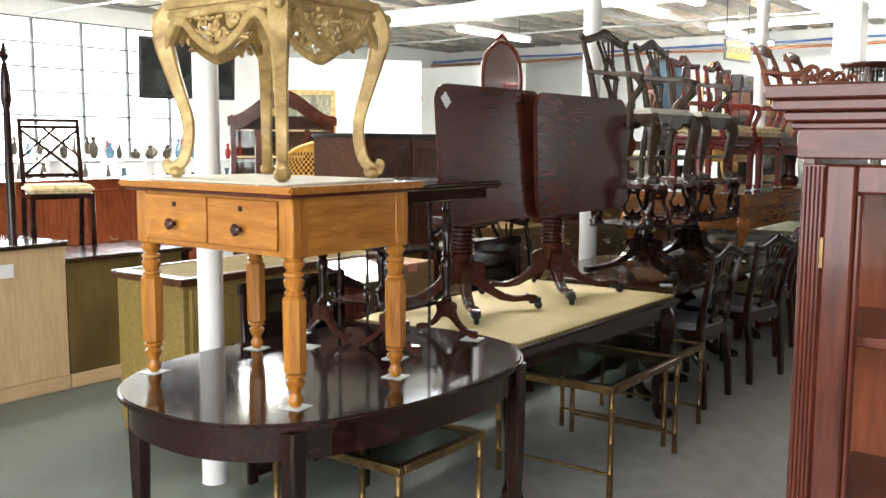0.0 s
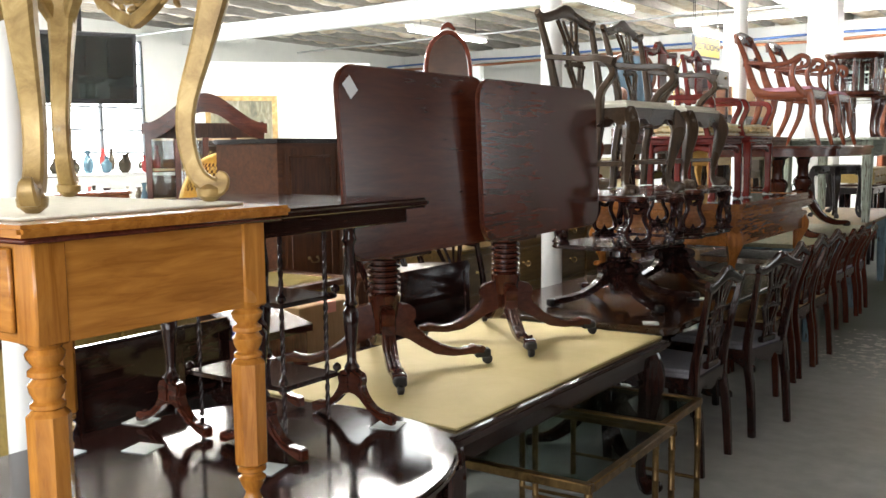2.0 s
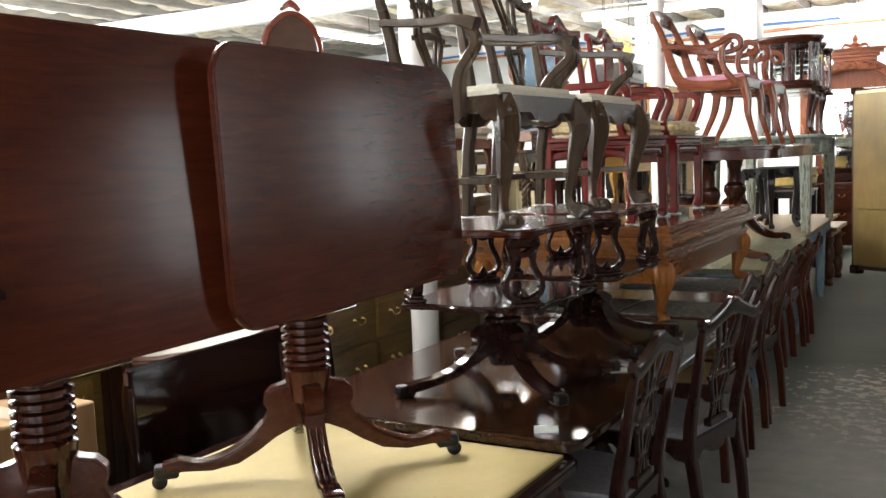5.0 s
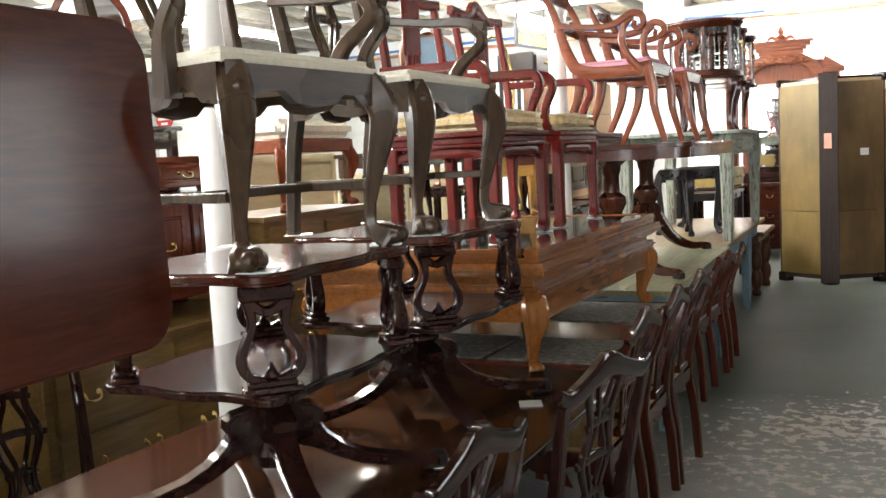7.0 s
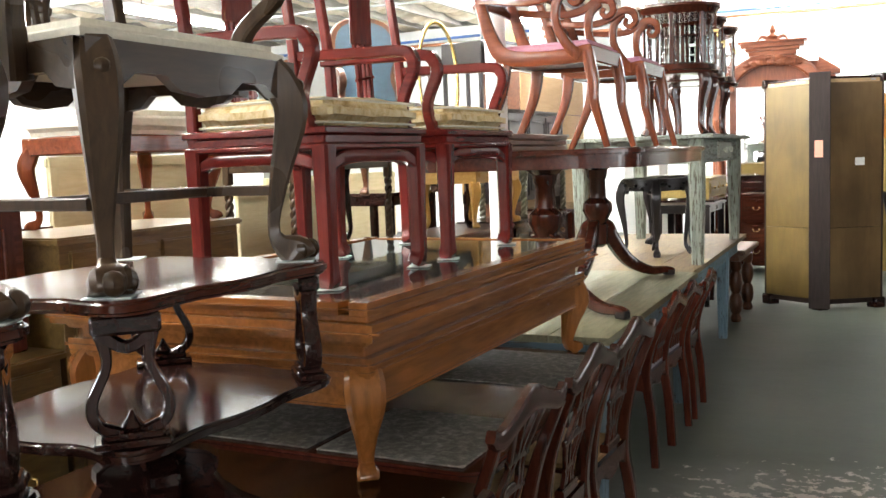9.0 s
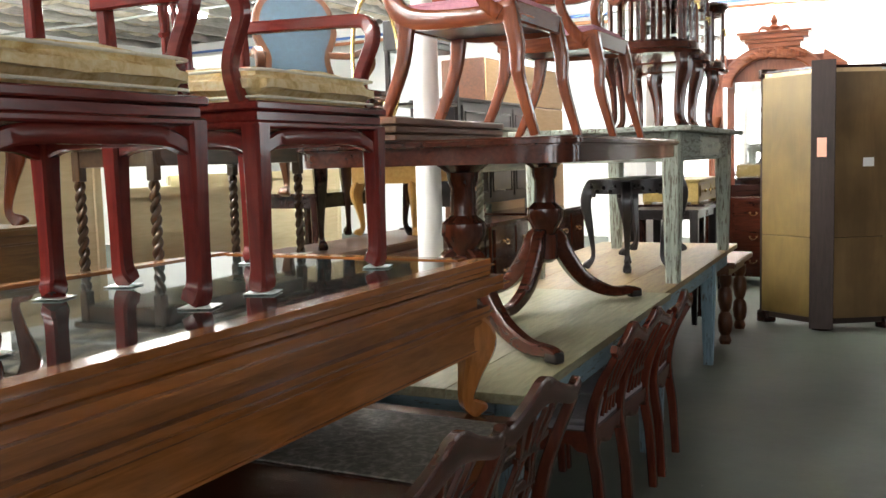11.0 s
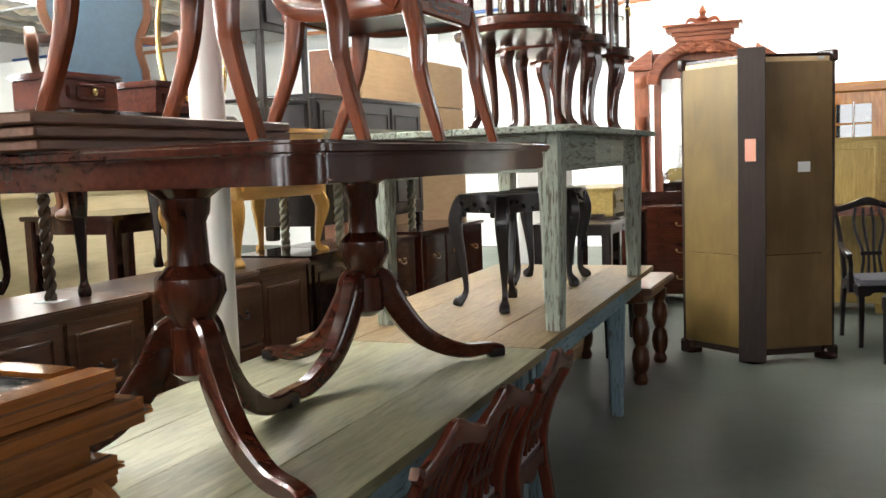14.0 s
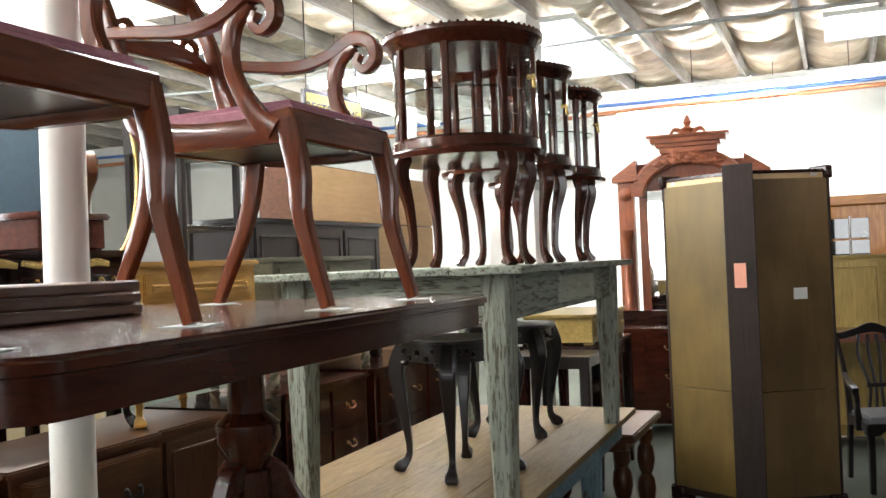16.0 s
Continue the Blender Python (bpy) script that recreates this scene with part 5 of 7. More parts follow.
def work_table(m, w, d, h):
    t = thing("work_table", m, "worn green-white painted work table with a small drawer", "table")
    for i in range(4):
        part("plank", B(w * i / 4 + 0.001, w * (i + 1) / 4 - 0.001, 0, d, h - 0.028, h, 0.004), GREENWOOD["y"], t)
    for x in (0.1, w - 0.115):
        part("apron", B(x, x + 0.022, 0.14, d - 0.14, h - 0.185, h - 0.029, 0.003), GREENWOOD["y"], t)
    for y in (0.09, d - 0.112):
        part("apron", B(0.14, w - 0.14, y, y + 0.022, h - 0.185, h - 0.029, 0.003), GREENWOOD["x"], t)
    dr = part("drawer", B(w - 0.1, w - 0.076, d * 0.4, d * 0.7, h - 0.16, h - 0.05, 0.005), PALEGREEN["y"], t)
    for k in (0.49, 0.61):
        part("knob", L([(0.009, 0), (0.012, 0.012), (0.022, 0.022), (0.02, 0.034), (0.01, 0.038)], m=pose(w - 0.077, d * k, h - 0.105, 0, 90, 0)), PALEGREEN["x"], dr, "pale turned knob")
    for x in (0.12, w - 0.12):
        for y in (0.12, d - 0.12):
            part("leg", S([(x, y, h - 0.029), (x, y, h * 0.7), (x, y, 0)], [0.1, 0.098, 0.07]), GREENWOOD["z"], t)
    return t


work_table(pose(-3.23, 10.7, 0.769, 0, 0, 1.6), 1.0, 2.0, 0.83)


def curio(m, label):
    t = thing("curio_cabinet", m, label, "cabinet", "round glass curio cabinets")
    r, z0, z1 = 0.258, 0.41, 0.79
    W = MAHOGANY
    part("base_moulding", L([(r - 0.03, z0 - 0.035), (r + 0.03, z0 - 0.03), (r + 0.035, z0 - 0.012), (r + 0.015, z0), (r + 0.012, z0 + 0.03), (r, z0 + 0.04)], seg=36), W["y"], t)
    bm = L([(r, z1 - 0.03), (r + 0.012, z1 - 0.02), (r + 0.02, z1), (r + 0.035, z1 + 0.012), (r + 0.035, z1 + 0.028), (r + 0.01, z1 + 0.034)], seg=36)
    for i in range(64):
        a = 2 * math.pi * i / 64
        bmesh.ops.create_uvsphere(bm, u_segments=6, v_segments=4, radius=0.0065, matrix=pose((r + 0.031) * math.cos(a), (r + 0.03) * math.sin(a), z1 + 0.03))
    part("cornice", bm, W["y"], t)
    part("floor_board", L([(r - 0.01, z0 + 0.03), (r - 0.01, z0 + 0.042)], seg=36), W["y"], t)
    shelf = part("shelf", L([(r - 0.02, z0 + 0.2), (r - 0.02, z0 + 0.206)], seg=36), GLASS, t, "clear glass shelf")
    n = 8
    for i in range(n):
        a = 360 * i / n
        part("stile", B(r - 0.014, r + 0.008, -0.014, 0.014, z0 + 0.035, z1 - 0.022, 0.004, pose(0, 0, 0, 0, 0, a)), W["z"], t)
        seg = bmesh.new()
        v = []
        for k in range(5):
            b = radians(a + 360 / n * (0.1 + 0.8 * k / 4))
            v.append([seg.verts.new((q * math.cos(b), q * math.sin(b), z)) for q in (r - 0.006, r - 0.002) for z in (z0 + 0.035, z1 - 0.022)])
        for p, q in zip(v, v[1:]):
            for i0, i1 in ((0, 1), (3, 2), (1, 3), (2, 0)):
                seg.faces.new((p[i0], p[i1], q[i1], q[i0]))
        pane = part("pane", seg, THINGLASS, t, "curved glass pane")
        pane.visible_shadow = False
    kb = part("door_handle", L([(0.009, 0), (0.009, 0.008), (0.005, 0.014), (0.01, 0.02), (0.006, 0.028)], m=pose((r + 0.006) * math.cos(radians(-18)), (r + 0.006) * math.sin(radians(-18)), z0 + 0.24, 0, 90, -18), seg=10), BRIGHTBRASS, t, "small brass drop handle")
    part("drop", S([((r + 0.026) * math.cos(radians(-18)), (r + 0.026) * math.sin(radians(-18)), z0 + 0.24), ((r + 0.03) * math.cos(radians(-18)), (r + 0.03) * math.sin(radians(-18)), z0 + 0.2)], [0.01, 0.016], round_=True), BRIGHTBRASS, kb)
    for a in (45, 135, 225, 315):
        c, s = math.cos(radians(a)), math.sin(radians(a))
        bm = bmesh.new()
        sweep(bm, [(c * (r - 0.0), s * (r - 0.0), z0 - 0.02), (c * (r + 0.015), s * (r + 0.015), z0 - 0.08), (c * (r - 0.015), s * (r - 0.015), z0 - 0.2), (c * (r - 0.025), s * (r - 0.025), 0.06), (c * (r + 0.01), s * (r + 0.01), 0)], [0.055, 0.05, 0.032, 0.026, 0.036], 5, (-s, c, 0))
        part("leg", bm, W["z"], t)
    return t


for x, y in ((-2.53, 11.05), (-2.6, 11.72), (-2.62, 12.35)):
    curio(pose(x, y, 1.602, 0, 0, 8), "round dark curio cabinet with curved glass, on the work table")


def black_stool(m, w, d, h, label):
    t = thing("occasional_table", m, label, "table", "small black carved tables")
    part("tabletop", P(oval(0, 0, d / 2, w / 2, 3, 40), h - 0.022, h, 0.006), EBONY["y"], t)
    part("top_inset", P(oval(0, 0, d / 2 - 0.025, w / 2 - 0.025, 3, 40), h - 0.002, h + 0.003, 0.001), STONE, t, "pale worn inset top")
    bm = ring(bmesh.new(), oval(0, 0, d / 2 - 0.02, w / 2 - 0.02, 3, 40), oval(0, 0, d / 2 - 0.04, w / 2 - 0.04, 3, 40), h - 0.085, h - 0.02)
    rn = random.Random(3)
    for k in range(40):
        x, y = oval(0, 0, d / 2 - 0.016, w / 2 - 0.016, 3, 40)[k]
        bmesh.ops.create_uvsphere(bm, u_segments=6, v_segments=4, radius=rn.uniform(0.008, 0.016), matrix=pose(x, y, h - rn.uniform(0.035, 0.095)))
    part("apron", bm, EBONY["y"], t)
    for sx in (-1, 1):
        for sy in (-1, 1):
            part("leg", cabriole(bmesh.new(), sx * (d / 2 - 0.06), sy * (w / 2 - 0.06), 0, h - 0.02, (sx * 0.7, sy * 0.7), 0.05, 0.035, 0.045), EBONY["z"], t)
    return t


black_stool(pose(-2.76, 11.42, 0.771, 0, 0, -30), 0.42, 0.42, 0.54, "small black carved occasional table under the work table")
black_stool(pose(-2.82, 12.3, 0.771, 0, 0, 5), 0.46, 0.42, 0.53, "small black carved occasional table under the work table")


def turned_bench(m, w, d, h):
    t = thing("bench", m, "low brown wooden table with heavy turned legs", "bench")
    part("seat", B(0, w, 0, d, h - 0.045, h, 0.008, seg=2), WALNUT["y"], t)
    part("apron", B(0.06, w - 0.06, 0.06, d - 0.06, h - 0.11, h - 0.045, 0.003), WALNUT["y"], t)
    prof = [(0.04, 0), (0.05, 0.03), (0.035, 0.07), (0.05, 0.1), (0.058, 0.16), (0.05, 0.22), (0.032, 0.25), (0.045, 0.28), (0.057, 0.34), (0.05, 0.41), (0.034, 0.44), (0.048, 0.47), (0.048, h - 0.1)]
    for x in (0.09, w - 0.09):
        for y in (0.09, d - 0.09):
            part("leg", L(prof, x, y, 0, 20), WALNUT["z"], t)
    return t


turned_bench(pose(-3.1, 13.0, 0, 0, 0, 0), 0.72, 0.85, 0.63)


# back of a tall corner cabinet standing in the aisle
def corner_cabinet(m, side, h):
    t = thing("corner_cabinet", m, "tall corner cabinet, plywood backs and a dark corner strip", "cabinet")
    s = side
    for z0, z1 in ((0.1, 0.748), (0.752, h - 0.075)):
        part("back_panel", B(0.05, s - 0.014, 0.002, 0.012, z0, z1, 0.002), PLYBROWN, t, "brownish plywood back sheet")
        part("back_panel", B(0.002, 0.012, 0.05, s - 0.014, z0, z1, 0.002), PLYGRAIN, t, "yellowish plywood back sheet")
    part("edge_stile", B(s - 0.013, s + 0.004, -0.003, 0.03, 0.08, h - 0.05, 0.002), STRIPWOOD, t)
    part("edge_stile", B(-0.003, 0.03, s - 0.013, s + 0.004, 0.08, h - 0.05, 0.002), STRIPWOOD, t)
    part("top_rail", B(0.05, s - 0.03, 0.014, 0.035, h - 0.12, h - 0.042, 0.002), PALEPLY["x"], t, "pale rail above the back sheet")
    part("top_rail", B(0.014, 0.035, 0.05, s - 0.03, h - 0.12, h - 0.042, 0.002), PALEPLY["y"], t, "pale rail above the back sheet")
    for x, y in ((s - 0.11, 0.008), (0.008, s - 0.11)):
        part("bracket", B(x - 0.025 * (y < 0.1), x + 0.025, y - 0.004, y + 0.03, h - 0.062, h - 0.046, 0.002), STEEL, t, "small steel bracket")
    for a, b in ((0.05, 0.02), (0.02, 0.05)):
        part("skirt", B(0.06 if a > b else 0.006, s - 0.1 if a > b else 0.016, 0.006 if a > b else 0.06, 0.016 if a > b else s - 0.1, 0.055, 0.1, 0.003), STRIPWOOD, t)
    st = bmesh.new()
    box(st, -0.09, 0.09, -0.012, 0.012, 0.02, h + 0.02, 0.003, pose(-0.004, -0.004, 0, 0, 0, -45))
    part("corner_strip", st, STRIPWOOD, t, "dull dark brown board along the corner")
    out = [(0, 0), (s, 0), (s, 0.12), (0.12, s), (0, s)]
    part("top", P([(x + 0.012, y + 0.012) for x, y in out], h - 0.04, h - 0.02, 0.002), DARK["x"], t)
    part("cornice", B(s - 0.03, s + 0.02, -0.02, 0.14, h - 0.08, h, 0.008), DARK["x"], t)
    part("cornice", B(-0.02, 0.14, s - 0.03, s + 0.02, h - 0.08, h, 0.008), DARK["x"], t)
    part("front", B(-0.5 * s * 1.2, 0.5 * s * 1.2, -0.015, 0.015, 0.08, h - 0.03, 0.003, pose(s * 0.53, s * 0.53, 0, 0, 0, -45)), DARK["z"], t)
    part("shelf_floor", P([(x + 0.013, y + 0.013) for x, y in out], 0.1, 0.12, 0), DARK["x"], t)
    for x, y in ((0.03, 0.03), (s - 0.05, 0.02), (0.02, s - 0.05)):
        part("foot", B(x - 0.03, x + 0.09, y - 0.03, y + 0.09, 0, 0.1, 0.012), DARK["x"], t)
    # the two backs meet at a blunt corner
    blunt = Matrix.Translation((s / 2, s / 2, 0)) @ Matrix.Rotation(radians(45), 4, "Z") @ Matrix.Diagonal((0.62, 1, 1, 1)) @ Matrix.Rotation(radians(-45), 4, "Z") @ Matrix.Translation((-s / 2, -s / 2, 0))
    for c in t.children:
        c.data.transform(blunt)
    return t


corner_cabinet(pose(-1.85, 13.62, 0, 0, 0, 45), 0.72, 2.13)

# ---------- second row and the rest of the warehouse ----------
def pull(parent, x, y, z, w=0.07, material=None):
    bm = bmesh.new()
    for s in (-1, 1):
        lathe(bm, [(0.011, 0), (0.008, 0.006), (0.004, 0.014)], 0, 0, 0, 8, pose(x, y + s * w / 2, z, 0, 90, 0))
    sweep(bm, [(x + 0.014, y - w / 2, z), (x + 0.02, y - w * 0.35, z - 0.022), (x + 0.02, y + w * 0.35, z - 0.022), (x + 0.014, y + w / 2, z)], [0.007, 0.008, 0.008, 0.007], 3, (0, 0, 1), round_=True)
    return part("pull", bm, material or BRASS, parent, "brass bail pull")


def chest(m, w, d, h, woodset, cols, rows, label, name="dresser", category="dresser", group="", top=None, legs=0.09, bow=0.0, doors=False, knob=False, leg_kind="block", pulls=None):
    """A case of drawers or doors that looks along +x; local y runs along its width."""
    t = thing(name, m, label, category, group)
    part("body", B(-d / 2, d / 2, -w / 2, w / 2, legs, h - 0.025, 0.004), woodset["y"], t)
    outline = rounded(-d / 2 - 0.01, d / 2 + 0.02, -w / 2 - 0.02, w / 2 + 0.02, 0.015, 2)
    part("top", P(outline, h - 0.026, h, 0.007, seg=2), top or woodset["y"], t)
    gap = 0.02
    cw, rh = (w - 0.06) / cols, (h - legs - 0.08) / rows
    for c in range(cols):
        for r in range(rows):
            y0, z0 = -w / 2 + 0.03 + c * cw, legs + 0.035 + r * rh
            x1 = d / 2 + 0.012 + (bow * (1 - abs(2 * (c + 0.5) / cols - 1)))
            front = B(d / 2 - 0.01, x1, y0 + gap / 2, y0 + cw - gap / 2, z0 + 0.006, z0 + rh - 0.006, 0.006, seg=2)
            piece = part("door" if doors else "drawer", front, woodset["z" if doors else "y"], t)
            if doors or rows <= 2:
                bd = bmesh.new()
                for a, b, e, f in ((y0 + 0.05, y0 + 0.062, z0 + 0.05, z0 + rh - 0.05), (y0 + cw - 0.062, y0 + cw - 0.05, z0 + 0.05, z0 + rh - 0.05)):
                    box(bd, x1 - 0.002, x1 + 0.007, a, b, e, f, 0.003)
                for e, f in ((z0 + 0.05, z0 + 0.062), (z0 + rh - 0.062, z0 + rh - 0.05)):
                    box(bd, x1 - 0.002, x1 + 0.007, y0 + 0.062, y0 + cw - 0.062, e, f, 0.003)
                part("panel_moulding", bd, woodset["y"], piece)
            if knob:
                for yy in ((y0 + cw * 0.28, y0 + cw * 0.72) if cw > 0.3 else (y0 + cw / 2,)):
                    part("knob", L([(0.007, 0), (0.008, 0.01), (0.015, 0.02), (0.008, 0.027)], m=pose(x1, yy, z0 + rh / 2, 0, 90, 0), seg=12), pulls or BRIGHTBRASS, piece)
            else:
                for yy in ((y0 + cw * 0.27, y0 + cw * 0.73) if cw > 0.55 else (y0 + cw / 2,)):
                    pull(piece, x1, yy, z0 + rh * 0.55, 0.07, pulls)
    for sx in (-1, 1):
        for sy in (-1, 1):
            x, y = sx * (d / 2 - 0.04), sy * (w / 2 - 0.04)
            if leg_kind == "cabriole":
                part("leg", cabriole(bmesh.new(), x, y, 0, legs + 0.01, (sx * 0.7, sy * 0.7), 0.055, 0.03, 0.045), woodset["z"], t)
            elif leg_kind == "twist":
                bm = bmesh.new()
                for ph in (0, math.pi):
                    pts = [(x + 0.014 * math.cos(k * 1.1 + ph), y + 0.014 * math.sin(k * 1.1 + ph), legs * k / 22) for k in range(23)]
                    sweep(bm, pts, [0.03] * 23, 2, round_=True)
                part("leg", bm, woodset["z"], t)
            else:
                part("leg", B(x - 0.035, x + 0.035, y - 0.035, y + 0.035, 0, legs + 0.002, 0.008), woodset["z"], t)
    return t


def plain_table(m, w, d, h, woodset, label, leg="square", lw=0.05, apron=0.09, name="side_table", thick=0.025):
    t = thing(name, m, label, "table")
    part("tabletop", B(-d / 2, d / 2, -w / 2, w / 2, h - thick, h, 0.006, seg=2), woodset["y"], t)
    part("apron", B(-d / 2 + 0.03, d / 2 - 0.03, -w / 2 + 0.03, w / 2 - 0.03, h - thick - apron, h - thick + 0.001, 0.003), woodset["y"], t)
    for sx in (-1, 1):
        for sy in (-1, 1):
            x, y = sx * (d / 2 - 0.045), sy * (w / 2 - 0.045)
            if leg == "twist":
                bm = B(x - lw / 2, x + lw / 2, y - lw / 2, y + lw / 2, h - thick - apron - 0.06, h - thick, 0.004)
                hh = h - thick - apron - 0.06
                for ph in (0, math.pi):
                    pts = [(x + lw * 0.25 * math.cos(k * 1.05 + ph), y + lw * 0.25 * math.sin(k * 1.05 + ph), hh * k / 26) for k in range(27)]
                    sweep(bm, pts, [lw * 0.62] * 27, 2, round_=True)
            elif leg == "cabriole":
                bm = cabriole(bmesh.new(), x, y, 0, h - thick, (sx * 0.7, sy * 0.7), lw, 0.03, lw * 0.9)
            else:
                bm = S([(x, y, h - thick), (x, y, h * 0.5), (x, y, 0)], [lw, lw * 0.9, lw * 0.6])
            part("leg", bm, woodset["z"], t)
    return t


def upright_panel(name, x, y0, y1, z0, z1, woodset, label, category, lean=0, thick=0.03):
    t = thing(name, pose(x, 0, 0, 0, lean, 0), label, category, "upright boards and bed ends")
    part("panel", B(-thick / 4, thick / 4, y0 + 0.05, y1 - 0.05, z0 + 0.06, z1 - 0.05, 0.002), woodset["y"], t)
    for y in (y0, y1 - 0.052):
        part("stile", B(-thick / 2, thick / 2, y, y + 0.052, z0, z1, 0.006), woodset["z"], t)
    part("top_rail", B(-thick / 2 - 0.004, thick / 2 + 0.004, y0 - 0.01, y1 + 0.01, z1 - 0.052, z1 + 0.008, 0.01, seg=2), woodset["y"], t)
    part("bottom_rail", B(-thick / 2 + 0.001, thick / 2 - 0.001, y0 + 0.052, y1 - 0.052, z0 + 0.03, z0 + 0.13, 0.004), woodset["y"], t)
    return t


# by the first table
for y0, y1, h, ws, lab in ((1.2, 3.09, 0.93, PALEPLY, "plywood back of a low cabinet, warm pale grain"), (3.1, 3.95, 0.82, PLY, "dark plywood back of a low cabinet with white edge")):
    t = thing("low_cabinet", pose(-5.55, (y0 + y1) / 2, 0), lab, "cabinet", "low cabinets from behind")
    w = y1 - y0
    part("back_panel", B(0.27, 0.285, -w / 2, w / 2, 0.09, h - 0.03, 0.002), ws["z"], t)
    part("skirting", B(0.262, 0.29, -w / 2, w / 2, 0, 0.088, 0.003), PALEPLY["y"], t)
    part("body", B(-0.27, 0.269, -w / 2 + 0.005, w / 2 - 0.005, 0.02, h - 0.031, 0.003), WALNUT["y"], t)
    part("top", B(-0.3, 0.31, -w / 2 - 0.01, w / 2 + 0.01, h - 0.03, h, 0.005), DARK["y"], t)
nt = tagged(part("paper_note", B(-5.262, -5.26, 2.62, 2.76, 0.74, 0.82, 0), PAPER), "white paper note stuck on a cabinet back", "note")

cred = chest(pose(-4.02, 3.76, 0), 1.9, 0.55, 0.86, OLIVE, 4, 1, "olive painted credenza with leather top and dark moulded edges", "credenza", "credenza", doors=True, legs=0.06, pulls=IRON)
part("leather_top", B(-0.24, 0.24, -0.9, 0.89, 0.8605, 0.865, 0.002), OLIVELEATHER, cred, "olive leather inlay")
for a, b, c, d in ((-0.29, -0.245, -0.98, 0.98), (0.245, 0.3, -0.98, 0.98)):
    part("edge", B(a, b, c, d, 0.83, 0.869, 0.006), WALNUT["y"], cred, "dark moulded edge")
for c in (-0.98, 0.9):
    part("edge", B(-0.245, 0.245, c, c + 0.08, 0.83, 0.869, 0.006), WALNUT["x"], cred, "dark moulded edge")

upright_panel("headboard", -3.28, 4.46, 5.2, 0.0, 0.92, DARK, "dark red mahogany headboard standing behind the tables", "headboard", -2)
upright_panel("headboard", -3.13, 2.68, 3.14, 0.0, 0.91, DARK, "dark polished bed end standing behind the tables", "headboard", -2)
upright_panel("headboard", -3.22, 2.98, 3.43, 0.0, 0.89, DARK, "dark polished bed end standing behind another", "headboard", -2)


kb = thing("knee_desk", pose(-3.42, 3.46, 0), "small dark mahogany writing box with a sloped lid", "desk")
part("case", B(0, 0.28, 0, 0.3, 0, 0.8, 0.004), REDM["z"], kb)
part("lid", P([(-0.01, 0.8), (0.3, 0.8), (0.3, 0.83), (-0.01, 0.91)], -0.015, 0.315, 0.004, Matrix(((1, 0, 0, 0), (0, 0, 1, 0), (0, 1, 0, 0), (0, 0, 0, 1)))), DARK["y"], kb)
cb = thing("carton", pose(-3.86, 4.0, 0), "tall brown cardboard carton closed with reddish tape", "carton")
part("box", B(0, 0.44, 0, 0.42, 0, 0.83, 0.006), TANBOARD["z"], cb)
part("tape", B(-0.001, 0.4415, 0.17, 0.25, 0.78, 0.832, 0.001), PINKPAPER, cb, "strip of red-brown tape")


def oval_coffee_table(m, rx, ry, h, label):
    t = thing("coffee_table", m, label, "table", "oval coffee tables")
    part("tabletop", P(oval(0, 0, rx, ry, 2.2, 48), h - 0.028, h, 0.008), WALNUT["y"], t)
    part("inlay", P(oval(0, 0, rx - 0.07, ry - 0.07, 2.2, 48), h - 0.002, h + 0.003, 0.001), STONE, t, "pale leather inlay")
    part("apron", ring(bmesh.new(), oval(0, 0, rx - 0.05, ry - 0.05, 2.2, 48), oval(0, 0, rx - 0.07, ry - 0.07, 2.2, 48), h - 0.09, h - 0.027), WALNUT["y"], t)
    for sx in (-1, 1):
        for sy in (-1, 1):
            part("leg", cabriole(bmesh.new(), sx * rx * 0.6, sy * ry * 0.62, 0, h - 0.03, (sx * 0.7, sy * 0.7), 0.045, 0.03, 0.045), WALNUT["z"], t)
    return t


oval_coffee_table(pose(-3.68, 5.15, 0), 0.2, 0.38, 0.86, "oval walnut table with a pale inlaid top behind the tilted tables")


def x_chair(m):
    t = thing("side_chair", m, "dark bamboo-turned chair with crossed back and spotted gold seat", "chair")
    part("seat", B(-0.2, 0.2, -0.22, 0.22, 0.44, 0.5, 0.02, seg=3), DAMASK, t)
    part("seat_frame", B(-0.2, 0.2, -0.22, 0.22, 0.4, 0.438, 0.005), DARK["y"], t)
    for sy in (-1, 1):
        part("front_leg", B(0.165, 0.2, sy * 0.205 - 0.017, sy * 0.205 + 0.017, 0, 0.41, 0.006), DARK["z"], t)
        part("back_post", S([(-0.26, sy * 0.205, 0), (-0.19, sy * 0.205, 0.45), (-0.27, sy * 0.205, 0.98)], [0.034, 0.036, 0.03]), DARK["z"], t)
        part("cross_bar", S([(-0.205, -0.2 * sy, 0.56), (-0.25, 0.2 * sy, 0.9)], [0.02, 0.02], side=(1, 0, 0)), DARK["y"], t)
        part("cross_bar", S([(-0.205, -0.2 * sy, 0.7), (-0.25, 0.05 * sy, 0.92)], [0.016, 0.016], side=(1, 0, 0)), DARK["y"], t)
    for z in (0.56, 0.92, 0.97):
        part("back_rail", S([(-0.2 - 0.13 * (z - 0.45), -0.2, z), (-0.2 - 0.13 * (z - 0.45), 0.2, z)], [0.026, 0.026], side=(1, 0, 0)), DARK["y"], t)
    return t


x_chair(pose(-6.4, 3.72, 0.72, 0, 0, -20))
plain_table(pose(-6.3, 3.7, 0), 1.6, 0.9, 0.72, DARK, "dark low table carrying a crossed-back chair", name="table")
chest(pose(-7.6, 4.6, 0), 3.0, 0.3, 1.2, CHERRY, 6, 1, "orange-brown panelled bed with crossed veneer, standing upright", "bed_end", "bed end", doors=True, legs=0.05)
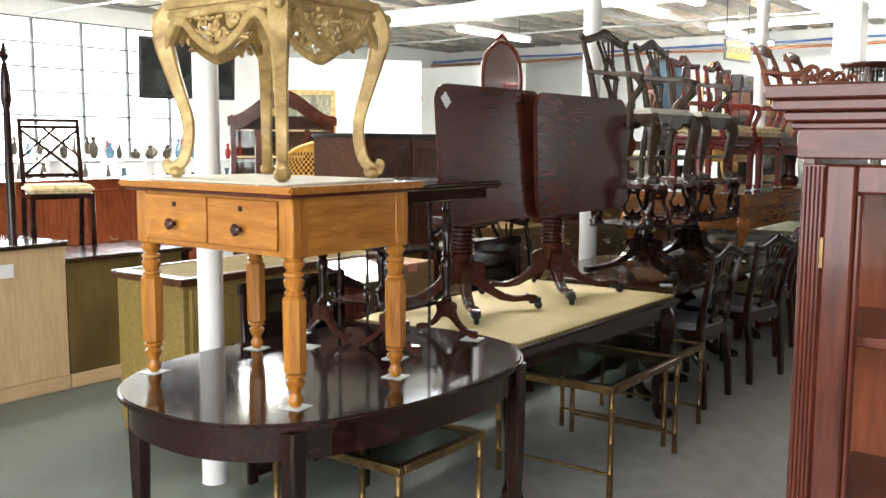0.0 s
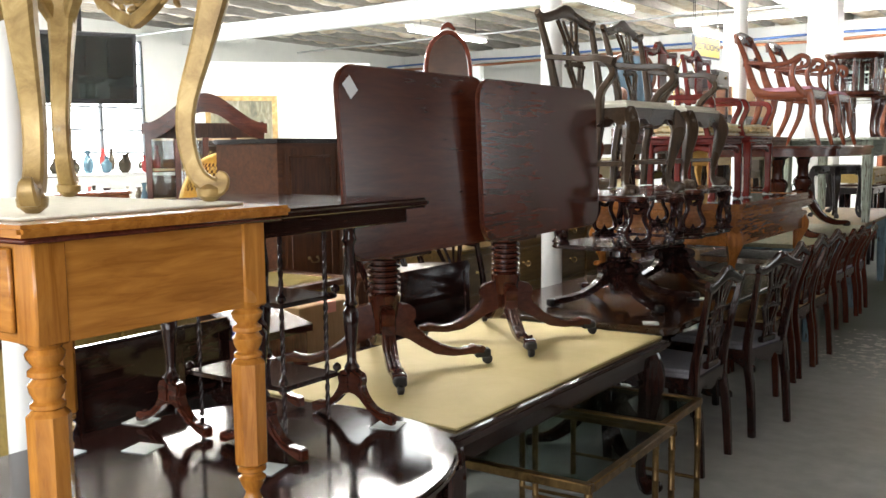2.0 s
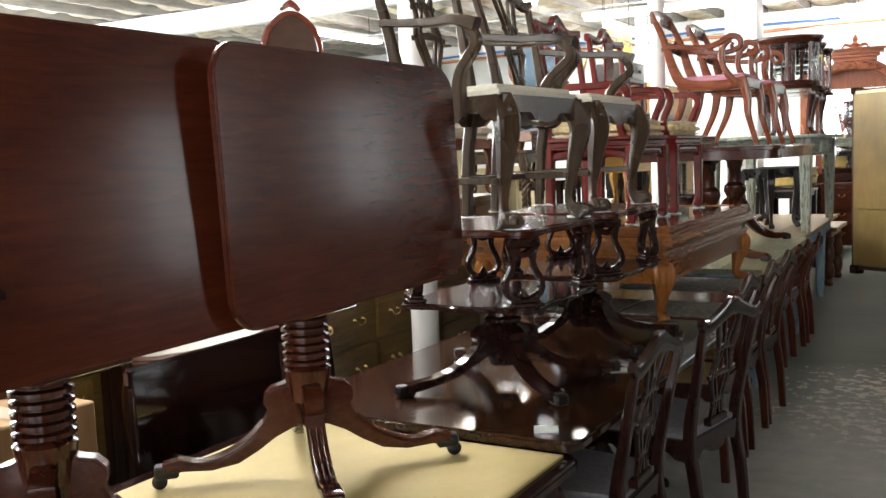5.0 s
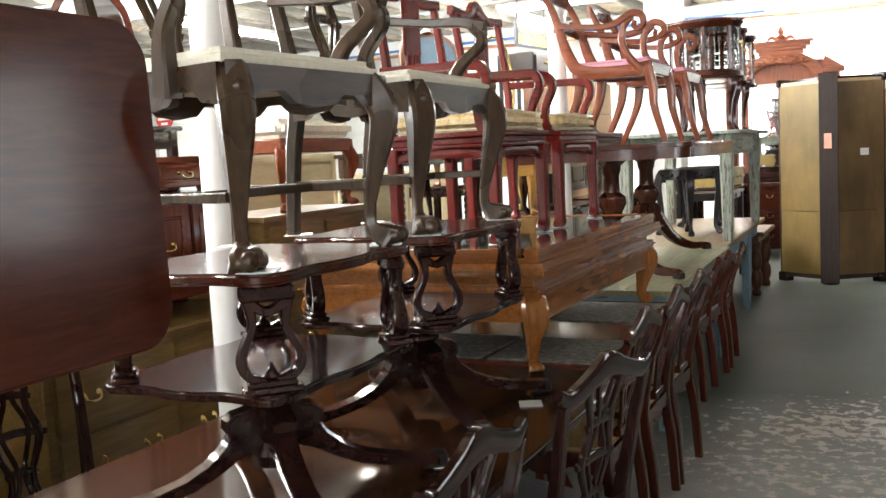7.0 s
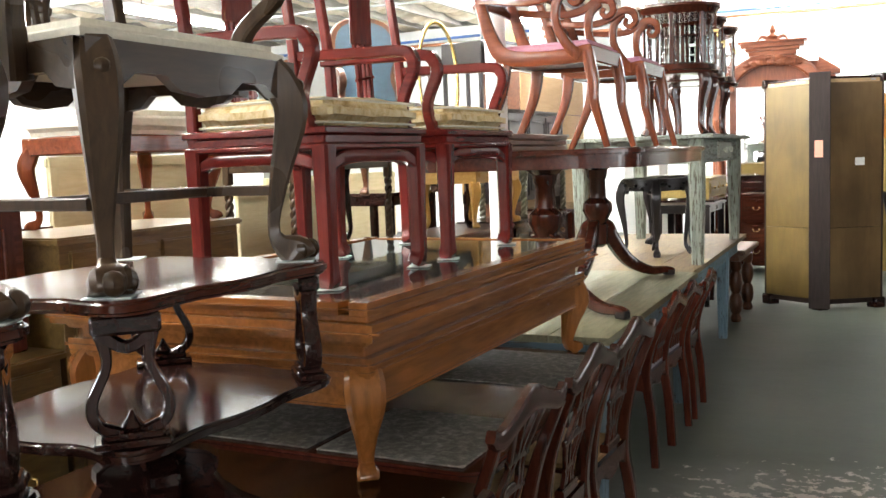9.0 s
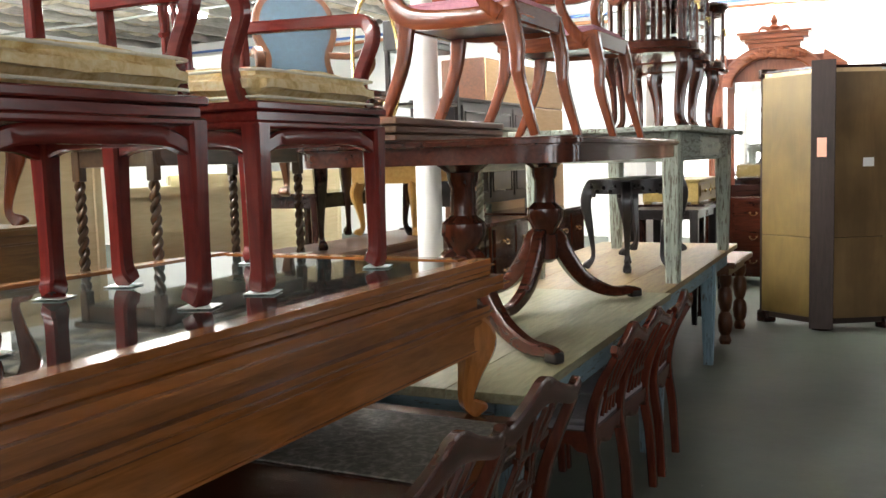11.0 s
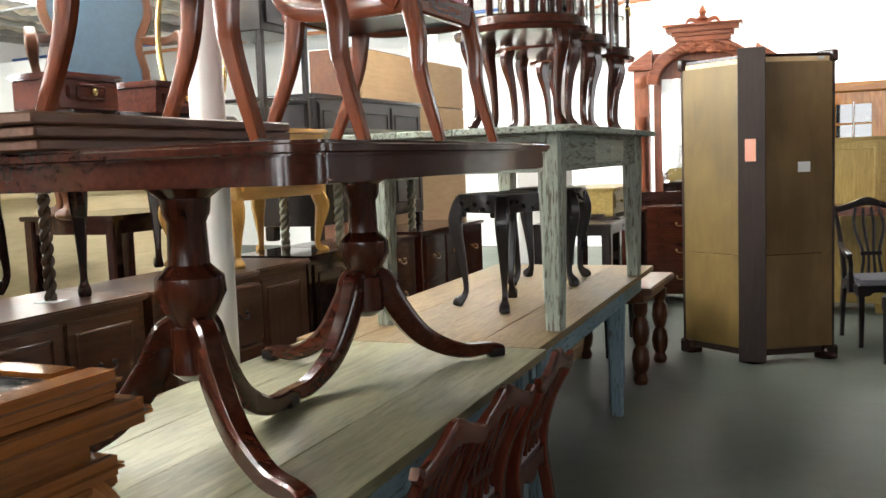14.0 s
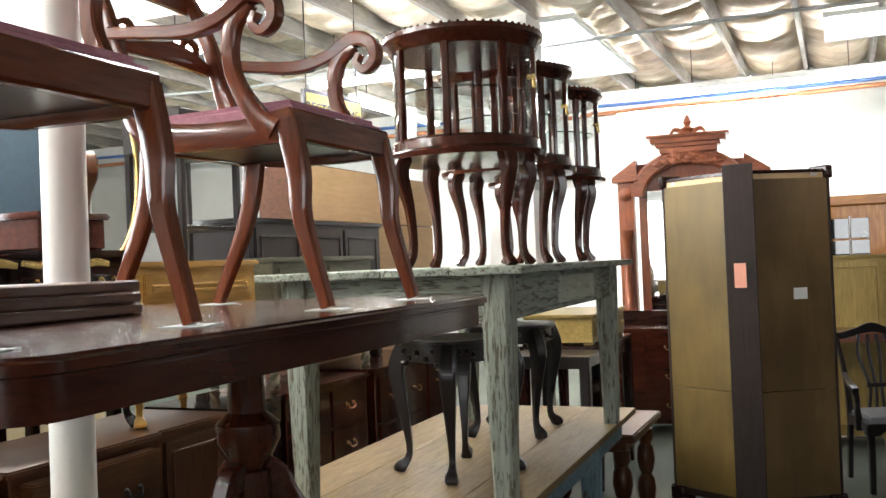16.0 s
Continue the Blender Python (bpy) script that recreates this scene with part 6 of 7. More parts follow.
bp = thing("bed_post", pose(-5.9, 3.1, 0), "tall dark turned bed post", "bed post")
part("post", L([(0.035, 0), (0.035, 0.5), (0.045, 0.55), (0.028, 0.65), (0.03, 1.2), (0.022, 1.75), (0.035, 1.8), (0.03, 1.95), (0.012, 2.05)]), DARK["z"], bp)
part("finial", L([(0.01, 2.04), (0.03, 2.08), (0.018, 2.12), (0.004, 2.17)]), DARK["z"], bp)


def arch_cabinet(m, w, d, h):
    t = thing("china_cabinet", m, "large cherry china cabinet with arched bonnet and glazed doors", "cabinet")
    part("base", B(-d / 2, d / 2, -w / 2, w / 2, 0, 0.8, 0.006), MAHOGANY["y"], t)
    part("back_panel", B(-d / 2, -d / 2 + 0.02, -w / 2, w / 2, 0.8, h - 0.2, 0), WALNUT["z"], t, "dim interior back")
    for y in (-w / 2, w / 2 - 0.03):
        part("side_panel", B(-d / 2 + 0.02, d / 2, y, y + 0.03, 0.8, h - 0.2, 0.003), MAHOGANY["z"], t)
    arc = [(y, 0.3 * (math.cos(y / (w / 2) * math.pi) * 0.5 + 0.5)) for y in [(-0.5 + i / 24) * w for i in range(25)]]
    out = [(y * 1.05, h - 0.32 + z + 0.1) for y, z in arc] + [(y * 1.05, h - 0.32 + z) for y, z in arc[::-1]]
    part("bonnet", P(out, -d / 2 - 0.02, d / 2 + 0.06, 0.01, Matrix(((0, 0, 1, 0), (1, 0, 0, 0), (0, 1, 0, 0), (0, 0, 0, 1)))), MAHOGANY["y"], t)
    part("bonnet_front", P([(y, h - 0.3 + z) for y, z in arc] + [(y, h - 0.38 + z * 0.92) for y, z in arc[::-1]], d / 2 - 0.02, d / 2 + 0.02, 0.004, Matrix(((0, 0, 1, 0), (1, 0, 0, 0), (0, 1, 0, 0), (0, 0, 0, 1)))), MAHOGANY["y"], t)
    for k in range(3):
        part("shelf", B(-d / 2 + 0.02, d / 2 - 0.03, -w / 2 + 0.03, w / 2 - 0.03, 1.05 + 0.3 * k, 1.07 + 0.3 * k, 0), PALEPLY["y"], t)
    for k in range(5):
        y = -w / 2 + k * (w - 0.06) / 4
        part("stile", B(d / 2 - 0.01, d / 2 + 0.012, y, y + 0.06, 0.82, h - 0.36, 0.004), MAHOGANY["z"], t)
    for k in range(4):
        y = -w / 2 + 0.06 + k * (w - 0.06) / 4
        pn = part("pane", B(d / 2 - 0.002, d / 2 + 0.002, y, y + (w - 0.06) / 4 - 0.06, 0.82, h - 0.36, 0), GLASS, t, "clear glass pane")
        pn.visible_shadow = False
    return t


arch_cabinet(pose(-7.95, 7.4, 0, 0, 0, -40), 1.15, 0.45, 2.03)

# wicker chair back and a black-edged cabinet
wk = thing("wicker_chair", pose(-5.25, 5.35, 0, 0, 0, -30), "honey wicker chair with rounded high back", "chair")
bm = bmesh.new()
rows_ = []
for k in range(27):
    u = k / 26
    r = 0.34 * math.sqrt(max(0.004, 1 - u ** 2.8))
    rows_.append([bm.verts.new((-0.41 + 0.16 * math.cos(a), r * math.sin(a), 0.9 + 0.62 * u)) for a in [math.pi / 2 + math.pi * i / 40 for i in range(41)]])
for k in range(26):
    for i in range(40):
        if not (15 <= k <= 22 and (i + k) % 2 and 3 < i < 36):
            bm.faces.new((rows_[k][i], rows_[k][i + 1], rows_[k + 1][i + 1], rows_[k + 1][i]))
bmesh.ops.solidify(bm, geom=bm.faces[:], thickness=0.014)
part("backrest", bm, WICKER, wk, "woven back with a pierced band")
part("rim", S([(-0.41, 0.34 * math.sqrt(max(0.004, 1 - abs(q) ** 2.8)) * (1 if q2 else -1), 0.9 + 0.62 * abs(q)) for q, q2 in [(0.0, 0), (0.4, 0), (0.7, 0), (0.9, 0), (1.0, 0), (1.0, 1), (0.9, 1), (0.7, 1), (0.4, 1), (0.0, 1)]], [0.03] * 10, 4, (1, 0, 0), round_=True), WICKER, wk)
part("seat", L([(0.34, 0.35), (0.36, 0.4), (0.36, 0.46), (0.3, 0.48)]), WICKER, wk)
part("base", L([(0.32, 0), (0.28, 0.2), (0.33, 0.36)]), WICKER, wk)
part("back_stem", B(-0.42, -0.3, -0.22, 0.22, 0.4, 0.95, 0.03), WICKER, wk)
chest(pose(-4.5, 5.2, 0, 0, 0, 0), 0.95, 0.5, 1.6, WALNUT, 2, 1, "walnut cabinet with black top and frame", "cabinet", "cabinet", top=EBONY["y"], doors=True)


def cheval(m):
    t = thing("mirror", m, "arched dressing mirror in a slim dark red frame", "mirror")
    pts = [(0, -0.17, 0), (0, -0.19, 0.3), (0, -0.16, 0.5), (0, -0.08, 0.6), (0, 0, 0.63), (0, 0.08, 0.6), (0, 0.16, 0.5), (0, 0.19, 0.3), (0, 0.17, 0)]
    part("frame", S(pts, [0.034] * 9, 5, (1, 0, 0)), REDM["y"], t)
    o = [(p.y, p.z) for p in curve_points(pts, 4)]
    part("glass", P(o, -0.004, 0.004, 0, Matrix(((0, 0, 1, 0), (1, 0, 0, 0), (0, 1, 0, 0), (0, 0, 0, 1)))), MIRROR, t, "mirror glass")
    part("crest", S([(0, -0.06, 0.65), (0, 0, 0.69), (0, 0.06, 0.65)], [0.02, 0.04, 0.02], 4, (1, 0, 0)), REDM["y"], t)
    part("foot", B(-0.09, 0.09, -0.2, 0.2, -0.06, 0.0, 0.01), REDM["y"], t)
    return t


chest(pose(-4.75, 7.1, 0, 0, 0, -10), 1.1, 0.5, 1.28, MAHOGANY, 2, 4, "mahogany chest of drawers with brass pulls", "chest_of_drawers", "chest of drawers")
plain_table(pose(-4.75, 7.1, 1.28, 0, 0, -10), 0.7, 0.4, 0.46, DARK, "small dark side table standing on a chest")
cheval(pose(-4.7, 7.05, 1.8, 0, 0, -32))


def television(m):
    t = thing("television", m, "flat black television hung high", "television")
    part("case", B(-0.02, 0.02, -0.42, 0.42, -0.27, 0.27, 0.008), BLACKPLASTIC, t)
    part("screen", B(0.02, 0.022, -0.39, 0.39, -0.23, 0.24, 0), DARKGLASS, t, "dark glossy screen")
    part("bracket", B(-0.1, -0.02, -0.03, 0.03, -0.1, 2.05, 0.004), IRON, t)
    return t


television(pose(-6.9, 5.3, 2.18, 0, 8, -28))

# shelves of small wares before the window wall
def ware_shelf(m, w, label):
    t = thing("shelf_unit", m, label, "shelf", "shelf units")
    for z in (0.5, 0.9, 1.3):
        part("shelf", B(-0.2, 0.2, -w / 2, w / 2, z, z + 0.03, 0.002), WHITE, t)
    for y in (-w / 2 + 0.02, w / 2 - 0.02):
        part("upright", B(-0.2, 0.2, y - 0.02, y + 0.02, 0, 1.6, 0.002), WHITE, t)
    part("foot_board", B(-0.18, 0.18, -w / 2, w / 2, 0.05, 0.08, 0), WHITE, t)
    return t


rn = random.Random(21)
VASE = [surface("glaze_blue", [(0.05, 0.12, 0.2), (0.2, 0.35, 0.42)], 0.2), surface("glaze_cream", [(0.5, 0.45, 0.35), (0.7, 0.66, 0.55)], 0.3), surface("glaze_red", [(0.3, 0.03, 0.03), (0.5, 0.06, 0.05)], 0.25), surface("bronze_figurine", [(0.03, 0.025, 0.02), (0.1, 0.08, 0.05)], 0.4, metal=0.5)]
for mx, my, rz, w in ((-9.2, 6.6, -50, 2.4), (-10.5, 8.8, -50, 2.4), (-12.6, 6.4, 0, 3.6)):
    m = pose(mx, my, 0, 0, 0, rz)
    ware_shelf(m, w, "white shelf unit crowded with small ornaments")
    for z in (0.53, 0.93, 1.33):
        for k in range(int(w / 0.17)):
            y = -w / 2 + 0.12 + k * 0.17 + rn.uniform(-0.03, 0.03)
            hh, rr = rn.uniform(0.1, 0.3), rn.uniform(0.03, 0.065)
            prof = [(rr * 0.6, 0), (rr, hh * 0.3), (rr * rn.uniform(0.7, 1.1), hh * 0.55), (rr * 0.35, hh * 0.8), (rr * rn.uniform(0.4, 0.7), hh)]
            v = tagged(part("ornament", L(prof, seg=12), VASE[(0, 1, 3, 3, 2, 3, 3)[rn.randrange(7)]]), rn.choice(("small glazed vase among ornaments on a shelf", "small dark figurine among ornaments on a shelf")), "ornament", "ornaments on the shelves")
            v.matrix_world = m @ pose(rn.uniform(-0.08, 0.1), y, z)
for k, (px, py, pz, w, h) in enumerate(((-11.5, 11.2, 2.0, 1.1, 0.8), (-10.9, 12.6, 2.1, 0.9, 0.55))):
    t = thing("painting", pose(px, py, pz, 0, 0, -42), ("framed dim landscape painting hung up high", "framed small landscape painting hung up high")[k], "painting", "hung paintings")
    part("frame", ring(bmesh.new(), [(-w / 2, -h / 2), (w / 2, -h / 2), (w / 2, h / 2), (-w / 2, h / 2)], [(-w / 2 + 0.08, -h / 2 + 0.08), (w / 2 - 0.08, -h / 2 + 0.08), (w / 2 - 0.08, h / 2 - 0.08), (-w / 2 + 0.08, h / 2 - 0.08)], -0.03, 0.03), GILT, t)
    part("canvas", B(-w / 2 + 0.07, w / 2 - 0.07, -h / 2 + 0.07, h / 2 - 0.07, -0.02, 0.0, 0), surface("dim_landscape_%d" % k, [(0.05, 0.06, 0.04), (0.2, 0.19, 0.12), (0.4, 0.4, 0.36)], 0.4, (1, 3, 1), 4, 0), t)
    for c in t.children:
        c.data.transform(Matrix(((0, 0, 1, 0), (1, 0, 0, 0), (0, 1, 0, 0), (0, 0, 0, 1))))

iw = structure(part("wall_inner", B(-0.06, -0.04, -1.4, 1.4, 0, 2.95, 0), WALLWHITE, smooth=False), "white painted partition with pictures", "wall")
iw.matrix_world = pose(-11.25, 11.9, 0, 0, 0, -42) @ pose(0, 0, 0)
# dim partition with the red disc
part_wall = structure(part("wall_inner", B(-15.5, -12.0, 18.9, 19.05, 0, 3.4, 0), WALLWHITE, smooth=False), "white painted partition wall", "wall")
dsc = thing("round_sign", pose(-15.26, 18.875, 2.65, 90, 0, 0), "round red enamel sign with white bars", "sign")
part("disc", L([(0.225, -0.02), (0.235, 0.0), (0.225, 0.015)], seg=40), REDPAINT, dsc)
for y, w in ((0.09, 0.2), (-0.01, 0.34), (-0.11, 0.18)):
    part("white_bar", B(-w / 2, w / 2, y - 0.025, y + 0.025, 0.015, 0.02, 0), PAPER, dsc)
ps = thing("poster_frame", pose(-13.3, 14.9, 2.5, 0, 0, 45), "dark framed board with a red heading", "sign")
part("board", B(-0.02, 0.02, -0.2, 0.2, -0.3, 0.3, 0.004), BLACKPLASTIC, ps)
part("heading", B(0.02, 0.026, -0.19, 0.19, 0.18, 0.29, 0), REDPAINT, ps)
tagged(part("sign_post", B(-13.33, -13.27, 14.87, 14.93, 0, 2.25, 0.004), WHITE), "slim white post holding a dark board", "sign post")

# low dressers behind the tilted tops and the tiered stands
chest(pose(-4.0, 6.42, 0), 1.24, 0.5, 0.9, BRONZEWOOD, 2, 3, "bronze-brown dresser with brass bail pulls behind the tables", group="walnut dressers", pulls=BRIGHTBRASS)
chest(pose(-4.03, 7.57, 0), 0.96, 0.5, 1.28, BRONZEWOOD, 2, 5, "tall bronze-brown chest with brass pulls and a moulded top", "chest_of_drawers", "chest of drawers", group="walnut dressers", pulls=BRIGHTBRASS)
chest(pose(-4.1, 8.45, 0), 0.72, 0.52, 0.98, OAK, 2, 3, "bow-front honey dresser with brass bail pulls", group="walnut dressers", bow=0.03, pulls=BRIGHTBRASS)
for y, rz in ((5.55, 165), (5.05, 190)):
    carved_chair(pose(-3.42, y, 0, 0, 0, rz - 180), DARK, GREYCLOTH, "dark mahogany dining chair behind the polished table", "dark dining chairs", w=0.52, d=0.44, seat=0.46, back=0.96)

# stool with pale cover on a dresser, cream panels behind
st = thing("stool", pose(-4.08, 7.72, 1.28), "upholstered white stool with brown cabriole legs on a dresser", "stool")
part("seat", B(-0.22, 0.22, -0.34, 0.34, 0.36, 0.46, 0.035, seg=3), CREAM, st)
part("frame", B(-0.21, 0.21, -0.33, 0.33, 0.29, 0.362, 0.006), CHERRY["y"], st)
for sx in (-1, 1):
    for sy in (-1, 1):
        part("leg", cabriole(bmesh.new(), sx * 0.18, sy * 0.3, 0, 0.31, (sx * 0.7, sy * 0.7), 0.05, 0.03, 0.045), CHERRY["z"], st)
chest(pose(-4.05, 6.68, 0.9), 0.66, 0.4, 0.52, REDM, 2, 1, "dark red carved cabinet with two doors, standing on a dresser", "small_cabinet", "cabinet", doors=True, legs=0.08, pulls=BRIGHTBRASS)
chest(pose(-4.05, 6.72, 1.42), 0.46, 0.3, 0.15, CHERRY, 1, 1, "small cherry jewellery chest on a cabinet", "small_chest", "chest", legs=0.02, pulls=BRIGHTBRASS)
chest(pose(-4.62, 6.2, 0), 0.9, 0.4, 1.25, REDM, 2, 4, "tall dark red chest of drawers", "chest_of_drawers", "chest of drawers")
for x, y, w, z0, h in ((-4.75, 8.55, 1.3, 1.05, 0.52), (-4.75, 9.75, 1.0, 0.9, 0.45), (-5.3, 11.2, 1.9, 1.0, 0.4)):
    pn = upright_panel("headboard", x, y - w / 2, y + w / 2, 0, z0 + h, PALEWOOD, "cream painted headboard standing upright behind a table", "headboard")

plain_table(pose(-4.22, 9.3, 1.0, 0, 0, 2), 1.14, 0.5, 0.56, CARVED, "grey-brown table on barley-twist legs, raised on a sideboard", "twist", 0.044, 0.07)
for y in (8.78, 9.82):
    card(-4.02, y, 0.9995, 8, 0.09)

# sideboards whose tops carry other pieces
chest(pose(-4.05, 9.46, 0), 1.24, 0.48, 1.0, WALNUT, 3, 2, "long walnut sideboard under a barley-twist table", "sideboard", "sideboard", "sideboards", pulls=IRON)
chest(pose(-4.03, 10.46, 0), 0.7, 0.48, 1.0, WALNUT, 1, 3, "bow-front walnut sideboard section with drawers", "sideboard", "sideboard", "sideboards", bow=0.05, pulls=IRON)
chest(pose(-4.05, 11.06, 0), 0.46, 0.48, 1.0, WALNUT, 1, 1, "walnut sideboard section with a panelled door", "sideboard", "sideboard", "sideboards", doors=True, pulls=IRON)
chest(pose(-4.05, 11.53, 0), 0.42, 0.46, 1.01, DARK, 1, 1, "dark sideboard section with one door", "sideboard", "sideboard", "sideboards", doors=True)
chest(pose(-4.05, 12.2, 0), 0.84, 0.46, 1.01, MAHOGANY, 2, 4, "dark mahogany sideboard section with small drawers", "sideboard", "sideboard", "sideboards")
chest(pose(-4.05, 13.25, 0), 1.1, 0.48, 1.02, MAHOGANY, 3, 3, "dark mahogany dresser with brass pulls", "sideboard", "sideboard", "sideboards")
chest(pose(-4.12, 11.25, 1.0), 0.82, 0.46, 0.67, YELLOWOAK, 1, 2, "yellow oak dresser with brass knobs on cabriole legs, on a sideboard", legs=0.32, leg_kind="cabriole", knob=True)
chest(pose(-4.12, 12.35, 1.02), 1.05, 0.45, 0.66, GREYGREEN, 2, 1, "grey-green sideboard on barley-twist legs, standing on another", "sideboard", "sideboard", legs=0.34, leg_kind="twist")
inl = chest(pose(-4.2, 10.42, 1.0), 1.0, 0.5, 0.72, DARK, 3, 1, "dark dressing table with gilt inlay on slim cabriole legs", "dressing_table", "table", pulls=BRIGHTBRASS, legs=0.5, leg_kind="cabriole")
for k in (-0.22, 0.0, 0.22):
    part("inlay", S([(0.268, k - 0.1, 0.675), (0.27, k - 0.03, 0.665), (0.27, k + 0.03, 0.675), (0.268, k + 0.1, 0.665)], [(0.02, 0.008), (0.03, 0.008), (0.03, 0.008), (0.02, 0.008)], 4, (0, 0, 1)), BRIGHTBRASS, inl, "gilt scroll inlay")
for y, w in ((10.1, 0.32), (10.66, 0.34)):
    chest(pose(-4.15, y, 1.72), w, 0.24, 0.15, REDM, 1, 1, "small curved red-brown box on a dressing table", "box", "box", "small boxes", legs=0.01, knob=True)


def blue_chair(m):
    """A spoon-back chair, its back carried high; +x is the front."""
    t = thing("upholstered_chair", m, "carved spoon-back chair in slate blue leather, raised on a stand", "chair")
    o = [(-0.1, 0.0), (0.1, 0.0), (0.17, 0.1), (0.15, 0.24), (0.2, 0.38), (0.17, 0.52), (0.08, 0.58), (-0.08, 0.58), (-0.17, 0.52), (-0.2, 0.38), (-0.15, 0.24), (-0.17, 0.1)]
    pts = [(p.x, p.y) for p in curve_points([Vector((x, y, 0)) for x, y in o + [o[0]]], 4)][:-1]
    lean = Matrix.Translation((0, 0, 0.44)) @ Matrix.Rotation(radians(-12), 4, "Y")
    toy = lean @ Matrix(((0, 0, 1, 0), (1, 0, 0, 0), (0, 1, 0, 0), (0, 0, 0, 1)))
    part("backrest", P(pts, -0.02, 0.025, 0.014, toy, 2), BLUECLOTH, t)
    part("back_frame", S([tuple(lean @ Vector((0.0, x, y))) for x, y in o + [o[0]]], [0.042] * 13, 5, (1, 0, 0)), WALNUT["z"], t)
    part("crest", L([(0.02, 0), (0.045, 0.015), (0.03, 0.04), (0.008, 0.055)], m=lean @ pose(0, 0, 0.585), seg=12), WALNUT["z"], t)
    part("seat", B(0.0, 0.48, -0.26, 0.26, 0.36, 0.45, 0.035, seg=3), BLUECLOTH, t)
    part("seat_rail", B(0.01, 0.47, -0.25, 0.25, 0.29, 0.365, 0.008), WALNUT["y"], t)
    for sx, ox in ((0.05, -0.6), (0.42, 0.7)):
        for sy in (-1, 1):
            part("leg", cabriole(bmesh.new(), sx, sy * 0.2, 0, 0.31, (ox, sy * 0.5), 0.05, 0.03, 0.045), WALNUT["z"], t)
    for sy in (-1, 1):
        part("arm", S([(-0.06, sy * 0.17, 0.7), (0.1, sy * 0.25, 0.68), (0.26, sy * 0.27, 0.68), (0.31, sy * 0.27, 0.62), (0.25, sy * 0.26, 0.55), (0.3, sy * 0.24, 0.42)], [0.035, 0.035, 0.04, 0.045, 0.03, 0.04], 5), WALNUT["x"], t)
    return t


plain_table(pose(-4.8, 11.05, 0), 0.76, 0.62, 1.27, DARK, "tall dark stand carrying the blue chair", "square", 0.06, 0.07)
blue_chair(pose(-4.85, 11.05, 1.27, 0, 0, -40) @ Matrix.Scale(1.3, 4))
gf = thing("oval_mirror", pose(-4.25, 11.05, 1.67, 0, -3, -30), "slim oval gilt frame stood upright on a chest", "frame")
ov = [(0, 0.17 * math.cos(a), 0.42 + 0.42 * math.sin(a)) for a in [2 * math.pi * k / 24 for k in range(25)]]
part("rim", S(ov, [0.028] * 25, 2, (1, 0, 0), round_=True), BRIGHTBRASS, gf)
part("foot", B(-0.05, 0.05, -0.1, 0.1, -0.01, 0.015, 0.003), BRIGHTBRASS, gf)

# tall little drawer table and the crates beyond
tt = thing("drawer_stand", pose(-4.2, 11.55, 1.66), "tall dark stand with one drawer and a lower shelf", "stand")
part("drawer_box", B(-0.17, 0.17, -0.23, 0.23, 0.52, 0.72, 0.006), EBONY["y"], tt)
part("drawer", B(0.17, 0.182, -0.19, 0.19, 0.56, 0.69, 0.004), EBONY["y"], tt)
part("knob", L([(0.008, 0), (0.009, 0.012), (0.018, 0.022), (0.01, 0.03)], m=pose(0.182, 0, 0.63, 0, 90, 0), seg=12), BRIGHTBRASS, tt)
part("shelf", B(-0.16, 0.16, -0.22, 0.22, 0.16, 0.18, 0.003), EBONY["y"], tt)
for sx in (-1, 1):
    for sy in (-1, 1):
        part("leg", B(sx * 0.15 - 0.015, sx * 0.15 + 0.015, sy * 0.21 - 0.015, sy * 0.21 + 0.015, 0, 0.53, 0.003), EBONY["z"], tt)
chest(pose(-4.35, 12.75, 1.02), 1.5, 0.4, 0.88, EBONY, 3, 1, "grey-black hutch with carved V panels", "hutch", "hutch", doors=True)
t = thing("tall_cabinet", pose(-4.63, 14.05, 0), "tall cabinet back of tan board with a joint across", "cabinet")
part("upper_board", B(0.2, 0.215, -0.95, 0.95, 1.93, 2.29, 0.002), TANBOARD["y"], t)
part("lower_board", B(0.2, 0.215, -0.95, 0.95, 0.75, 1.92, 0.002), TANBOARD["y"], t)
part("body", B(-0.2, 0.199, -0.96, 0.96, 0.0, 2.3, 0.004), WALNUT["y"], t)
chest(pose(-3.15, 14.75, 1.0), 1.0, 0.5, 0.22, OLIVE, 2, 1, "flat olive-brown drawer case on slim legs", "drawer_case", "drawer case", legs=0.02, knob=True)
plain_table(pose(-3.15, 14.75, 0), 1.1, 0.62, 1.0, DARK, "dark tall table with turned legs", "square", 0.08, 0.1)
plain_table(pose(-3.1, 14.2, 0.0), 0.9, 0.6, 0.98, EBONY, "dark side table beside the bench", "square", 0.07, 0.06)
leanb = upright_panel("board", -3.05, 13.4, 13.75, 0.0, 0.55, PALEPLY, "pale board leaning under a table", "board", 12)


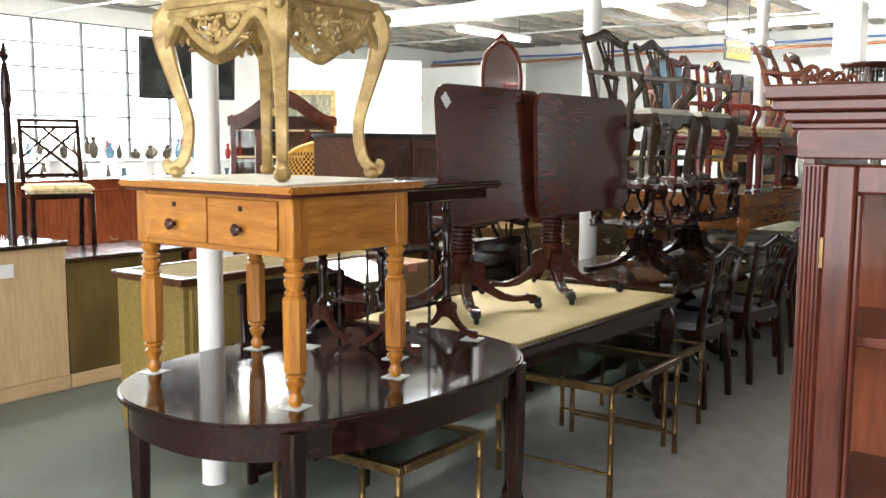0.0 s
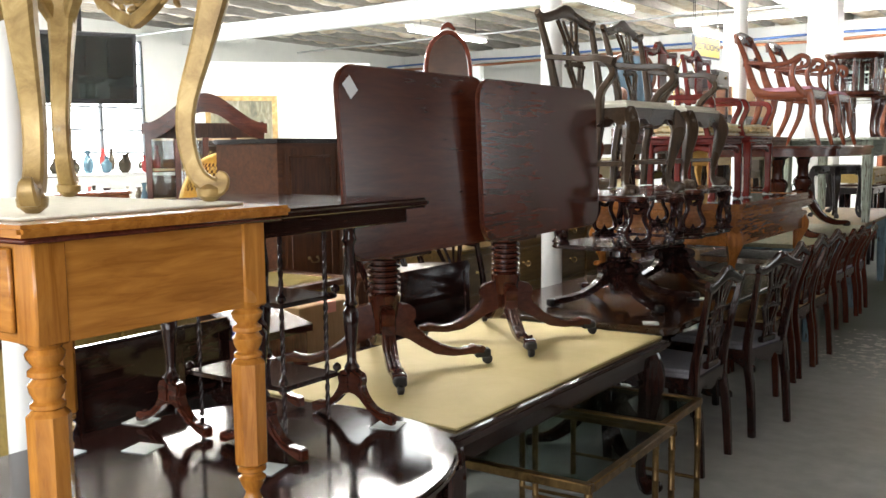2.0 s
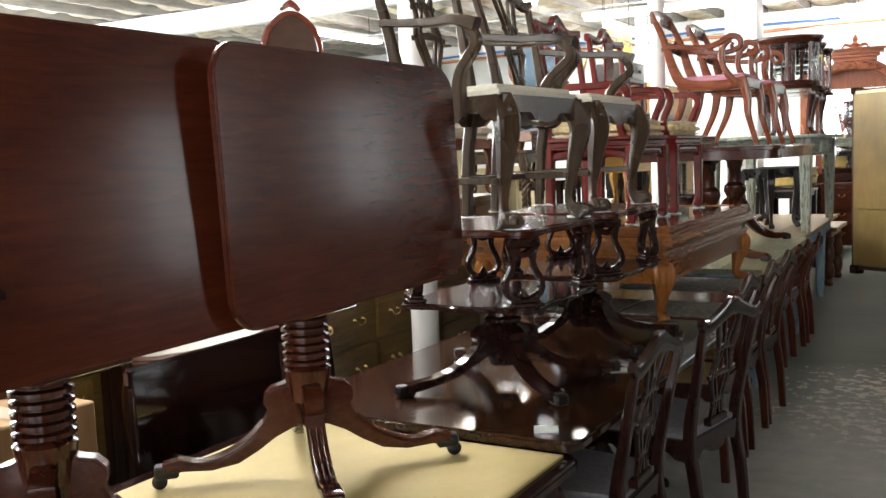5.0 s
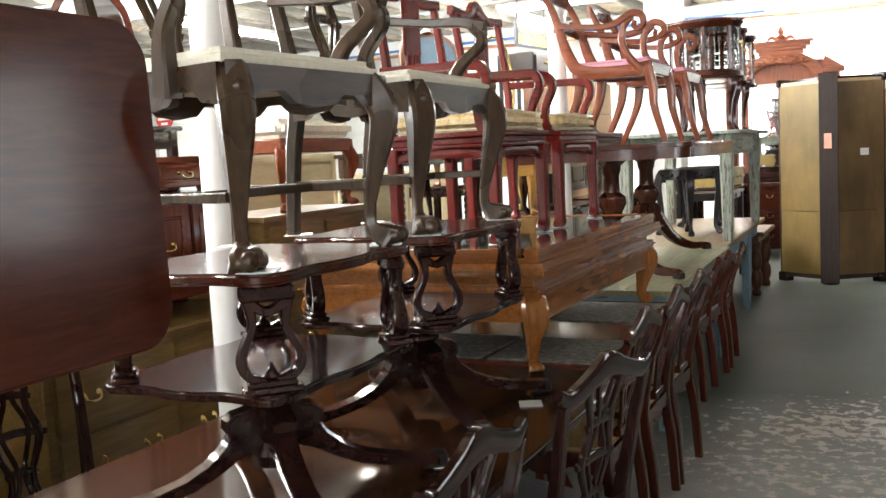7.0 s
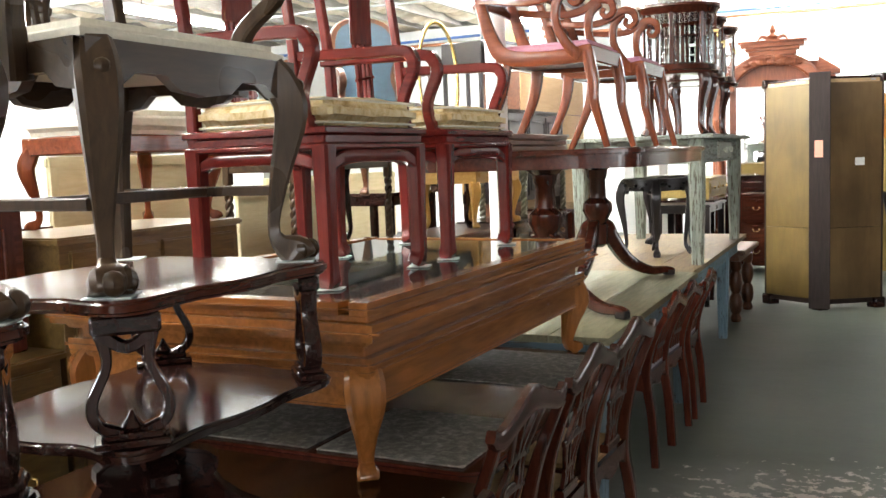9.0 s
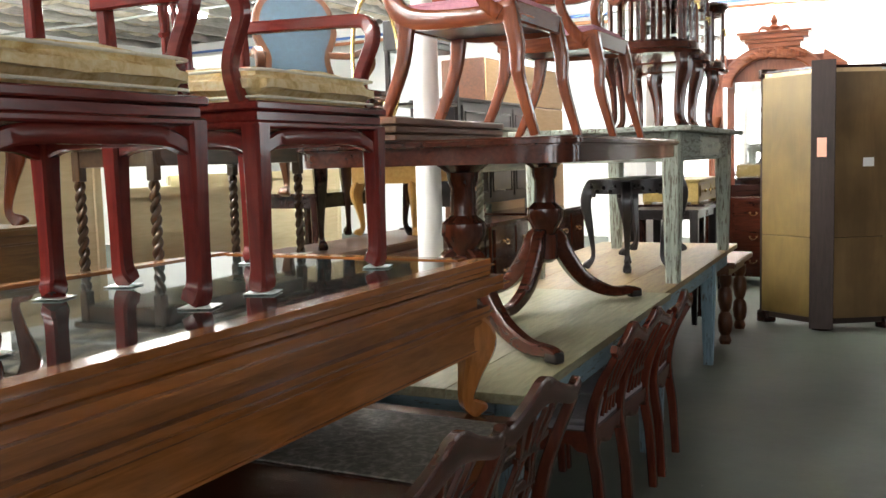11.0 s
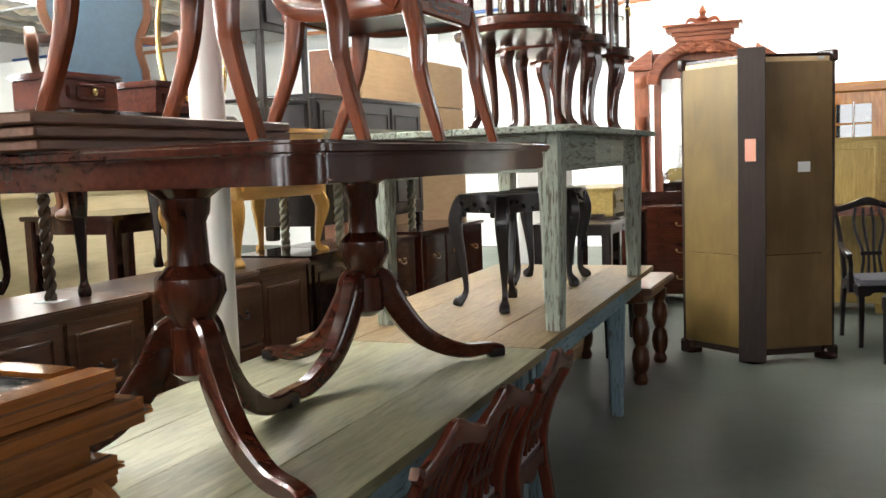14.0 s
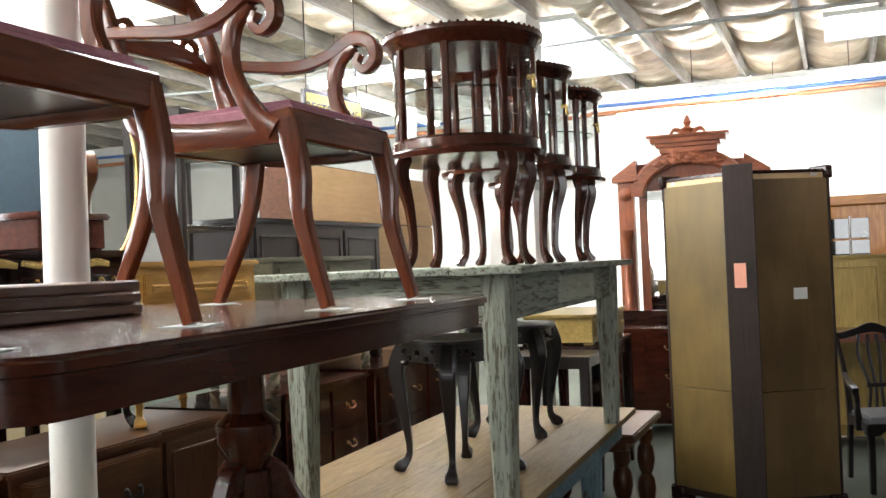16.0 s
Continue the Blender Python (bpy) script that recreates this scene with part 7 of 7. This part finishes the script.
# monumental bed head
def bed_head(m, w, h):
    t = thing("bed_headboard", m, "monumental carved red-brown bed headboard with crowned arch", "headboard")
    W = CARVEDRED
    for s in (-1, 1):
        x = s * (w / 2 - 0.09)
        part("pier", B(x - 0.09, x + 0.09, -0.09, 0.09, 0, h * 0.775, 0.008), W["z"], t)
        part("column", L([(0.07, 0.95), (0.08, 1.0), (0.05, 1.05), (0.045, 1.75), (0.055, 1.8), (0.08, 1.86), (0.08, 1.92)], x, -0.13), W["z"], t)
        bm = L([(0.07, 0), (0.08, 0.02), (0.05, 0.035), (0.03, 0.05)], m=pose(x, -0.09, h * 0.73, 90), seg=20)
        part("rosette", bm, W["z"], t)
        bm = B(x - 0.15, x + 0.15, -0.14, 0.12, h * 0.775, h * 0.795, 0.006)
        part("capital", bm, W["x"], t)
        part("pediment", P([(x - 0.15, h * 0.795), (x + 0.15, h * 0.795), (x - s * 0.13, h * 0.855)], -0.12, 0.1, 0.004, Matrix(((1, 0, 0, 0), (0, 0, 1, 0), (0, 1, 0, 0), (0, 0, 0, 1)))), W["x"], t)
    n = 20
    arch = [(w * 0.36 * math.cos(math.pi * i / n), h * 0.72 + h * 0.14 * math.sin(math.pi * i / n)) for i in range(n + 1)]
    sw = bmesh.new()
    sweep(sw, [(x, -0.06, z) for x, z in arch], [(0.14, 0.16)] * (n + 1), 1, (0, 1, 0))
    part("arch", sw, W["x"], t)
    part("panel", B(-w * 0.36, w * 0.36, 0.0, 0.05, 0, h * 0.84, 0.004), W["z"], t)
    part("mirror_panel", B(-w * 0.3, w * 0.3, -0.012, -0.002, 0.9, h * 0.74, 0), MIRROR, t, "tall mirror panel")
    bm = bmesh.new()
    for k, (hw, z0, z1) in enumerate(((0.32, 0.87, 0.89), (0.36, 0.89, 0.905), (0.42, 0.905, 0.925), (0.46, 0.925, 0.935))):
        box(bm, -hw, hw, -0.16 - 0.02 * k, 0.08, h * z0, h * z1, 0.006)
    part("crown", bm, W["x"], t)
    bm = L([(0.09, 0), (0.05, 0.04), (0.08, 0.08), (0.03, 0.12), (0.05, 0.16), (0.012, 0.24)], 0, -0.05, h * 0.93)
    for s in (-1, 1):
        sweep(bm, [(0.02 * s, -0.05, h * 0.94), (0.14 * s, -0.05, h * 0.955), (0.2 * s, -0.05, h * 0.94)], [0.05, 0.05, 0.02], 4)
    part("finial", bm, W["z"], t)
    rr = random.Random(6)
    bm = bmesh.new()
    for k in range(60):
        a = rr.uniform(0, math.pi)
        bmesh.ops.create_uvsphere(bm, u_segments=7, v_segments=5, radius=rr.uniform(0.02, 0.05), matrix=pose(0.3 * math.cos(a) * rr.uniform(0.2, 1.2), -0.15, h * 0.83 + 0.13 * math.sin(a) * rr.uniform(0.2, 1)) @ Matrix.Diagonal((1.4, 0.5, 0.8, 1)))
    part("carving", bm, W["z"], t)
    return t


CARVEDRED = woods("carved_red_walnut", (0.10, 0.026, 0.011), (0.27, 0.08, 0.034), rough=0.35, coat=0.2)
bh = bed_head(pose(-2.85, 18.9, 0, 0, 0, 4), 1.65, 3.2)

# cabinets, shelves and chairs at the far side of the aisle
lc = thing("glazed_cupboard", pose(-1.0, 17.2, 0, 0, 0, 0), "light orange pine cupboard with small dark panes", "cupboard")
part("body", B(-0.45, 0.45, 0, 0.45, 0, 2.0, 0.006), PINE["z"], lc)
part("cornice", B(-0.5, 0.5, -0.05, 0.48, 2.0, 2.09, 0.012), PINE["x"], lc)
for ix in range(2):
    for iz in range(2):
        part("pane", B(-0.36 + ix * 0.17, -0.21 + ix * 0.17, -0.008, -0.001, 1.5 + iz * 0.2, 1.68 + iz * 0.2, 0.001), DARKGLASS, lc, "dark window pane")
part("muntin", B(-0.205, -0.195, -0.012, -0.001, 1.48, 1.9, 0.002), WHITE, lc)
chest(pose(-1.35, 16.3, 0.0, 0, 0, -90), 0.8, 0.4, 1.55, OLIVE, 1, 1, "grey painted cupboard with one oval-panelled door", "cupboard", "cupboard", doors=True)
plain_table(pose(-0.95, 15.7, 0), 0.5, 1.4, 0.98, CHERRY, "narrow orange-brown table with thin legs", "square", 0.05, 0.05)
carved_chair(pose(-1.0, 14.85, 0, 0, 0, -70), EBONY, GREYCLOTH, "black dining armchair with grey seat beside the corner cabinet", "far chairs", arms=True, w=0.54, d=0.46, seat=0.46, back=1.0, splat="bars", name="armchair")
carved_chair(pose(-0.75, 14.2, 0, 0, 0, -100), EBONY, GREYCLOTH, "black dining chair beside the corner cabinet", "far chairs", w=0.5, d=0.44, seat=0.46, back=1.55, splat="bars")
chest(pose(-0.35, 13.3, 0, 0, 0, 180), 1.6, 0.5, 1.9, EBONY, 3, 5, "tall dark bookcase at the aisle's far end", "bookcase", "bookcase")

# hanging sign
sg = thing("hanging_sign", pose(-5.62, 15.52, 3.07, 0, 0, 84), "yellow hanging sign with black border reading RESTROOMS", "sign")
part("board", B(-0.46, 0.46, -0.02, 0.02, -0.17, 0.17, 0.004), BLACKPLASTIC, sg)
part("face", B(-0.43, 0.43, -0.025, -0.0205, -0.14, 0.14, 0), YELLOW, sg, "yellow face")
cu = bpy.data.curves.new("lettering", "FONT")
cu.body, cu.size, cu.extrude, cu.align_x, cu.align_y = "RESTROOMS", 0.15, 0.001, "CENTER", "CENTER"
tx = new("lettering", cu)
tx.parent, tx.matrix_local = sg, pose(-0.03, -0.027, 0, 90, 0, 0)
cu.materials.append(BLACKPLASTIC)
bm = B(0.35, 0.39, -0.028, -0.026, -0.012, 0.012, 0)
v = [bm.verts.new(p) for p in ((0.385, -0.028, -0.04), (0.385, -0.028, 0.04), (0.425, -0.028, 0))]
bm.faces.new(v)
part("arrow", bm, BLACKPLASTIC, sg)
for x in (-0.4, 0.4):
    part("chain", B(x - 0.004, x + 0.004, -0.004, 0.004, 0.17, 1.18, 0), IRON, sg)

# ---------- lamps, pipes and cables under the roof ----------
for sx, sy, sr in STRIPS:
    t = thing("strip_lamp", pose(sx, sy, 3.66, 0, 0, sr), "white double fluorescent strip lamp under the roof", "lamp", "fluorescent strip lamps")
    part("housing", B(-0.09, 0.09, -1.22, 1.22, 0.0, 0.07, 0.006), WHITE, t)
    for x in (-0.05, 0.05):
        part("tube", L([(0.019, -1.18), (0.019, 1.18)], m=pose(x, 0, -0.03, 90, 0, 0), seg=10), TUBE, t, "glowing tube")
    for y in (-0.9, 0.9):
        part("hanger", B(-0.004, 0.004, y - 0.004, y + 0.004, 0.07, 0.6, 0), IRON, t)
for x, y, z, r, mt, lab in ((None, 20.6, 3.72, 0.025, BLUECABLE, "blue cable run along the far wall"), (None, 20.5, 3.6, 0.03, RUST, "rusty pipe under the roof along the wall"), (None, 17.2, 3.85, 0.02, STEEL, "thin steel conduit under the roof"), (None, 12.6, 3.8, 0.02, STEEL, "thin steel conduit under the roof"), (None, 9.0, 3.78, 0.016, STEEL, "thin steel conduit under the roof")):
    rr = random.Random(int(y * 10))
    pts = [(-16 + 22 * k / 16, y + rr.uniform(-0.03, 0.03), z + rr.uniform(-0.03, 0.02)) for k in range(17)]
    tagged(part("pipe", S(pts, [2 * r] * 17, 3, (0, 0, 1), round_=True), mt), lab, "pipe", "pipes under the roof", "structure")


def spot(m):
    t = thing("track_spot", m, "small black ceiling spot lamp", "lamp", "black ceiling spots")
    part("stem", L([(0.012, 0), (0.012, 0.25)], seg=8), BLACKPLASTIC, t)
    part("head", L([(0.05, -0.08), (0.055, 0.0), (0.045, 0.06), (0.02, 0.09)], m=pose(0, 0, -0.02, 40, 0, 20), seg=14), BLACKPLASTIC, t)


for x, y in ((-2.6, 15.0), (-1.6, 15.2), (-5.6, 12.2), (-5.0, 7.6), (-4.6, 9.6)):
    spot(pose(x, y, CEIL - 0.12))
# glowing sheets added for roof brightness; the far one covers strip-lamp glare
for x, y, w, l in ((-8.4, 4.0, 1.5, 5.0), (-8.4, 13.0, 1.5, 5.0), (-0.2, 18.9, 2.2, 1.2), (-4.4, 18.4, 1.5, 3.0), (-5.6, 11.0, 1.4, 4.0)):
    t = thing("skylight", pose(x, y, CEIL - 0.03), "glowing sheet added under the roof to brighten it", "skylight", "roof lights", "structure")
    part("sheet", B(-w / 2, w / 2, -l / 2, l / 2, 0, 0.02, 0), DAYLIGHT, t, "glowing sheet standing in for roof glare")
    part("frame", ring(bmesh.new(), [(-w / 2 - 0.05, -l / 2 - 0.05), (w / 2 + 0.05, -l / 2 - 0.05), (w / 2 + 0.05, l / 2 + 0.05), (-w / 2 - 0.05, l / 2 + 0.05)], [(-w / 2, -l / 2), (w / 2, -l / 2), (w / 2, l / 2), (-w / 2, l / 2)], -0.02, 0.03), WHITE, t)
# tags on the corner cabinet
for a, b, z, w, h, mt, lab in ((-1.857, 13.797, 1.47, 0.07, 0.15, PINKPAPER, "pink price card on the cabinet corner"), (-1.528, 14.002, 1.345, 0.09, 0.07, PAPER, "white label on the plywood back")):
    tg = tagged(part("price_card", B(-w / 2, w / 2, -0.001, 0.001, -h / 2, h / 2, 0), mt), lab, "card")
    tg.matrix_world = pose(a, b, z, 0, 0, 0 if mt is PINKPAPER else 31.8)
# paper tags left on the polished table
for x, y in ((-2.2, 5.72), (-2.3, 5.35), (-2.2, 6.3), (-2.15, 4.95)):
    card(x, y, 0.7365, 25, 0.07)

# white tags hung on the dark chairs
for x, y, z in ((-1.885, 6.15, 0.91), (-1.95, 5.32, 0.93)):
    tg = tagged(part("price_tag", B(-0.001, 0.001, -0.025, 0.025, -0.02, 0.02, 0), PAPER), "small white price tag on a chair crest", "tag", "tags on chairs")
    tg.matrix_world = pose(x + 0.012, y + 0.03, z, 0, -10, 6)


# crystal chandelier and slack wires near the window wall
def chandelier(m):
    t = thing("chandelier", m, "small dusty chandelier with drops hung from the roof", "chandelier", "hung chandeliers")
    part("stem", L([(0.012, 0), (0.03, 0.04), (0.012, 0.1), (0.008, 1.05)], seg=10), IRON, t)
    for k in range(8):
        a = radians(45 * k)
        c, s = math.cos(a), math.sin(a)
        arm = part("arm", S([(0, 0, 0.04), (0.12 * c, 0.12 * s, -0.05), (0.26 * c, 0.26 * s, -0.02), (0.3 * c, 0.3 * s, 0.06)], [0.014, 0.014, 0.014, 0.02], 4, (-s, c, 0), round_=True), BRASS, t)
        part("cup", L([(0.012, 0), (0.035, 0.02), (0.02, 0.05), (0.008, 0.11)], 0.3 * c, 0.3 * s, 0.06, 10), PAPER, arm)
        for q in range(3):
            part("drop", L([(0.002, 0), (0.011, 0.02), (0.004, 0.045)], (0.1 + 0.09 * q) * c, (0.1 + 0.09 * q) * s, -0.12, 6), GLASS, arm)


chandelier(pose(-6.7, 3.6, 3.15))
chandelier(pose(-7.4, 4.6, 3.2))
for pts in (((-9, 4, 3.6), (-8, 5, 2.9), (-6.9, 5.2, 2.75), (-5, 6.5, 3.3), (-3.8, 8, 3.9)), ((-7.5, 8, 3.9), (-6, 8.2, 3.55), (-4, 8.6, 3.6), (-2.5, 9, 3.95)), ((-3.4, 6.1, 3.9), (-3.0, 9, 3.62), (-3.4, 10.1, 3.8), (-3.0, 13, 3.6), (-3.6, 15.7, 3.9))):
    tagged(part("cable", S(pts, [0.012] * len(pts), 6, (0.1, 0.2, 1), round_=True), IRON), "slack dark cable under the roof", "cable", "slack cables", "structure")

upright_panel("headboard", 0, 0, 1.3, 0, 1.05, DARK, "dark mahogany bed end standing before the carved headboard", "headboard").matrix_world = pose(-2.3, 17.4, 0, 0, 0, 92)
chest(pose(-2.95, 16.6, 0, 0, 0, -90), 0.9, 0.45, 0.95, MAHOGANY, 2, 3, "dark mahogany chest before the carved headboard", "chest_of_drawers", "chest of drawers")
